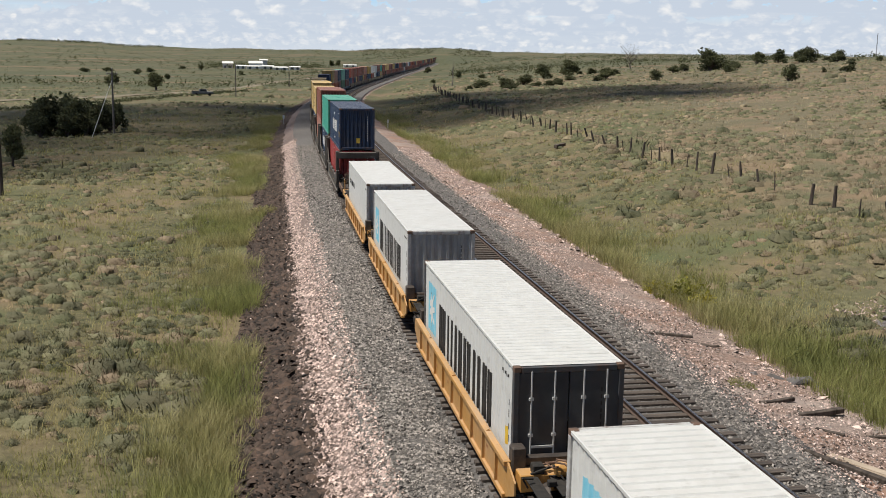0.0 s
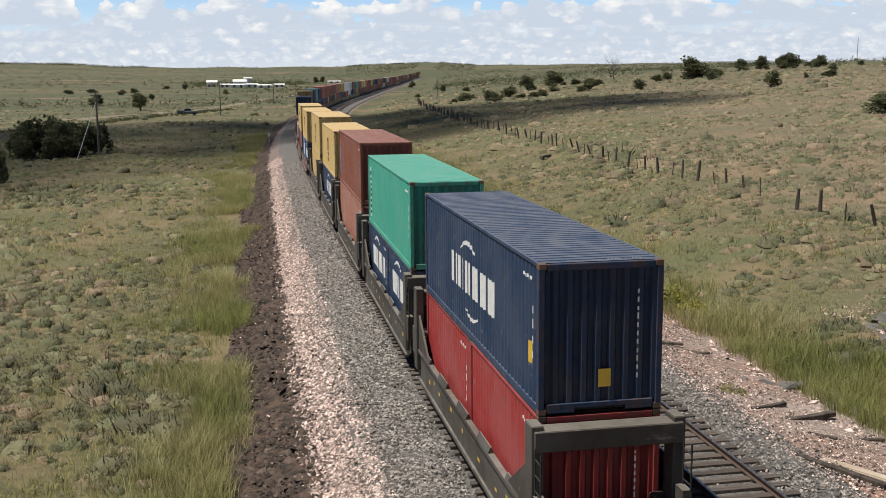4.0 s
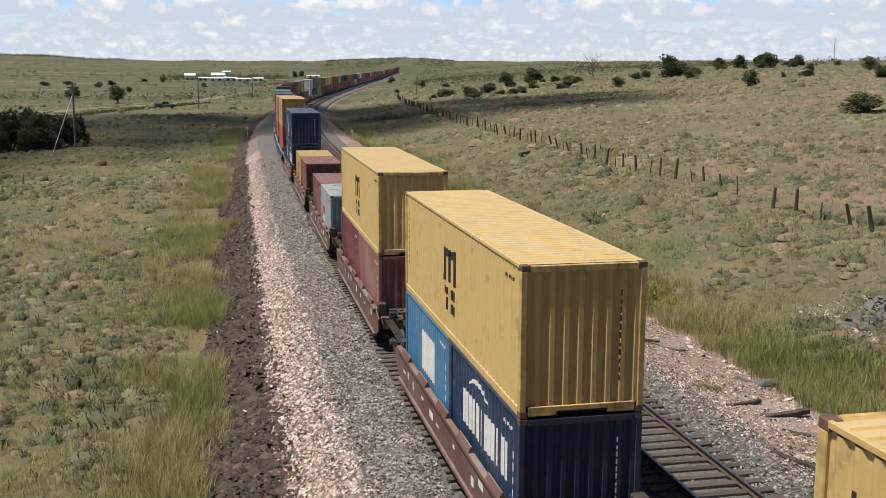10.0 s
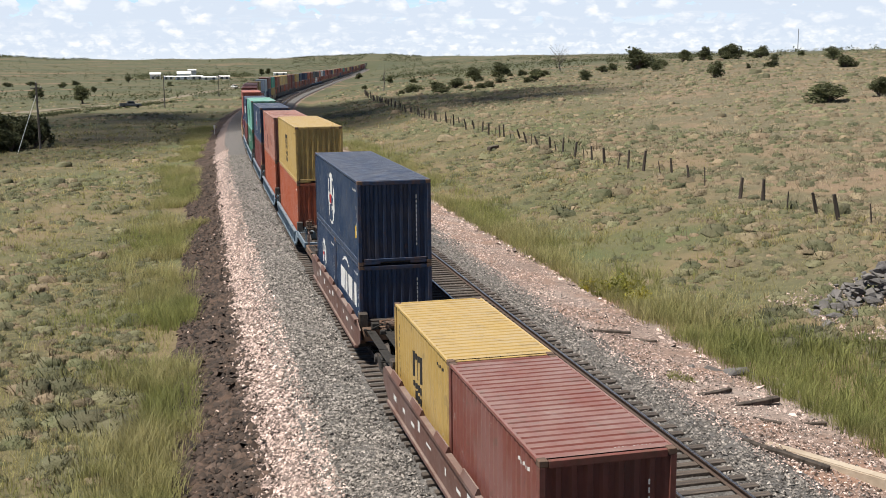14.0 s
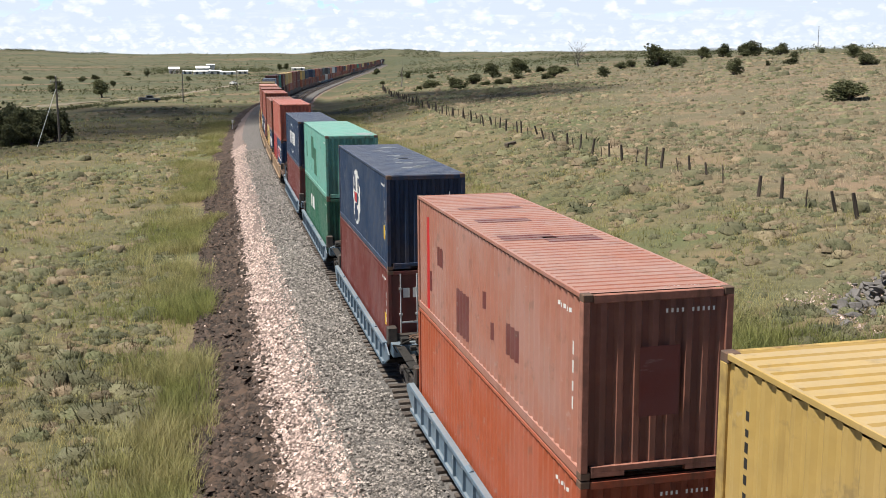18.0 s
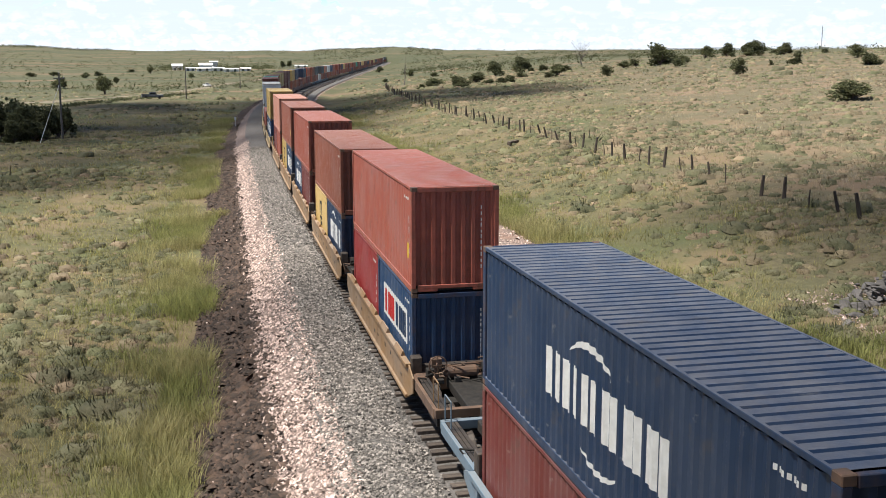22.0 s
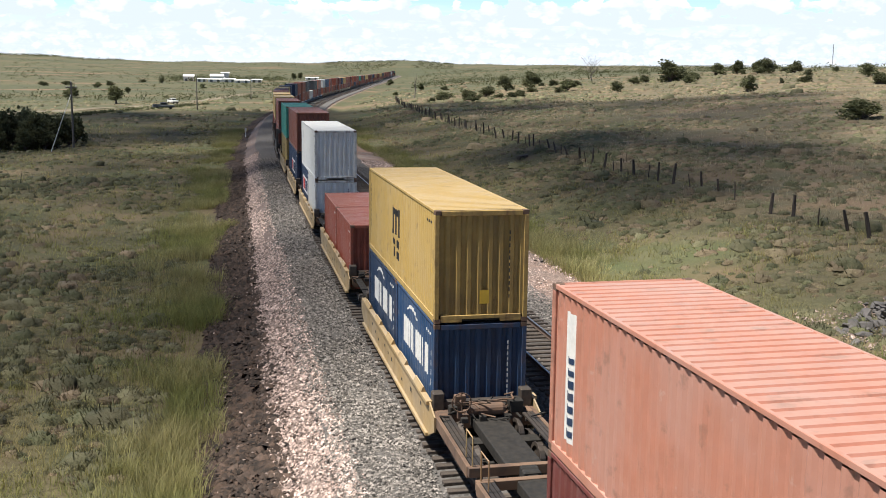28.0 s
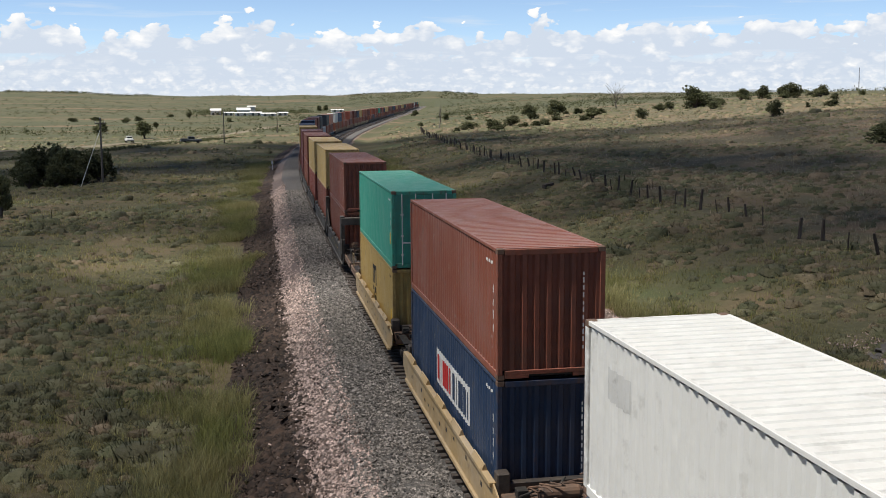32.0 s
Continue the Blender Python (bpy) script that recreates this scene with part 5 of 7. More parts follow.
def dress(ob, i, tier, k, c, L, h, far):
    """Painted marks: emblems as plain shapes, serial marks as bars."""
    if far:
        return
    ink = M_INK if c in DARK_ON else M_WHITE

    def put(name, quads, m, side="l", label=""):
        o = decal(ob, name, quads, m, side, label, L, h)
        if len(quads) > 1:
            o["kind"] = "stuff"

    sd = i * 7 + k
    long = L > 10
    # serial marks
    small = [(0.6 + q * 0.09, 0.65 + q * 0.09, h - 0.40, h - 0.33) for q in range(7)]
    put("serial_marking", small + (column(L - 0.6, h * 0.3, h * 0.85, 9, 0.10, sd) if c in ("yellow", "mustard") else column(0.42, h * 0.35, h * 0.75, 4, 0.06, sd)), ink, "l", "row of small serial marks")
    if i != 15:
        put("end_marking", column(0.72, h * 0.22, h * 0.84, 11, 0.032, sd + 1), ink, "n", "column of serial marks")
    else:
        put("end_marking", [(0.1 + q * 0.085, 0.135 + q * 0.085, h - 0.34, h - 0.275) for q in range(10) if q != 4], ink, "n", "row of serial marks")
    put("roof_marking", [(0.2 + q * 0.07, 0.235 + q * 0.07, 0.28, 0.35) for q in range(10) if q != 4], ink if c not in ("white", "greywhite") else PAINT["greywhite"], "t", "serial marks on the roof")
    if long and tier == "up" and i % 2 == 0 and c != "white":
        put("hazard_decal", [(-0.05, 0.2, 0.5, 0.85)], M_YELINK, "n", "yellow warning decal")
    if long and i % 3 == 1:
        put("size_decal", [(0.55, 0.75, h * 0.3, h * 0.45)], M_YELINK, "l", "yellow size decal")
    if i in (0, 1, 2, -1) and c == "white":
        put("emblem_panel", [(10.0, 11.35, 0.75, 2.25)], M_CYAN, "l", "pale blue emblem panel")
        lift(decal(ob, "emblem_star", [tuple((10.68 + (0.58 if k % 2 == 0 else 0.24) * math.cos(k * math.pi / 7 + 0.4), 1.5 + (0.64 if k % 2 == 0 else 0.26) * math.sin(k * math.pi / 7 + 0.4)) for k in range(14))], M_WHITE, "l", "white star shape", L, h))
        put("lettering", glyphs(2.2, 9.6, 0.62, 1.95, 6, 5), M_INK, "l", "large black block lettering shapes")
    elif i == 3:
        put("lettering", glyphs(7.9, 11.3, 1.68, 1.98, 9, 6), M_INK, "l", "small black block lettering shapes")
    elif c in ("yellow", "mustard"):
        u = 6.2 if long else 3.3
        s_ = 0.82 if long else 0.66
        mid = 1.44
        bars = ((-0.72, -0.42, -0.12, 0.92), (-0.16, 0.12, -0.10, 0.84), (0.36, 0.66, -0.14, 0.86), (-0.42, 0.36, 0.62, 0.86), (-0.80, -0.72, 0.70, 0.94), (0.66, 0.76, -0.14, 0.02),
                (-0.60, -0.08, -0.56, -0.26), (-0.60, -0.08, -0.98, -0.68), (0.10, 0.62, -0.52, -0.30), (0.10, 0.40, -0.98, -0.60))
        put("emblem", [(u + a * s_ * 1.12, u + b * s_ * 1.12, mid + e * s_, mid + f * s_) for a, b, e, f in bars], M_INK, "l", "black block emblem")
        if tier == "up" and long:
            put("size_decal", [(0.42, 0.56, h * 0.42, h * 0.52)], M_YELINK, "l", "small yellow decal")
    elif i in (13, 16) and c == "navy" and (tier == "up" or k == 1):
        cu = 7.0 if long else 3.6
        put("emblem", disc(cu, 1.4, 1.0 if long else 0.62), M_WHITE, "l", "white round emblem")
        lift(decal(ob, "emblem_patch", blobs(cu, 1.4, 1.0 if long else 0.62, 3 + k), PAINT["navy"], "l", "dark blue patches on the emblem", L, h))
        decal_stroke = decal(ob, "emblem_stroke", [(cu - 0.1 + q * 0.26, cu + 0.07 + q * 0.26, 1.2, 1.55) for q in range(3)] if long else [(cu - 0.1, cu + 0.4, 1.3, 1.42)], M_REDINK, "l", "red bars on the emblem", L, h)
        decal_stroke.location.x, decal_stroke["kind"] = -0.014, "stuff"
        if i == 16 and tier == "up":
            rp = random.Random(8)
            q = []
            for _ in range(26):
                y0, x0 = 2.0 + 0.29 * rp.randrange(0, 30), rp.uniform(-0.2, 0.8)
                q.append((x0 - 0.2, x0 + rp.uniform(0.1, 0.4), y0, y0 + rp.uniform(0.06, 0.15)))
            put("roof_patch", q, PAINT["rustgrey"], "t", "pale worn patches on the roof")
    elif c in ("navy", "blue") and not (i == 9 and k == 1):
        if i in (26, 27, 19, 26):
            u0, u1 = (3.0, 7.6) if long else (0.9, 5.0)
            put("emblem_panel", [(u0, u1, 0.95, 1.95)], M_WHITE, "l", "white emblem panel")
            g1 = glyphs(u0 + 0.15, u0 + (u1 - u0) * 0.5, 1.08, 1.8, 3, 8)
            g2 = glyphs(u0 + (u1 - u0) * 0.53, u1 - 0.1, 1.08, 1.8, 3, 9)
            lift(decal(ob, "lettering", g1, PAINT["navy"], "l", "dark blue lettering shapes", L, h))
            lift(decal(ob, "lettering", g2, M_REDINK, "l", "red lettering shapes", L, h))
        else:
            u0, u1, cu = (3.6, 8.4, 5.9) if long else (0.9, 4.9, 2.9)
            put("lettering", glyphs(u0, u1, 1.05, 1.85, 6, 4), M_WHITE, "l", "white block lettering shapes")
            put("swoosh", arc(cu + 0.4, 1.75, 1.0, 0.6, 2.6, 0.2) + (arc(cu, 1.0, 0.9, 3.8, 5.6, 0.16) if long else []), M_WHITE, "l", "white curved stroke")
    elif c == "skyblue":
        put("emblem_panel", [(1.8, 3.6, 0.9, 2.0)], M_WHITE, "l", "white emblem panel")
    elif i == 5 and tier == "up":
        put("name_panel", [(11.1, 11.5, 0.35, 2.45)], M_WHITE, "l", "white upright name panel")
        lift(decal(ob, "name_marking", column(11.3, 0.5, 2.35, 8, 0.26, 3), M_INK, "l", "dark marks on the panel", L, h))
    elif i == 23 and tier == "up":
        put("name_panel", [(11.1, 11.5, 0.4, 2.5)], M_WHITE, "l", "white upright name panel")
        lift(decal(ob, "name_marking", column(11.3, 0.5, 1.9, 7, 0.26, 3), PAINT["navy"], "l", "dark blue marks on the panel", L, h))
    elif i == 6 and tier == "up":
        put("name_panel", [(11.2, 11.55, 0.5, 2.1)], PAINT["skyblue"], "l", "blue upright name panel")
        lift(decal(ob, "name_marking", column(11.37, 0.6, 2.45, 7, 0.24, 3), M_WHITE, "l", "white marks on the panel", L, h))
    elif i == 15 and tier == "up":
        put("repaint_patch", [(9.3, 9.9, 1.5, 1.95), (6.9, 8.0, 0.35, 1.35), (4.9, 5.15, 0.9, 1.25), (3.3, 4.1, 0.9, 1.5), (10.6, 10.9, 0.7, 1.2), (5.5, 5.75, 1.4, 1.75)], PAINT["maroon"], "l", "dark red repainted patches")
        put("roof_patch", [(-0.9, 0.3, 7.2, 7.7), (-0.2, 0.9, 4.6, 5.2), (-1.0, 0.1, 4.9, 5.5), (-0.8, 0.7, 9.2, 9.6)], PAINT["maroon"], "t", "dark repainted roof patches")
        put("stripe", [(10.9, 11.2, 0.2, 2.5)], M_REDINK, "l", "bright red upright stripe")
        put("end_patch", [(-0.3, 0.35, 0.95, 2.05)], PAINT["maroon"], "n", "dark red repainted patch")
    elif i == 17 and tier == "up":
        put("repaint_patch", [(6.4, 7.7, 1.25, 2.4), (5.0, 6.4, 0.55, 1.9), (10.2, 10.7, 1.1, 1.9)], PAINT["darkgreen"], "l", "dark green repainted patches")
        put("roof_patch", [(0.35, 1.1, 0.5, 1.5), (-0.1, 0.9, 1.5, 1.75)], PAINT["rustgrey"], "t", "worn grey-brown roof patch")
    elif i == 17:
        put("lettering", glyphs(6.6, 8.8, 1.2, 1.85, 5, 3), M_WHITE, "l", "white block lettering shapes")
        put("end_lettering", [(-0.4, -0.34, 1.5, 1.75), (-0.28, -0.16, 1.5, 1.75), (0.1, 0.16, 1.5, 1.75), (0.22, 0.36, 1.5, 1.75)], M_WHITE, "n", "white block lettering shapes")
    elif i == 26 and tier == "up":
        put("faded_panel", [(10.2, 11.2, 1.85, 2.35)], PAINT["greywhite"], "l", "grey faded panel")
    elif i in (16, 18) and tier == "low":
        put("end_lettering", [(q * 0.3 - 0.75, q * 0.3 - 0.55, 1.75, 2.05) for q in range(3)], M_WHITE, "n", "white block lettering shapes")
    if c == "rustgrey":
        rp, q = random.Random(4), []
        for _ in range(46):
            y0, x0 = rp.choice((1.1, 1.9, 2.9, 3.7, 5.0)) + rp.gauss(0, 0.16), rp.uniform(-1.1, 0.7)
            q.append((x0, min(x0 + rp.uniform(0.1, 0.65), 1.1), y0, y0 + rp.uniform(0.015, 0.07)))
        put("rust_patch", q, M_RUST, "t", "streaks of orange rust on the roof")
        put("blue_patch", [(-0.55, -0.2, 5.1, 5.4)], PAINT["blue"], "t", "blue paint patch")
        put("emblem", [(3.6, 4.9, 1.3, 1.65)], M_REDINK, "l", "red emblem block")
        put("lettering", glyphs(3.5, 4.9, 0.8, 1.15, 4, 2), M_WHITE, "l", "white block lettering shapes")


def motions():
    times = [32.0 * i / 20 for i in range(21)]
    for ob, q, y, z in MOVERS:
        m = Matrix.Translation((0, y, z))
        walk(ob, [(t, unit_pose(q, t) @ m) for t in times])
    drive = [(0, 85, 765), (6, 66, 680), (12, 47, 592), (16, 35, 540), (19, 25, 502), (23, 9, 430), (25.5, 1, 388), (28, -4, 362), (30, -12, 338), (32, -23, 314)]
    rows = []
    for i, (t, x, y) in enumerate(drive):
        a, b = drive[max(i - 1, 0)], drive[min(i + 1, len(drive) - 1)]
        rows.append((t, pose(x, y, float(land_z(x, y)[0]) + 0.17, 0, 0, 180 + math.degrees(math.atan2(-(b[1] - a[1]), -(b[0] - a[0]))) + 90)))
    walk(TRUCK, rows)
    for (ob, (x, y, t0)), (u, v) in zip(CLOUDS, CLOUD_WIND):
        k = CLOUD_HIGH / SUN.z
        walk(ob, [(t, pose(x + u * (t - t0) + SUN.x * k, y + v * (t - t0) + SUN.y * k, CLOUD_HIGH)) for t in (0, 16, 32)])


make_train()

# ---- loose stone, grass and brush as stuff ----
NPR = np.random.RandomState(11)
OCTA = np.array([(1, 0, 0), (0, 1, 0), (-1, 0, 0), (0, -1, 0), (0, 0, 0.75), (0, 0, -0.75)], float)
OCTA_F = np.array([(0, 1, 4), (1, 2, 4), (2, 3, 4), (3, 0, 4), (1, 0, 5), (2, 1, 5), (3, 2, 5), (0, 3, 5)])


def stones(name, regions, material, label):
    """Crushed stone: squashed, skewed eight-sided lumps. regions: (s0, s1, l0, l1, size, how many)."""
    P, Z = [], []
    for s0, s1, l0, l1, size, n in regions:
        s = NPR.uniform(s0, s1, n)
        u = NPR.uniform(0, 1, n)
        l = l0 + (l1 - l0) * u + NPR.normal(0, 0.12, n)
        x, y = on_line(s, l)
        z = np.where(l > 11, land_z(x, y), np.interp(l, BED_L, BED_Z)) + 0.02
        P.append(np.stack([x, y, z], 1))
        Z.append(size * NPR.uniform(0.5, 1.25, n))
    P, Z = np.vstack(P), np.concatenate(Z)
    n = len(P)
    a, tx, ty = NPR.uniform(0, math.tau, n), NPR.normal(0, 0.35, n), NPR.normal(0, 0.35, n)
    sh = OCTA[None, :5] * NPR.uniform(0.55, 1.25, (n, 5, 1)) * NPR.uniform(0.6, 1.2, (n, 1, 3))
    c, s = np.cos(a)[:, None], np.sin(a)[:, None]
    x, y, z = sh[..., 0] * c - sh[..., 1] * s, sh[..., 0] * s + sh[..., 1] * c, sh[..., 2]
    z = z + x * tx[:, None] + y * ty[:, None]
    V = np.stack([x, y, z], -1) * Z[:, None, None] * 0.55 + P[:, None]
    F = (OCTA_F[None, :4] + (np.arange(n) * 5)[:, None, None]).reshape(-1, 3)
    ob = raw_np(name, V.reshape(-1, 3), F, material)
    return tagged(ob, label, "gravel", kind="stuff")


stones("ballast_stones", [(6, 26, -3.9, -1.55, 0.10, 15000), (26, 55, -3.9, -1.55, 0.115, 17000), (55, 120, -3.9, -1.2, 0.14, 13000), (6, 40, 1.3, 3.1, 0.09, 6000), (6, 55, 5.6, 7.3, 0.095, 14000), (8, 60, 7.4, 11.5, 0.075, 5000), (55, 110, 5.6, 8, 0.12, 4000),
                          (6, 50, 3.0, 6.0, 0.06, 5000)], M_STONE_G, "loose grey crushed stone of the trackbed")
stones("pale_stones", [(6, 28, -5.1, -3.4, 0.12, 11000), (28, 60, -5.1, -3.4, 0.14, 11000), (60, 130, -4.9, -3.5, 0.15, 9000), (8, 60, 7.0, 11.6, 0.075, 24000), (60, 120, 7.6, 10.6, 0.13, 6000), (20, 120, 10.3, 11.5, 0.3, 700), (6, 70, -6.7, -4.9, 0.15, 350), (24, 40, 17.0, 24.0, 0.14, 5200)], M_STONE_P, "pale pinkish loose stone on the shoulder")
stones("dark_clods", [(6, 40, -7.2, -4.7, 0.17, 6500), (6, 60, -7.2, -4.9, 0.32, 2800), (40, 120, -7.2, -4.8, 0.28, 6500), (8, 40, 7.2, 11.5, 0.10, 1500)], M_STONE_D, "dark lumps of soil and cinder")


def scatter(n, r0, r1, a0=-16, a1=42, keep=None, power=1.0):
    """Places spread evenly as the eye sees them: bearing and distance."""
    r = np.exp(NPR.uniform(math.log(r0), math.log(r1), n) * power)
    a = np.radians(NPR.uniform(a0, a1, n))
    x, y = r * np.sin(a), r * np.cos(a)
    s, l = track_coords(x, y)
    k = keep(s, l, r)
    return x[k], y[k], r[k], l[k]


def field(x, y, f, seed):
    """A smooth patchy field between 0 and 1."""
    return np.array([noise.noise((a * f, b * f, seed)) for a, b in zip(x, y)]) * 0.5 + 0.5


def top_z(x, y):
    """The surface that one would step on: the gravel and soil of the bank lie above the bare ground."""
    s, l = track_coords(x, y)
    return land_z(x, y) + np.where((l > -7.0) & (l < 12.3) & ((l < 0) | (l < np.interp(s, [110, 230], [12.3, 8.7]))), 0.35, 0.0)


def tufts(name, x, y, height, spread, blades, material, label, width=0.035, lean=0.45, plain=False):
    """Grass tufts: bent blades that fan out from each place."""
    n = len(x)
    z = top_z(x, y) - 0.04
    B = blades
    ang = NPR.uniform(0, math.tau, (n, B))
    h = height[:, None] * NPR.uniform(0.55, 1.15, (n, B))
    rad = spread[:, None] * np.sqrt(NPR.uniform(0, 1, (n, B)))
    bx, by = x[:, None] + rad * np.cos(ang), y[:, None] + rad * np.sin(ang)
    la = ang + NPR.normal(0, 0.7, (n, B))
    ln = h * lean * NPR.uniform(0.2, 1.2, (n, B))
    w = (width * height)[:, None] * NPR.uniform(0.7, 1.4, (n, B))
    tx, ty = np.cos(la + math.pi / 2) * w, np.sin(la + math.pi / 2) * w
    zz = np.broadcast_to(z[:, None], (n, B))
    v0 = np.stack([bx - tx, by - ty, zz], -1)
    v1 = np.stack([bx + tx, by + ty, zz], -1)
    mx, my = bx + np.cos(la) * ln * 0.35, by + np.sin(la) * ln * 0.35
    v2 = np.stack([mx + tx * 0.7, my + ty * 0.7, zz + h * 0.6], -1)
    v3 = np.stack([mx - tx * 0.7, my - ty * 0.7, zz + h * 0.6], -1)
    v4 = np.stack([bx + np.cos(la) * ln, by + np.sin(la) * ln, zz + h], -1)
    if plain:
        V = np.stack([v0, v1, v4], 2).reshape(-1, 3)
        return tagged(raw_np(name, V, np.arange(len(V)).reshape(-1, 3), material), label, "grass", kind="stuff")
    V = np.stack([v0, v1, v2, v3, v4], 2).reshape(-1, 3)
    k = np.arange(n * B) * 5
    F = np.concatenate([np.stack([k, k + 1, k + 2], 1), np.stack([k, k + 2, k + 3], 1), np.stack([k + 3, k + 2, k + 4], 1)])
    ob = raw_np(name, V, F, material)
    return tagged(ob, label, "grass", kind="stuff")


def clumps(name, x, y, size, leaves, material, label, flat=0.7, leaf=0.22):
    """Low rounded brush: many small leaf sprays round each place."""
    n = len(x)
    z = top_z(x, y)
    d = NPR.normal(size=(n, leaves, 3))
    d /= np.linalg.norm(d, axis=2)[:, :, None]
    d[..., 2] = np.abs(d[..., 2])
    r = size[:, None] * NPR.uniform(0.45, 1.0, (n, leaves)) ** 0.6
    lob = 1 + 0.28 * np.sin(np.arctan2(d[..., 1], d[..., 0]) * 3 + NPR.uniform(0, 6, (n, 1)))
    c = d * (r * lob)[..., None] * np.array([1, 1, flat])
    c[..., 0] += x[:, None]
    c[..., 1] += y[:, None]
    c[..., 2] += z[:, None] - 0.03
    s = size[:, None, None, None] * leaf * NPR.uniform(0.6, 1.3, (n, leaves, 1, 1))
    tri = NPR.normal(size=(n, leaves, 3, 3))
    tri /= np.linalg.norm(tri, axis=3)[..., None]
    V = (c[:, :, None] + tri * s).reshape(-1, 3)
    F = np.arange(len(V)).reshape(-1, 3)
    ob = raw_np(name, V, F, material)
    return tagged(ob, label, "brush", kind="stuff")


def bunches(name, x, y, size, sides, blades, material, label):
    """Bunch grass: low uneven domes, with short fine blades standing out of those near by."""
    n = len(x)
    if not n:
        return None
    z = top_z(x, y) - 0.04
    c = np.stack([x, y, z], -1)[:, None]
    turn = NPR.uniform(0, math.tau, (n, 1)) + np.arange(sides) * math.tau / sides + NPR.normal(0, 0.18, (n, sides))
    rings = []
    for wide, high in ((1.0, 0.0), (0.74, 0.46)):
        rr = size[:, None] * wide * NPR.uniform(0.72, 1.25, (n, sides))
        rings.append(np.stack([np.cos(turn) * rr, np.sin(turn) * rr, np.broadcast_to(size[:, None] * high, rr.shape) * NPR.uniform(0.75, 1.25, rr.shape)], -1))
    top = np.stack([NPR.normal(0, 0.12, n) * size, NPR.normal(0, 0.12, n) * size, 0.58 * size * NPR.uniform(0.7, 1.2, n)], -1)[:, None]
    V = np.concatenate([rings[0], rings[1], top], 1) + c
    k, q = np.arange(sides), (np.arange(sides) + 1) % sides
    F = np.concatenate([np.stack([k, q, q + sides], 1), np.stack([k, q + sides, k + sides], 1), np.stack([k + sides, q + sides, np.full(sides, 2 * sides)], 1)])
    V2, F2 = V.reshape(-1, 3), (F[None] + (np.arange(n) * (2 * sides + 1))[:, None, None]).reshape(-1, 3)
    if blades:
        d = NPR.normal(size=(n, blades, 3))
        d[..., 2] = np.abs(d[..., 2]) + 0.1
        d /= np.linalg.norm(d, axis=2)[:, :, None]
        base = c + d * (size[:, None] * NPR.uniform(0.7, 0.95, (n, blades)))[..., None] * np.array([1, 1, 0.62])
        way = d * 0.8 + NPR.normal(0, 0.4, (n, blades, 3)) + np.array([0, 0, 0.5])
        tip = base + way * (size[:, None] * NPR.uniform(0.2, 0.5, (n, blades)))[..., None]
        side = np.cross(way, NPR.normal(size=(n, blades, 3)))
        side *= (size[:, None] * 0.04 / np.linalg.norm(side, axis=2))[..., None]
        B = np.stack([base - side, base + side, tip], 2).reshape(-1, 3)
        F2 = np.concatenate([F2, np.arange(len(B)).reshape(-1, 3) + len(V2)])
        V2 = np.concatenate([V2, B])
    return tagged(raw_np(name, V2, F2, material), label, "brush", kind="stuff")


def off_bank(s, l, r):
    return (l < -7.7) | (l > np.interp(s, [110, 200], [10.7, 9.0]))


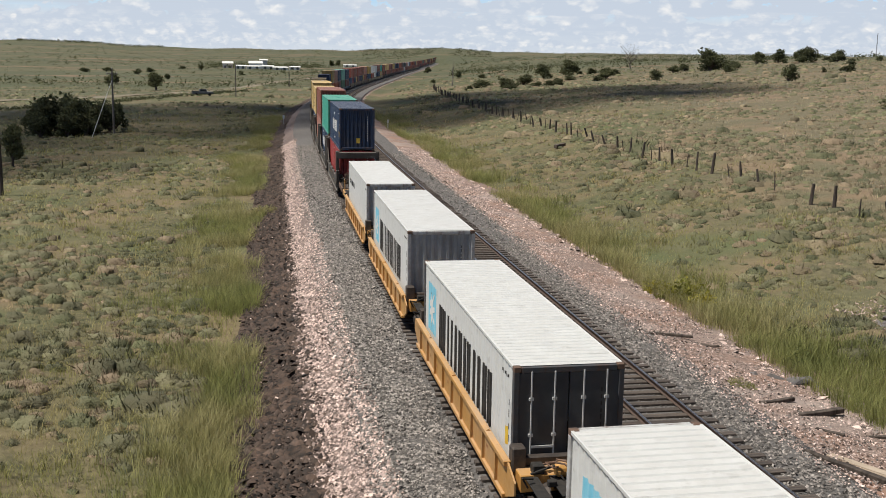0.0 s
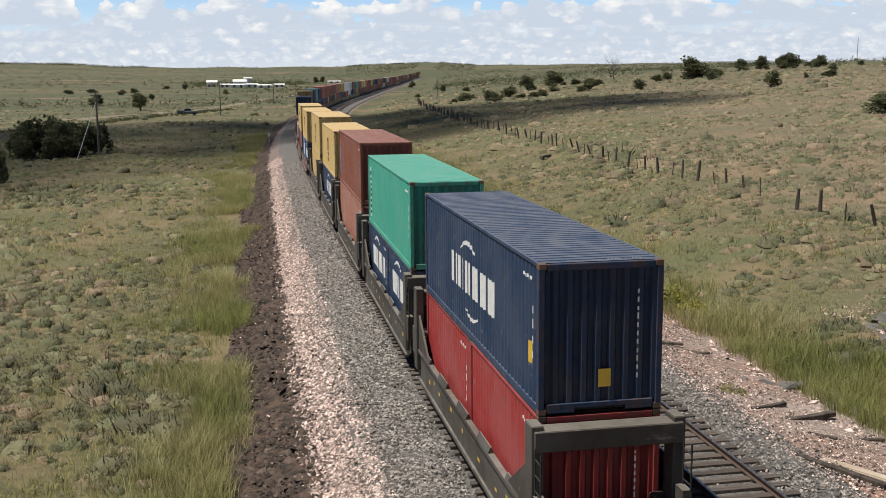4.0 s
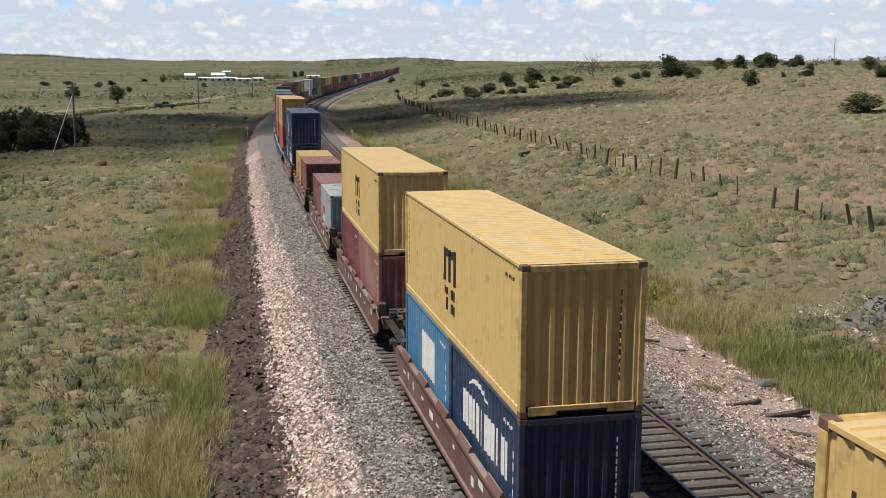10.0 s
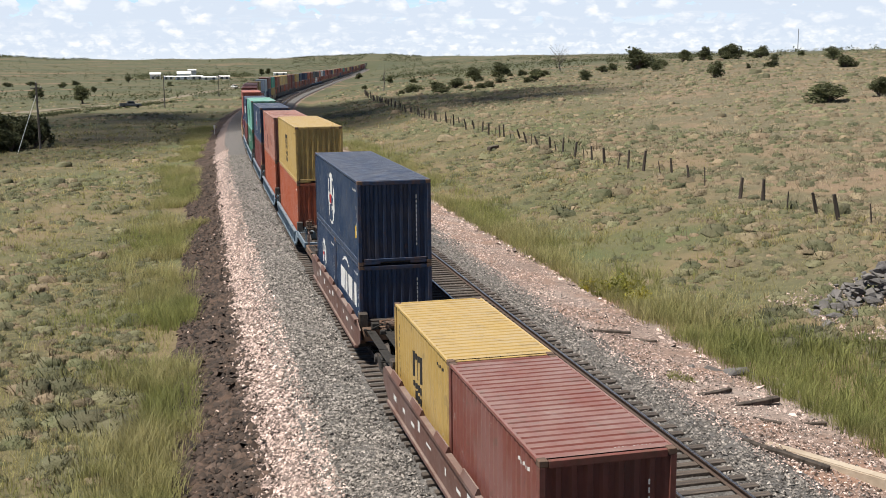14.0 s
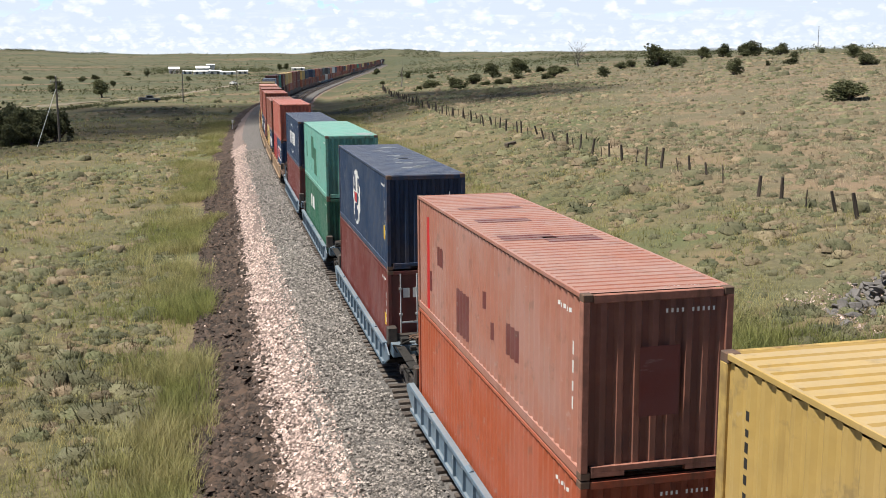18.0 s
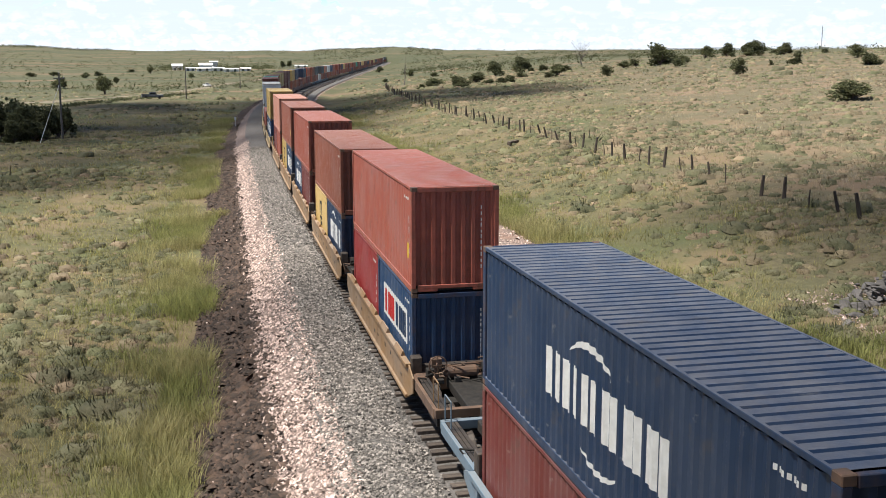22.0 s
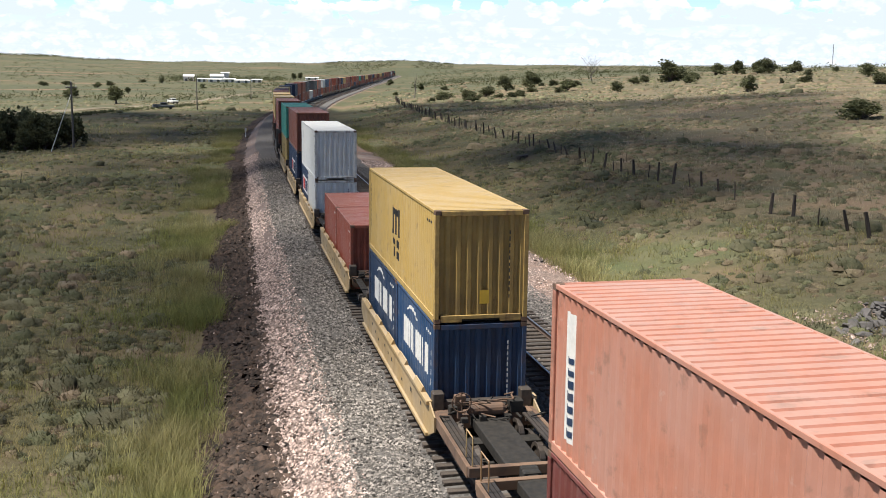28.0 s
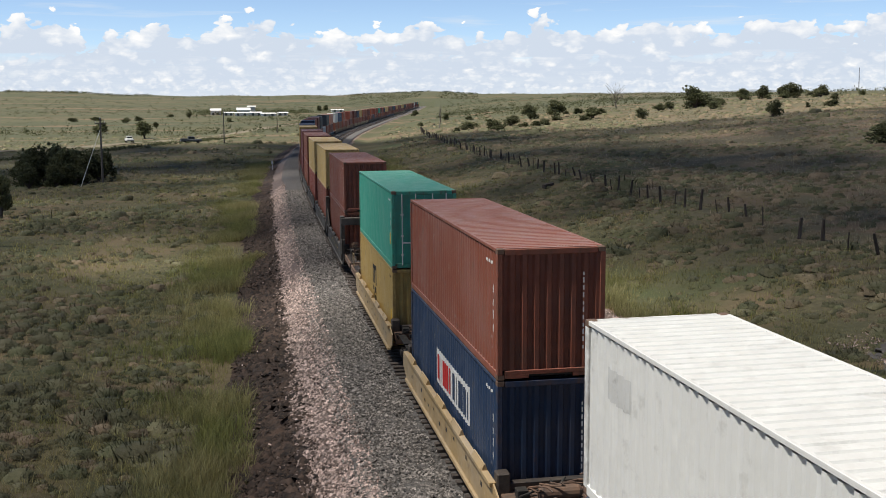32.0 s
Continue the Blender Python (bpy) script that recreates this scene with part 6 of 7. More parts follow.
def grow():
    # field grass, dry and green by patches
    x, y, r, l = scatter(42000, 15, 230, keep=off_bank)
    g = field(x, y, 0.045, 2)
    dry = g < np.where(l < 0, 0.24 + 0.14 * np.clip((-l - 9) / 9, 0, 1), 0.34 + 0.45 * np.clip((l - 22) / 14, 0, 1))
    big = 0.34 + 0.0045 * r
    pt = field(x, y, 0.19, 12)
    h = np.where(l < 0, 0.24, 0.22) * NPR.uniform(0.5, 1.35, len(x)) * (0.75 + r * 0.005) * np.clip(0.35 + 1.3 * pt, 0.4, 1.5)
    rise = dry & (l > 25)
    gr = ~dry
    dry = dry & ~rise
    for q, tall, fill, ma, name, label in ((rise, 1.0, 0.5, M_PALEBLADE, "straw_grass", "tufts of pale straw grass on the rise"), (dry, 1.0, 0.55, M_BLADE, "dry_grass", "tufts of dry yellow-green grass"), (gr, 1.15, 0.6, M_BLADE2, "green_grass", "patches of greener field grass")):
        for far in (False, True):
            f = q & ((r > 55) == far)
            tufts(name, x[f], y[f], h[f] * tall, big[f] * fill, 9, ma, label, width=0.045 if far else 0.024, lean=1.0, plain=far)
    # lush weeds on the foot of the bank, thick in places, thin in others
    n = 17000
    sv = 10 + 190 * NPR.uniform(0, 1, n) ** 1.5
    west = NPR.uniform(0, 1, n) < 0.6
    l = np.where(west, -6.7 - np.abs(NPR.normal(0, 2.6, n)), 10.9 + np.abs(NPR.normal(0, 2.2, n)) * np.interp(sv, [60, 200], [1.0, 1.6]) - np.interp(sv, [110, 200], [0, 1.6]))
    x, y = on_line(sv, l)
    k = field(x, y, 0.17, 7) + NPR.uniform(-0.06, 0.06, n) > np.where(west, 0.43 + 0.022 * np.abs(l + 8.0) + 0.1 * (l > -7.2), 0.40 + 0.035 * np.abs(l - 11.8))
    x, y, sv, l = x[k], y[k], sv[k], l[k]
    tufts("tall_weeds", x, y, NPR.uniform(0.35, 0.85, len(x)) * np.interp(l, [-14, -9, 0, 14, 18], [0.5, 1, 1, 1, 0.6]) * (0.6 + 0.9 * field(x, y, 0.3, 17)), 0.24 + 0.002 * sv, 16, M_GREENBLADE, "tall lush green weeds along the bank", width=0.014, lean=0.8)
    # bunch grass and sage on the fields
    x, y, r, l = scatter(60000, 15, 420, keep=lambda s, l, r: ((l < -8.5) | (l > 14.0)) & (NPR.uniform(0, 1, len(r)) < (r / 60) ** 1.5))
    k = (field(x, y, 0.06, 4) + NPR.uniform(-0.22, 0.22, len(x))) > np.where(l > 14, np.interp(l, [14, 26], [0.56, 0.42]), 0.52)
    x, y, r, l = x[k], y[k], r[k], l[k]
    a = NPR.uniform(0, 1, len(x)) < np.where(l > 14, np.interp(l, [14, 26], [0.8, 0.5]), 0.78)
    size = NPR.lognormal(-1.42, 0.45, len(x)) * (0.85 + r * 0.0026)
    for r0, r1, sides, blades in ((0, 45, 8, 60), (45, 110, 7, 26), (110, 999, 6, 6)):
        f = (r >= r0) & (r < r1)
        bunches("sage_brush", x[a & f], y[a & f], size[a & f], sides, blades, M_SAGE, "low grey-green sage and bunch grass")
        bunches("straw_brush", x[~a & f], y[~a & f], size[~a & f] * 0.92, sides, blades, M_STRAW, "dry straw-coloured bunch grass")
    # specks of brush and woods far off
    x, y, r, l = scatter(9500, 420, 3600, -18, 44, keep=lambda s, l, r: np.abs(l - 2.6) > 30)
    az = np.degrees(np.arctan2(x, y))
    k = field(x, y, 0.004, 9) + 0.2 * np.exp(-((az - 10) / 3.5) ** 2) * (r > 1200) + 0.10 * (az > 14) * (r < 1000) - 0.12 * (az > 14) * (r > 1500) + NPR.uniform(-0.15, 0.15, len(x)) > 0.53
    x, y, r = x[k], y[k], r[k]
    clumps("distant_junipers", x, y, NPR.uniform(1.3, 3.0, len(x)) * (0.8 + r / 5500), 20, M_JUNIPER, "scattered dark junipers on far slopes", flat=0.95)
    x, y, r, l = scatter(2400, 1500, 3100, 7.2, 14.0, keep=lambda s, l, r: np.abs(l - 2.6) > 14)
    k = field(x, y, 0.012, 19) + NPR.uniform(-0.15, 0.15, len(x)) > 0.5
    x, y, r = x[k], y[k], r[k]
    clumps("distant_woods", x, y, NPR.uniform(1.4, 3.0, len(x)) * (0.7 + r / 5000), 22, M_JUNIPER, "dark juniper woods on a far hill", flat=1.0)
    x, y, r, l = scatter(260, 2300, 3000, -10, -3, keep=lambda s, l, r: r > 0)
    clumps("hilltop_woods", x, y, NPR.uniform(3, 6, len(x)), 24, M_JUNIPER, "dark juniper woods on a far hilltop", flat=0.8)
    x, y, r, l = scatter(7000, 190, 1700, -16, 42, keep=lambda s, l, r: np.abs(l - 2.6) > 16)
    k = field(x, y, 0.012, 15) + NPR.uniform(-0.2, 0.2, len(x)) > 0.5
    x, y, r = x[k], y[k], r[k]
    clumps("distant_brush", x, y, NPR.uniform(0.4, 0.9, len(x)) * (0.8 + r / 600), 14, M_SAGE, "grey-green brush scattered over the plain", flat=0.6)
    # the dark grove behind the farm
    n = 130
    x, y = NPR.uniform(-22, 92, n), NPR.uniform(962, 1060, n)
    clumps("farm_grove", x, y, NPR.uniform(2.2, 4.2, n), 40, M_JUNIPER, "dark grove of trees behind the farm", flat=1.2)
    # yellow flowering brush by the bank
    pts = [(19.5, 43.0, 0.9), (20.4, 44.0, 0.8), (20.0, 41.5, 0.7), (18.9, 44.5, 0.6)]
    px, py, ps = (np.array(v) for v in zip(*pts))
    clumps("flowering_brush", px, py, ps, 650, M_YFLOWER, "yellow-flowering rabbitbrush", flat=1.0, leaf=0.11)
    pts = [(2.4, 75.6, 0.8), (2.9, 76.2, 0.6), (1.9, 75.0, 0.5), (15.6, 29.8, 0.3), (15.9, 29.5, 0.25), (19.8, 33.6, 0.4), (20.4, 36.2, 0.5)]
    px, py, ps = (np.array(v) for v in zip(*pts))
    clumps("green_brush", px, py, ps, 500, M_GREENBLADE, "dense green brush at the foot of the bank", flat=0.9, leaf=0.12)
    # a thick stand of tall weeds by the gravel
    a, b = NPR.uniform(0, 1, 16), NPR.normal(0, 1, 16)
    clumps("weed_bushes", 19.8 + 6.5 * a + 0.8 * b, 34.6 - 6.8 * a + 0.9 * b, NPR.uniform(0.35, 0.8, 16), 420, M_WEEDLEAF, "dark leafy weeds beside the gravel", flat=1.0, leaf=0.09)
    n = 150
    a, b = NPR.uniform(0, 1, n), NPR.normal(0, 1, n)
    x, y = 19.6 + 6.5 * a + 0.5 * b, 34.5 - 6.8 * a + 0.9 * b
    tufts("weed_thicket", x, y, NPR.uniform(0.4, 0.9, n), np.full(n, 0.3), 18, M_GREENBLADE, "thick stand of tall green weeds beside the gravel", width=0.02, lean=0.55)
    # dark brush added along the wash in place of its bank's shadow
    n = 420
    a = NPR.uniform(0, 1, n)
    x, y = np.interp(a, [0, 0.4, 0.7, 1], [-52, -24, -10, 6]) + NPR.normal(0, 1.2, n), np.interp(a, [0, 0.4, 0.7, 1], [232, 272, 300, 342]) + NPR.normal(0, 2.0, n)
    clumps("wash_brush", x, y, NPR.uniform(0.5, 1.3, n), 30, M_JUNIPER, "low dark brush standing in for the shaded bank of a wash", flat=0.6)


grow()


# ---- trees ----
def leaf_cloud(lobes, n, size, rs):
    w = np.array([r ** 2 for *_, r in lobes])
    pick = rs.choice(len(lobes), n, p=w / w.sum())
    d = rs.normal(size=(n, 3))
    d /= np.linalg.norm(d, axis=1)[:, None]
    lb = np.array(lobes)[pick]
    c = lb[:, :3] + d * (lb[:, 3] * rs.uniform(0.45, 1.03, n))[:, None] * np.array([1, 1, 0.9])
    t = rs.normal(size=(n, 4, 3))
    u = t[:, 0] / np.linalg.norm(t[:, 0], axis=1)[:, None]
    v = np.cross(u, t[:, 1])
    v /= np.linalg.norm(v, axis=1)[:, None]
    s = (size * rs.uniform(0.5, 1.2, n))[:, None]
    return np.stack([c - u * s - v * s * 0.6, c + u * s - v * s * 0.5, c + u * s * 0.7 + v * s * 0.7, c - u * s * 0.6 + v * s * 0.6], 1).reshape(-1, 3)


def juniper(seed, tall):
    """A unit tree, 1 high and 1 wide: forked trunk and a ragged crown."""
    rs = np.random.RandomState(seed)
    root = tagged(new("juniper_tree"), "dark green juniper with a ragged crown on dry grass", "tree", "junipers")
    bm = bmesh.new()
    base = 0.18 if tall else 0.0
    tube(bm, (0, 0, -0.05), (0.02, 0.01, base + 0.15), 0.045, 0.032, n=7)
    for k in range(5):
        a = k * 1.26 + rs.uniform(-0.3, 0.3)
        tube(bm, (0.02, 0.01, base * 0.6 + 0.03 * k), (math.cos(a) * 0.26, math.sin(a) * 0.26, base + 0.3 + rs.uniform(0, 0.2)), 0.025, 0.008, n=5)
    part("trunk", bm, M_BARK, root, "grey shaggy bark")
    lobes = []
    for k in range(11):
        a, q = rs.uniform(0, math.tau), rs.uniform(0.05, 0.33)
        z = base + 0.12 + rs.uniform(0, 1) * (0.70 - base)
        lobes.append((math.cos(a) * q * (1.2 - 0.7 * z), math.sin(a) * q * (1.2 - 0.7 * z), z, rs.uniform(0.16, 0.25)))
    lobes.append((0, 0, base + (1 - base) * 0.45, 0.3))
    V = leaf_cloud(lobes, 1900, 0.038, rs)
    me = bpy.data.meshes.new("crown")
    me.from_pydata([tuple(v) for v in V], [], [tuple(range(i, i + 4)) for i in range(0, len(V), 4)])
    hang("crown", me, M_JUNIPER, root, "dense dark foliage")
    return root


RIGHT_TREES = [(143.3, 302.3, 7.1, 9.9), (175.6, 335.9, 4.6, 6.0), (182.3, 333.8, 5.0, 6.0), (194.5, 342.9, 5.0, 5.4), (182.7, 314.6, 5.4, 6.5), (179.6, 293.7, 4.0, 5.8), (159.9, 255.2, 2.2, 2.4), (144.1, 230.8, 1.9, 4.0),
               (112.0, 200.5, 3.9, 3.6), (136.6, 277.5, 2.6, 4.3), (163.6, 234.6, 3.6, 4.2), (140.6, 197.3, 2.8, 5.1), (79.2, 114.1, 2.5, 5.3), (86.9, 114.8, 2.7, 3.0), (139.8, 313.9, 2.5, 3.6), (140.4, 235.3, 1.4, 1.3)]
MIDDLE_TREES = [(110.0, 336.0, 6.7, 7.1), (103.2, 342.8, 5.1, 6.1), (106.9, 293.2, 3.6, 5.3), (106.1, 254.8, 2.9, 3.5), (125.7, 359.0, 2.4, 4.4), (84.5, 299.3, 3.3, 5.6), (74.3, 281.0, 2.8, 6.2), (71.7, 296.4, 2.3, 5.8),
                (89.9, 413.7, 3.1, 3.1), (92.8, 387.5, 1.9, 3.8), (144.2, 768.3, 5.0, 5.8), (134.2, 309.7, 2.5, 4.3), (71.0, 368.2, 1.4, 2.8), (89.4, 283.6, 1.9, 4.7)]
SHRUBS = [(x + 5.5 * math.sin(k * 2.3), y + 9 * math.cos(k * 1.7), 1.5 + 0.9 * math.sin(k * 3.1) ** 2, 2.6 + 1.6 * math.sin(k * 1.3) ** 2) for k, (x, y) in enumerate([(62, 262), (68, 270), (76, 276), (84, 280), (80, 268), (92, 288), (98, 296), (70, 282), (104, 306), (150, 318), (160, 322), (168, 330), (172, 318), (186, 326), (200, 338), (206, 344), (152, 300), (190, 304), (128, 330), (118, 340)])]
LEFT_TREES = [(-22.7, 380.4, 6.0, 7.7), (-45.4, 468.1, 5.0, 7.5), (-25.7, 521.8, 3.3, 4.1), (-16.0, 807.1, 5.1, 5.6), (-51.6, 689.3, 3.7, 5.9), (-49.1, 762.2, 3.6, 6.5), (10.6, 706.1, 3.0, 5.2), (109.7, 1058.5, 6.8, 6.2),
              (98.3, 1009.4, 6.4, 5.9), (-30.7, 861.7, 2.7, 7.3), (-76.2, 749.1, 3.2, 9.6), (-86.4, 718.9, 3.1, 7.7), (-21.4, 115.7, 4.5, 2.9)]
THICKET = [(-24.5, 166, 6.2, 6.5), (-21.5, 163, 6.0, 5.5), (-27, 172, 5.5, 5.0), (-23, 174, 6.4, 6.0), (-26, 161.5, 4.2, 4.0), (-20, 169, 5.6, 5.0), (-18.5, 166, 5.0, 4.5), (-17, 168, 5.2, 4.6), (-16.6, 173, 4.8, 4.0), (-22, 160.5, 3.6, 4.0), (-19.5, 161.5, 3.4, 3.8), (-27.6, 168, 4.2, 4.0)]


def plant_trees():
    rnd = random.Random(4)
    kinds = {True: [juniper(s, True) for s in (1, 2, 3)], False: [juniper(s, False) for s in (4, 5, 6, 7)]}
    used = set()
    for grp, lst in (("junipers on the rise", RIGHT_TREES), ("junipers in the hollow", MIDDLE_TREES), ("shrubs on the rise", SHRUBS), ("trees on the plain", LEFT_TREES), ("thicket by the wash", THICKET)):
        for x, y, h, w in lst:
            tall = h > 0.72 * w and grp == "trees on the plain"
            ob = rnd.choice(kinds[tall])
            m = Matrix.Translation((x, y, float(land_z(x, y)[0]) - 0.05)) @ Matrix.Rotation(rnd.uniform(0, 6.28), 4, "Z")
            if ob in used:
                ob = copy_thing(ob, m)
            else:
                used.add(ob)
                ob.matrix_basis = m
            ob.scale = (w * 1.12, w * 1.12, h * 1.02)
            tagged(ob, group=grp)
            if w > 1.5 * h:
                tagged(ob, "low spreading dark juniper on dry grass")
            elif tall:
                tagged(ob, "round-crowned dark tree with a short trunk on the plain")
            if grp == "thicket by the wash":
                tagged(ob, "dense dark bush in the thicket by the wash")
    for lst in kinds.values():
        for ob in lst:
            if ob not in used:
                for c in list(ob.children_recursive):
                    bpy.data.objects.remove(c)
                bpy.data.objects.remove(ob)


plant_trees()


def bare_tree(name, x, y, h, spread, seed, label):
    """A dead tree: trunk and crooked bare limbs."""
    rs = random.Random(seed)
    root = tagged(new(name), label, "tree")
    root.location = (x, y, float(land_z(x, y)[0]) - 0.1)
    bm = bmesh.new()
    p, r = Vector((0, 0, 0)), h * 0.035
    forks = []
    for k in range(6):
        q = p + Vector((rs.uniform(-0.06, 0.06) * h, rs.uniform(-0.06, 0.06) * h, h / 6 * (1.0 if spread < 1 else 0.6)))
        tube(bm, p, q, r, r * 0.85, n=6)
        p, r = q, r * 0.85
        forks.append((p.copy(), r))
    part("trunk", bm, M_POLE, root, "bare grey trunk")
    for i, (f, fr) in enumerate(forks[1:]):
        for k in range(4 if spread > 1 else 1):
            bm = bmesh.new()
            a, p, r = rs.uniform(0, 6.28), f.copy(), fr * 0.6
            for j in range(4):
                a += rs.uniform(-0.5, 0.5)
                q = p + Vector((math.cos(a) * spread * 0.13, math.sin(a) * spread * 0.13, h * 0.11))
                tube(bm, p, q, r, r * 0.7, n=5)
                if j:
                    tube(bm, p, p + Vector((math.cos(a + 1) * spread * 0.12, math.sin(a + 1) * spread * 0.12, h * 0.09)), r * 0.6, r * 0.25, n=4)
                p, r = q, r * 0.7
            part("limb", bm, M_POLE, root)


bare_tree("dead_tree", 156.4, 401.6, 9.6, 8.0, 3, "bare grey dead tree with crooked limbs")
bare_tree("dead_tree", 68.7, 325.0, 6.0, 0.6, 5, "leaning dead trunk beside the wash")


# ---- fence, poles ----
def fence():
    rnd = random.Random(9)
    root = tagged(new("range_fence"), "weathered wooden range fence posts, leaning, on dry grass", "fence")
    s, i = 42.0, 0
    while s < 330:
        l = 27 + rnd.uniform(-0.25, 0.25)
        x, y = on_line(s, l)
        z = float(land_z(x, y)[0]) - 0.15
        thin = i % 3 == 2
        h = 1.55 * rnd.uniform(0.85, 1.12) * (0.85 if thin else 1)
        bm = bmesh.new()
        r = 0.045 if thin else rnd.uniform(0.09, 0.125)
        tube(bm, (0, 0, 0), (0.01, 0.02, h * 0.55), r, r * 0.95, n=7)
        tube(bm, (0.01, 0.02, h * 0.55), (-0.01, 0.0, h), r * 0.95, r * 0.75, n=7)
        p = part("post", bm, M_WOOD, root)
        p.matrix_basis = Matrix.Translation((x, y, z)) @ Euler((rnd.gauss(0, 0.07), rnd.gauss(-0.06, 0.12), 0)).to_matrix().to_4x4()
        s += rnd.uniform(2.3, 3.0)
        i += 1
        if abs(s - 62) < 1.6:
            s += 3.0


fence()


def power_pole(x, y, h, guy):
    z = float(land_z(x, y)[0])
    root = tagged(new("power_pole"), "grey weathered wooden power pole on the grass", "pole", "power poles")
    root.location = (x, y, z - 0.2)
    bm = bmesh.new()
    tube(bm, (0, 0, 0), (0, 0, h * 0.5), 0.17, 0.145, n=10)
    tube(bm, (0, 0, h * 0.5), (0.03, 0, h + 0.2), 0.145, 0.11, n=10)
    part("shaft", bm, M_POLE, root)
    part("cross_arm", boxes((-0.75, 0.75, -0.06, 0.06, h - 0.55, h - 0.42), bevel=0.01), M_POLE, root)
    for u in (-0.65, 0.0, 0.65):
        bm = bmesh.new()
        tube(bm, (u, 0, h - 0.42 if u else h + 0.2), (u, 0, h - 0.22 if u else h + 0.38), 0.05, 0.035, n=8)
        part("insulator", bm, PAINT["greywhite"], root)
    if guy:
        bm = bmesh.new()
        tube(bm, (0, 0, h * 0.86), (-2.6, -4.0, 0.15), 0.035, n=6)
        part("guy_wire", bm, M_WHITE, root, "pale guy wire with a guard")


for px, py, ph, pg in ((-15.7, 160.9, 9.4, True), (3.0, 293.2, 8.8, False), (24.0, 410.0, 8.2, False)):
    power_pole(px, py, ph, pg)


def lone_post(x, y, h):
    bm = bmesh.new()
    tube(bm, (0, 0, -0.3), (0.02, 0.01, h * 0.5), 0.15, 0.14, n=10)
    tube(bm, (0.02, 0.01, h * 0.5), (0.0, 0.03, h), 0.14, 0.12, n=10)
    ob = new("wooden_post", to_mesh("wooden_post", bm, M_WOOD))
    ob.location = (x, y, float(land_z(x, y)[0]))
    tagged(ob, "dark weathered upright wooden post in the grass", "post")


lone_post(-17.2, 88.0, 4.6)


# ---- rocks, timbers, concrete ----
def rock(x, y, size, seed, z=None):
    rs = random.Random(seed)
    bm = bmesh.new()
    for k in range(13):
        d = Vector((rs.gauss(0, 1), rs.gauss(0, 1), rs.gauss(0, 1))).normalized() * rs.uniform(0.8, 1.1)
        bm.verts.new((d.x * 1.25, d.y * 0.8, d.z * 0.55))
    got = bmesh.ops.convex_hull(bm, input=bm.verts)
    bmesh.ops.delete(bm, geom=[v for v in got["geom_interior"] if isinstance(v, bmesh.types.BMVert)], context="VERTS")
    bmesh.ops.recalc_face_normals(bm, faces=bm.faces)
    bmesh.ops.scale(bm, verts=bm.verts, vec=(size, size, size))
    me = to_mesh("rock", bm, M_ROCK)
    ob = new("rock", me)
    zz = (float(land_z(x, y)[0]) if z is None else z) + size * 0.25
    ob.matrix_basis = Matrix.Translation((x, y, zz)) @ Euler((rs.uniform(-0.4, 0.4), rs.uniform(-0.4, 0.4), rs.uniform(0, 6))).to_matrix().to_4x4()
    return tagged(ob, "angular dark grey basalt boulder in a pile", "rock", "boulder pile")


def rock_pile():
    rs = random.Random(21)
    for k in range(150):
        u, v = rs.uniform(0, 1), rs.gauss(0, 0.9)
        x, y = 24.6 + u * 6.5 + v * 0.3, 35.6 + u * 2.4 + v
        top = 1.1 * min(1, u * 2.2) * max(0, 1 - abs(v) / 1.8)
        rock(x, y, rs.choice((0.14, 0.18, 0.22, 0.28, 0.36)) * rs.uniform(0.8, 1.2), 30 + k, z=float(land_z(x, y)[0]) - 0.1 + top * rs.uniform(0.3, 1.0))
    for k, (x, y, s) in enumerate(((18.2, 30.6, 0.42), (17.6, 31.1, 0.3), (18.7, 30.2, 0.25), (17.0, 31.4, 0.22), (19.3, 26.2, 0.2))):
        tagged(rock(x, y, s, 90 + k, z=float(np.interp(track_coords(x, y)[1][0], BED_L, BED_Z)) - 0.05), "grey boulder on the gravel margin", group="boulders on the gravel")


rock_pile()


def bed_top(x, y):
    """Height of the gravel beside the track."""
    return float(np.interp(track_coords(x, y)[1][0], BED_L, BED_Z))


def timber(x, y, z, length, yaw, th, label):
    bm = boxes((-length / 2, length / 2, -th * 0.6, th * 0.6, 0, th), bevel=0.02)
    bmesh.ops.subdivide_edges(bm, edges=[e for e in bm.edges if e.calc_length() > length * 0.5], cuts=5)
    for v in bm.verts:
        v.co += Vector((0, 0.05 * noise.noise((v.co.x * 2, x, 0)), 0.03 * noise.noise((v.co.x * 3, y, 4))))
    ob = new("old_timber", to_mesh("old_timber", bm, M_WOOD))
    if y < 50:
        z = bed_top(x, y) - 0.01
    ob.matrix_basis = pose(x, y, z, 0, random.Random(int(x * 10)).uniform(-4, 4), yaw)
    tagged(ob, label, "timber", "discarded timbers")


timber(16.1, 28.2, -0.72, 1.3, 12, 0.12, "rust-brown split timber on the gravel")
timber(16.9, 27.2, -0.78, 1.7, 5, 0.16, "weathered grey broken tie on the gravel")
timber(15.9, 36.0, -0.66, 1.9, -32, 0.10, "dark weathered stick on the gravel")
timber(16.9, 35.0, -0.72, 1.2, -48, 0.08, "dark weathered stick on the gravel")
timber(16.3, 25.6, -0.70, 0.8, -50, 0.09, "dark broken timber end on the gravel")
timber(17.6, 25.4, -0.76, 0.9, -15, 0.09, "dark broken timber end on the gravel")
timber(15.0, 22.7, -0.50, 2.4, -62, 0.14, "dark pole lying by the concrete wall")
timber(34.2, 107.0, float(land_z(34.2, 107.0)[0]), 1.7, 40, 0.35, "pale dead log on the grass")


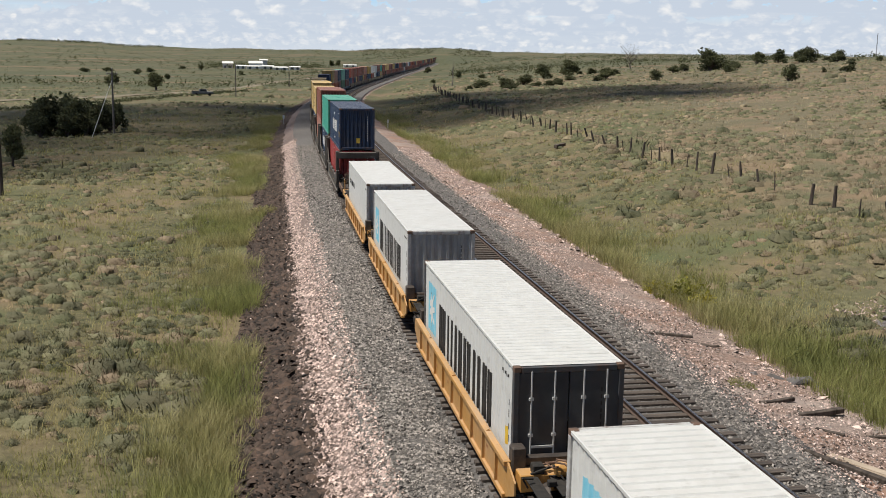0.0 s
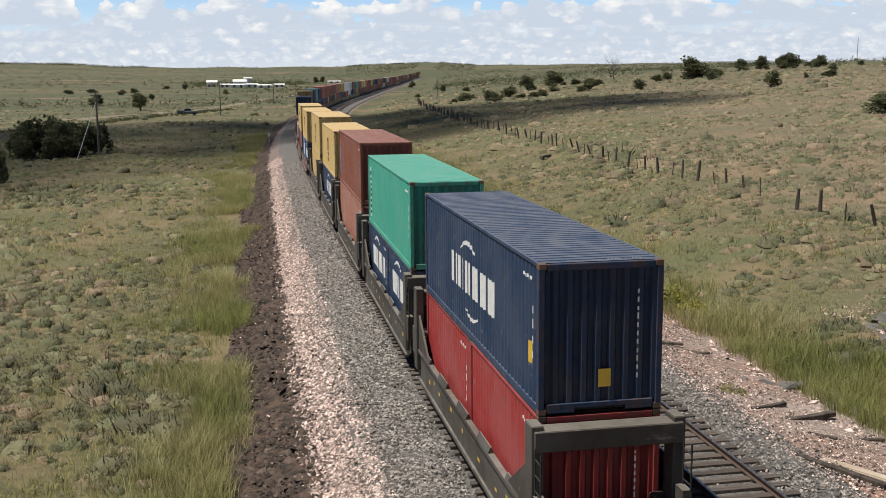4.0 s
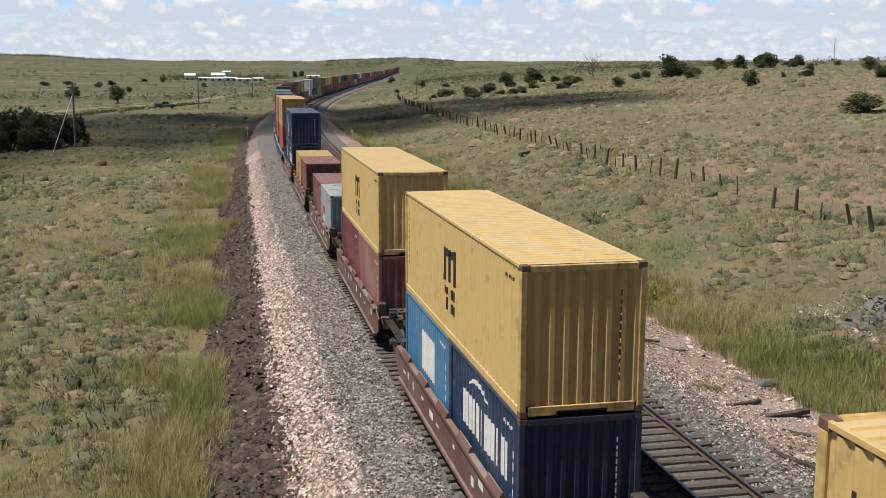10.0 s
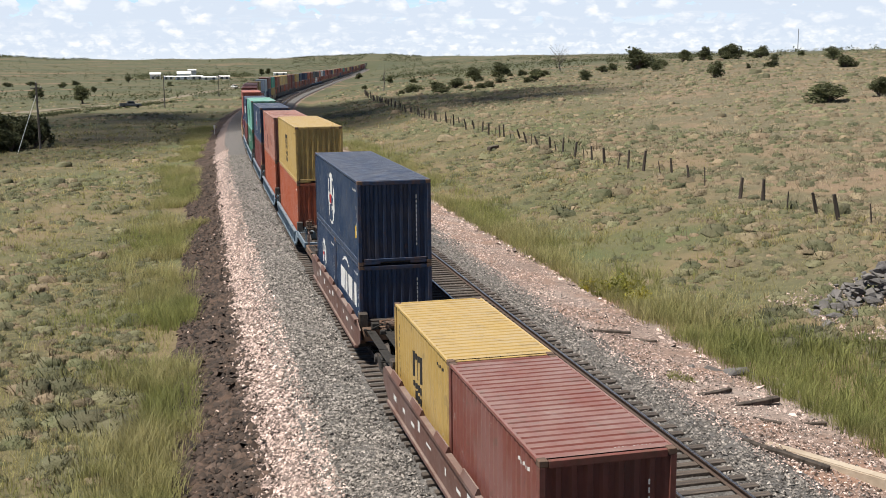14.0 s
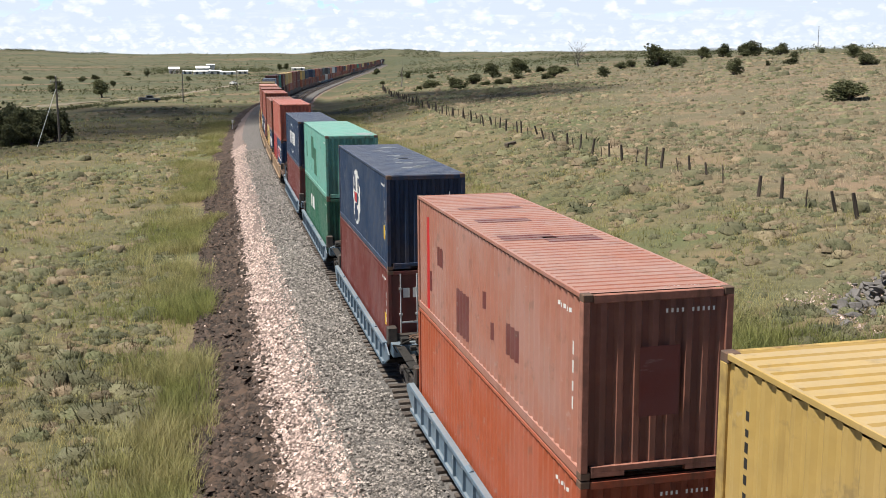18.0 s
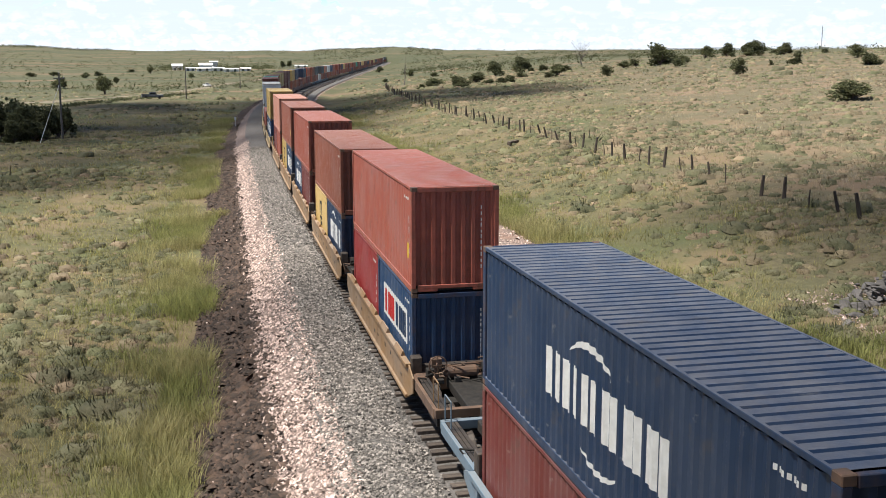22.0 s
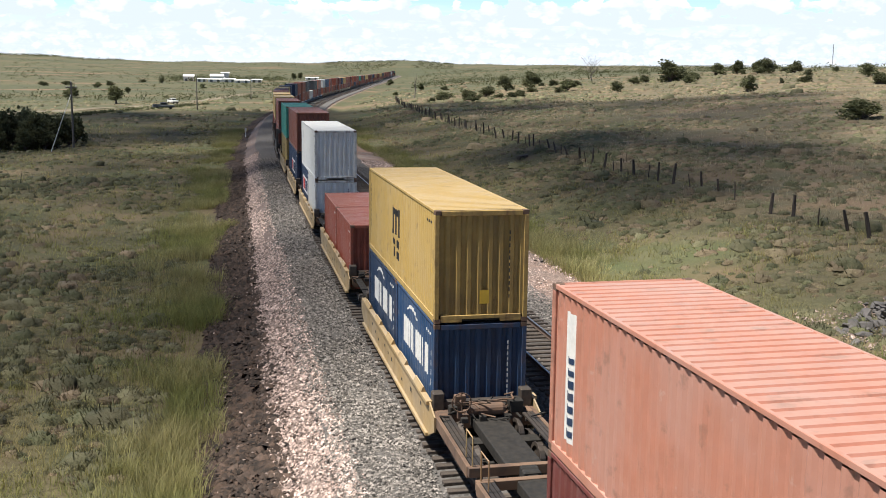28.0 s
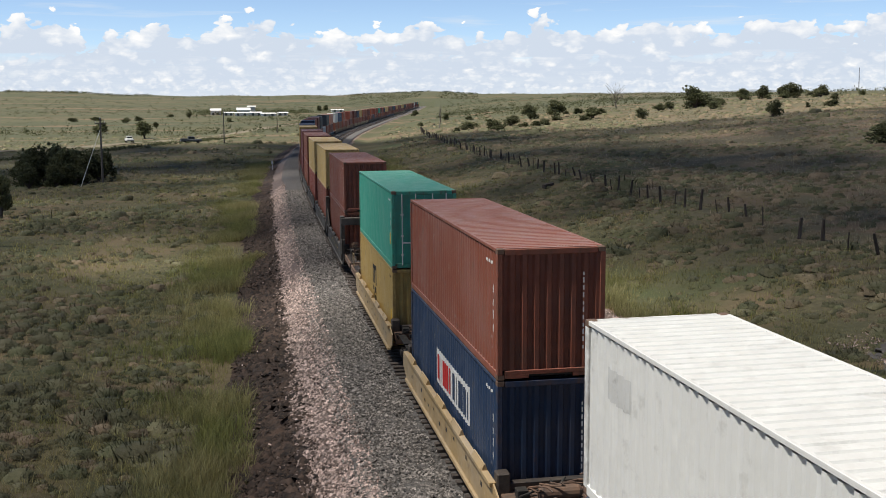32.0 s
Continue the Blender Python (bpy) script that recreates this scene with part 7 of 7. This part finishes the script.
def wing_wall():
    """Sloping concrete wing wall that rises towards the bridge."""
    bm = bmesh.new()
    p = [(15.2, 23.9), (17.9, 16.4)]
    d = Vector((p[1][0] - p[0][0], p[1][1] - p[0][1], 0)).normalized()
    n = Vector((d.y, -d.x, 0)) * -0.16
    a0, a1 = Vector((*p[0], 0)), Vector((*p[1], 0))
    vs = []
    for base, top in ((a0, -0.50), (a1, -0.12)):
        for off in (n, -n):
            vs.append(bm.verts.new(base + off + Vector((0, 0, -1.3))))
            vs.append(bm.verts.new(base + off + Vector((0, 0, top))))
    for q in ((0, 1, 3, 2), (4, 6, 7, 5), (0, 4, 5, 1), (2, 3, 7, 6), (1, 5, 7, 3)):
        bm.faces.new([vs[i] for i in q])
    bmesh.ops.recalc_face_normals(bm, faces=bm.faces)
    bmesh.ops.bevel(bm, geom=list(bm.edges), offset=0.03, segments=2, affect="EDGES")
    ob = new("wing_wall", to_mesh("wing_wall", bm, M_CONC))
    tagged(ob, "sloping tan concrete wing wall in the gravel", "wall")


wing_wall()


# ---- the overpass on which the camera stands ----
def overpass():
    root = tagged(new("overpass"), "plain concrete road overpass above the tracks", "bridge", kind="structure")
    part("deck", boxes((-60, 75, -11.5, -0.5, 7.55, 8.0), bevel=0.03), M_CONC, root, "concrete deck slab")
    for y in (-10.6, -7.6, -4.4, -1.4):
        part("girder", boxes((-60, 75, y - 0.25, y + 0.25, 6.85, 7.55), bevel=0.03), M_CONC, root)
    for y in (-11.4, -0.62):
        part("parapet", boxes((-60, 75, y - 0.12, y + 0.12, 8.0, 8.75), bevel=0.03), M_CONC, root)
    for x in (-9.0, 15.0):
        for y in (-9.5, -6.0, -2.5):
            bm = bmesh.new()
            tube(bm, (x, y, -2.5), (x, y, 6.3), 0.5, n=20)
            part("column", bm, M_CONC, root)
        part("pier_cap", boxes((x - 0.6, x + 0.6, -11.0, -1.0, 6.2, 6.85), bevel=0.03), M_CONC, root)


overpass()


# ---- road, vehicles, buildings far off ----
ROAD = [(140, 940), (85, 765), (47, 592), (25, 502), (9, 430), (-4, 362), (-13, 336), (-24, 312), (-45, 285), (-90, 250), (-200, 200)]


def road():
    P = []
    for a, b in zip(ROAD, ROAD[1:]):
        for t in np.linspace(0, 1, 10)[:-1]:
            P.append(Vector((a[0] + (b[0] - a[0]) * t, a[1] + (b[1] - a[1]) * t)))
    V, F = [], []
    for i in range(len(P)):
        d = (P[min(i + 2, len(P) - 1)] - P[max(i - 2, 0)]).normalized()
        n = Vector((d.y, -d.x)) * 3.2
        for k in (-1, -0.3, 0.3, 1):
            q = P[i] + n * k
            V.append((q.x, q.y, float(land_z(q.x, q.y)[0]) + 0.12 + (0.05 if abs(k) < 0.5 else 0)))
    for i in range(len(P) - 1):
        for k in range(3):
            F.append((i * 4 + k, i * 4 + k + 1, i * 4 + 5 + k, i * 4 + 4 + k))
    tagged(raw("road", V, F, M_ROAD), "pale graded dirt road across the plain", "road", kind="structure")


road()


def pickup(color, label):
    """A crew-cab pickup, 5.6 m long; it heads along -Y."""
    root = tagged(new("pickup_truck"), label, "vehicle")
    pm = color
    bm = boxes((-0.95, 0.95, -2.8, 2.8, 0.5, 1.05), bevel=0.08)
    box(bm, -0.92, 0.92, -2.7, -1.1, 1.0, 1.15, bevel=0.05)
    part("body", bm, pm, root)
    bm = bmesh.new()
    vs = box(bm, -0.85, 0.85, -1.15, 0.9, 1.05, 1.85)
    for v in vs:
        if v.co.z > 1.5:
            v.co.x *= 0.86
            v.co.y = v.co.y * 0.78 + 0.12
    cab = part("cab", bm, pm, root)
    part("windshield", boxes((-0.72, 0.72, -1.06, -1.0, 1.2, 1.7)), M_GLASS, cab)
    for sx in (-1, 1):
        part("side_window", boxes((sx * 0.81 - 0.02, sx * 0.81 + 0.02, -0.75, 0.65, 1.25, 1.68)), M_GLASS, cab)
        part("bed_side", boxes((sx * 0.9 - 0.05, sx * 0.9 + 0.05, 0.95, 2.75, 1.03, 1.32), bevel=0.02), pm, root)
        for y in (-1.8, 1.7):
            bm = bmesh.new()
            tube(bm, (sx * 0.72, y, 0.38), (sx * 0.97, y, 0.38), 0.38, n=16)
            part("wheel", bm, M_BLACK, root)
    part("bumper", boxes((-0.9, 0.9, -2.92, -2.8, 0.5, 0.72), bevel=0.03), M_STEEL, root)
    return root


TRUCK = pickup(M_WHITE, "white pickup truck driving on the dirt road")
parked = pickup(PAINT["darkgrey"], "dark pickup truck parked beside the road")
parked.matrix_basis = pose(-5.7, 296, float(land_z(-5.7, 296)[0]) + 0.15, 0, 0, 95)


def building(x, y, w, d, h, roof_h, wall, label, bays):
    z = float(land_z(x, y)[0])
    root = tagged(new("farm_building"), label, "building", "buildings on the plain")
    root.location = (x, y, z - 0.5)
    bm = boxes((-w / 2, w / 2, -d / 2, d / 2, 0, h + 0.5))
    part("wall", bm, wall, root)
    bm = bmesh.new()
    q = [bm.verts.new(v) for v in ((-w / 2 - 0.5, -d / 2 - 0.5, h + 0.52), (w / 2 + 0.5, -d / 2 - 0.5, h + 0.52), (w / 2 + 0.5, d / 2 + 0.5, h + 0.52), (-w / 2 - 0.5, d / 2 + 0.5, h + 0.52), (-w / 2 - 0.5, 0, h + 0.5 + roof_h), (w / 2 + 0.5, 0, h + 0.5 + roof_h))]
    for f in ((0, 1, 5, 4), (2, 3, 4, 5), (0, 4, 3), (1, 2, 5), (3, 2, 1, 0)):
        bm.faces.new([q[i] for i in f])
    part("roof", bm, M_WHITE, root, "white metal roof")
    for k in range(bays):
        u = -w / 2 + (k + 0.5) * w / bays
        part("doorway", boxes((u - 1.0, u + 1.0, -d / 2 - 0.05, -d / 2 + 0.05, 0.5, 2.6)), PAINT["darkgrey"], root)


for bx, by, bw, bh in ((14, 942, 8, 2.8), (24, 909, 11, 2.7), (36, 915, 9.5, 3.1), (46, 904, 12, 2.5), (58, 910, 8.5, 2.8), (30, 959, 7, 3.4)):
    building(bx, by, bw, 7, bh * 0.8, 0.9, M_WHITE, "low white shed in a row on the plain", 2)
building(3.5, 976, 9, 7, 4.0, 1.8, M_WHITE, "small white farm building on the plain", 2)
building(27, 950, 11, 8, 4.4, 2.0, M_WHITE, "white farm building on the plain", 2)
building(36, 1010, 7, 7, 6.4, 1.0, PAINT["greywhite"], "tall pale grey grain building", 1)
building(120, 1049, 12, 7, 1.8, 0.8, M_WHITE, "small white house far off", 2)


def mast(x, y, h):
    root = tagged(new("radio_mast"), "thin lattice radio mast on the rise", "mast")
    root.location = (x, y, float(land_z(x, y)[0]))
    for a in range(3):
        bm = bmesh.new()
        tube(bm, (math.cos(a * 2.1) * 0.5, math.sin(a * 2.1) * 0.5, 0), (math.cos(a * 2.1) * 0.2, math.sin(a * 2.1) * 0.2, h), 0.12, 0.08, n=5)
        part("leg", bm, M_STEEL, root)


mast(620, 948, 24)


def mesa():
    """Low blue-grey table hills at the edge of sight."""
    V, F = [], []
    n = 60
    for i in range(n):
        az = 24 + 8.5 * i / (n - 1)
        t = i / (n - 1)
        top = (0.30 + 0.20 * math.sin(math.pi * min(t * 1.3, 1)) + 0.05 * math.sin(t * 14)) * (1 if 0.03 < t < 0.97 else 0.2)
        for r, e in ((4300, -0.2), (4400, top), (4600, top), (4700, -0.3)):
            a = math.radians(az)
            V.append((math.sin(a) * r, math.cos(a) * r, 9.5 + r * math.tan(math.radians(e))))
    for i in range(n - 1):
        for k in range(3):
            F.append((i * 4 + k, i * 4 + k + 1, i * 4 + 5 + k, i * 4 + 4 + k))
    tagged(raw("backdrop_mesa", V, F, M_MESA), "hazy blue-grey mesa on the horizon", "mesa", kind="structure")


mesa()


# signal box by the far curve
def marker_post(s, l):
    x, y = on_line(s, l)
    root = tagged(new("marker_post"), "white marker post beside the track", "post", "marker posts")
    root.location = (x, y, -0.9)
    part("stem", boxes((-0.05, 0.05, -0.04, 0.04, 0, 1.3), bevel=0.01), M_WHITE, root)
    part("plate", boxes((-0.15, 0.15, -0.06, -0.04, 0.9, 1.4), bevel=0.01), M_WHITE, root)


marker_post(168, -5.5)
marker_post(158, 10.0)


# ---- cumulus overhead, whose shade drifts over the plain ----
CLOUD_HIGH = 900.0


def cumulus(lumps, seed, label):
    """Heaped cloud of swollen lumps, flat below. lumps: (x, y, radius) round its middle."""
    bm = bmesh.new()
    rs = random.Random(seed)
    for x, y, r in lumps:
        m = Matrix.Translation((x, y, rs.uniform(-4, 10))) @ Matrix.Diagonal((r, r, r * 0.55, 1))
        got = bmesh.ops.create_icosphere(bm, subdivisions=2, radius=1, matrix=m)
        for v in got["verts"]:
            k = 1 + 0.22 * noise.noise(v.co * 0.05 + Vector((seed, 0, 0)))
            v.co = Vector((x + (v.co.x - x) * k, y + (v.co.y - y) * k, max(v.co.z * k, -6)))
    ob = new("cumulus_cloud", to_mesh("cumulus_cloud", bm, M_CLOUD))
    return tagged(ob, label, "cloud", "drifting clouds")


def cloud_lumps(inside, x0, x1, y0, y1, step, seed, full=1.0):
    rs = random.Random(seed)
    out = []
    x = x0
    while x < x1:
        y = y0
        while y < y1:
            px, py = x + rs.uniform(-0.3, 0.3) * step, y + rs.uniform(-0.3, 0.3) * step
            if inside(px, py):
                out.append((px, py, full * step * rs.uniform(0.7, 0.95)))
            y += step
        x += step
    return out


def bank_far(x, y):
    edge = 0.6 * noise.noise((x * 0.03, y * 0.03, 1))
    return (x / 88) ** 2 + (y / 52) ** 2 < 1 + edge or ((x + 48) / 32) ** 2 + ((y + 62) / 34) ** 2 < 1 + edge


def bank_near(x, y):
    # slanting front that bulges to the east, long tail to the west
    front = 100 * math.sqrt(max(0, 1 - (y / 100) ** 2)) + 14 * noise.noise((x * 0.03, y * 0.03, 3))
    return abs(y) < 100 and -190 < x - y < front


def bank_side(x, y):
    return (x / 20) ** 2 + (y / 72) ** 2 < 1 + 0.3 * noise.noise((x * 0.04, y * 0.04, 5))


def bank_veil(x, y):
    return (x / 16) ** 2 + (y / 40) ** 2 < 1 + 0.3 * noise.noise((x * 0.05, y * 0.05, 8))


CLOUDS = [(cumulus(cloud_lumps(bank_far, -130, 130, -140, 80, 14, 2, 1.22), 2, "white cumulus cloud that shades the middle of the plain"), (0.0, 215.0, 13.0)),
          (cumulus(cloud_lumps(bank_near, -230, 150, -130, 130, 12, 5), 5, "broad white cumulus cloud drifting over the grassland"), (25.0, 105.0, 32.0)),
          (cumulus(cloud_lumps(bank_side, -40, 40, -100, 100, 10, 7), 7, "long narrow cumulus cloud drifting along the fence"), (44.0, -14.0, 21.0)),
          (cumulus(cloud_lumps(bank_veil, -40, 40, -70, 70, 14, 9, 0.6), 9, "small thin broken cumulus cloud drifting along the track"), (6.0, -2.0, 21.0))]
CLOUD_WIND = [(-0.8, 1.0), (14.0, 1.5), (0.3, 10.0), (0.0, 17.0)]

motions()
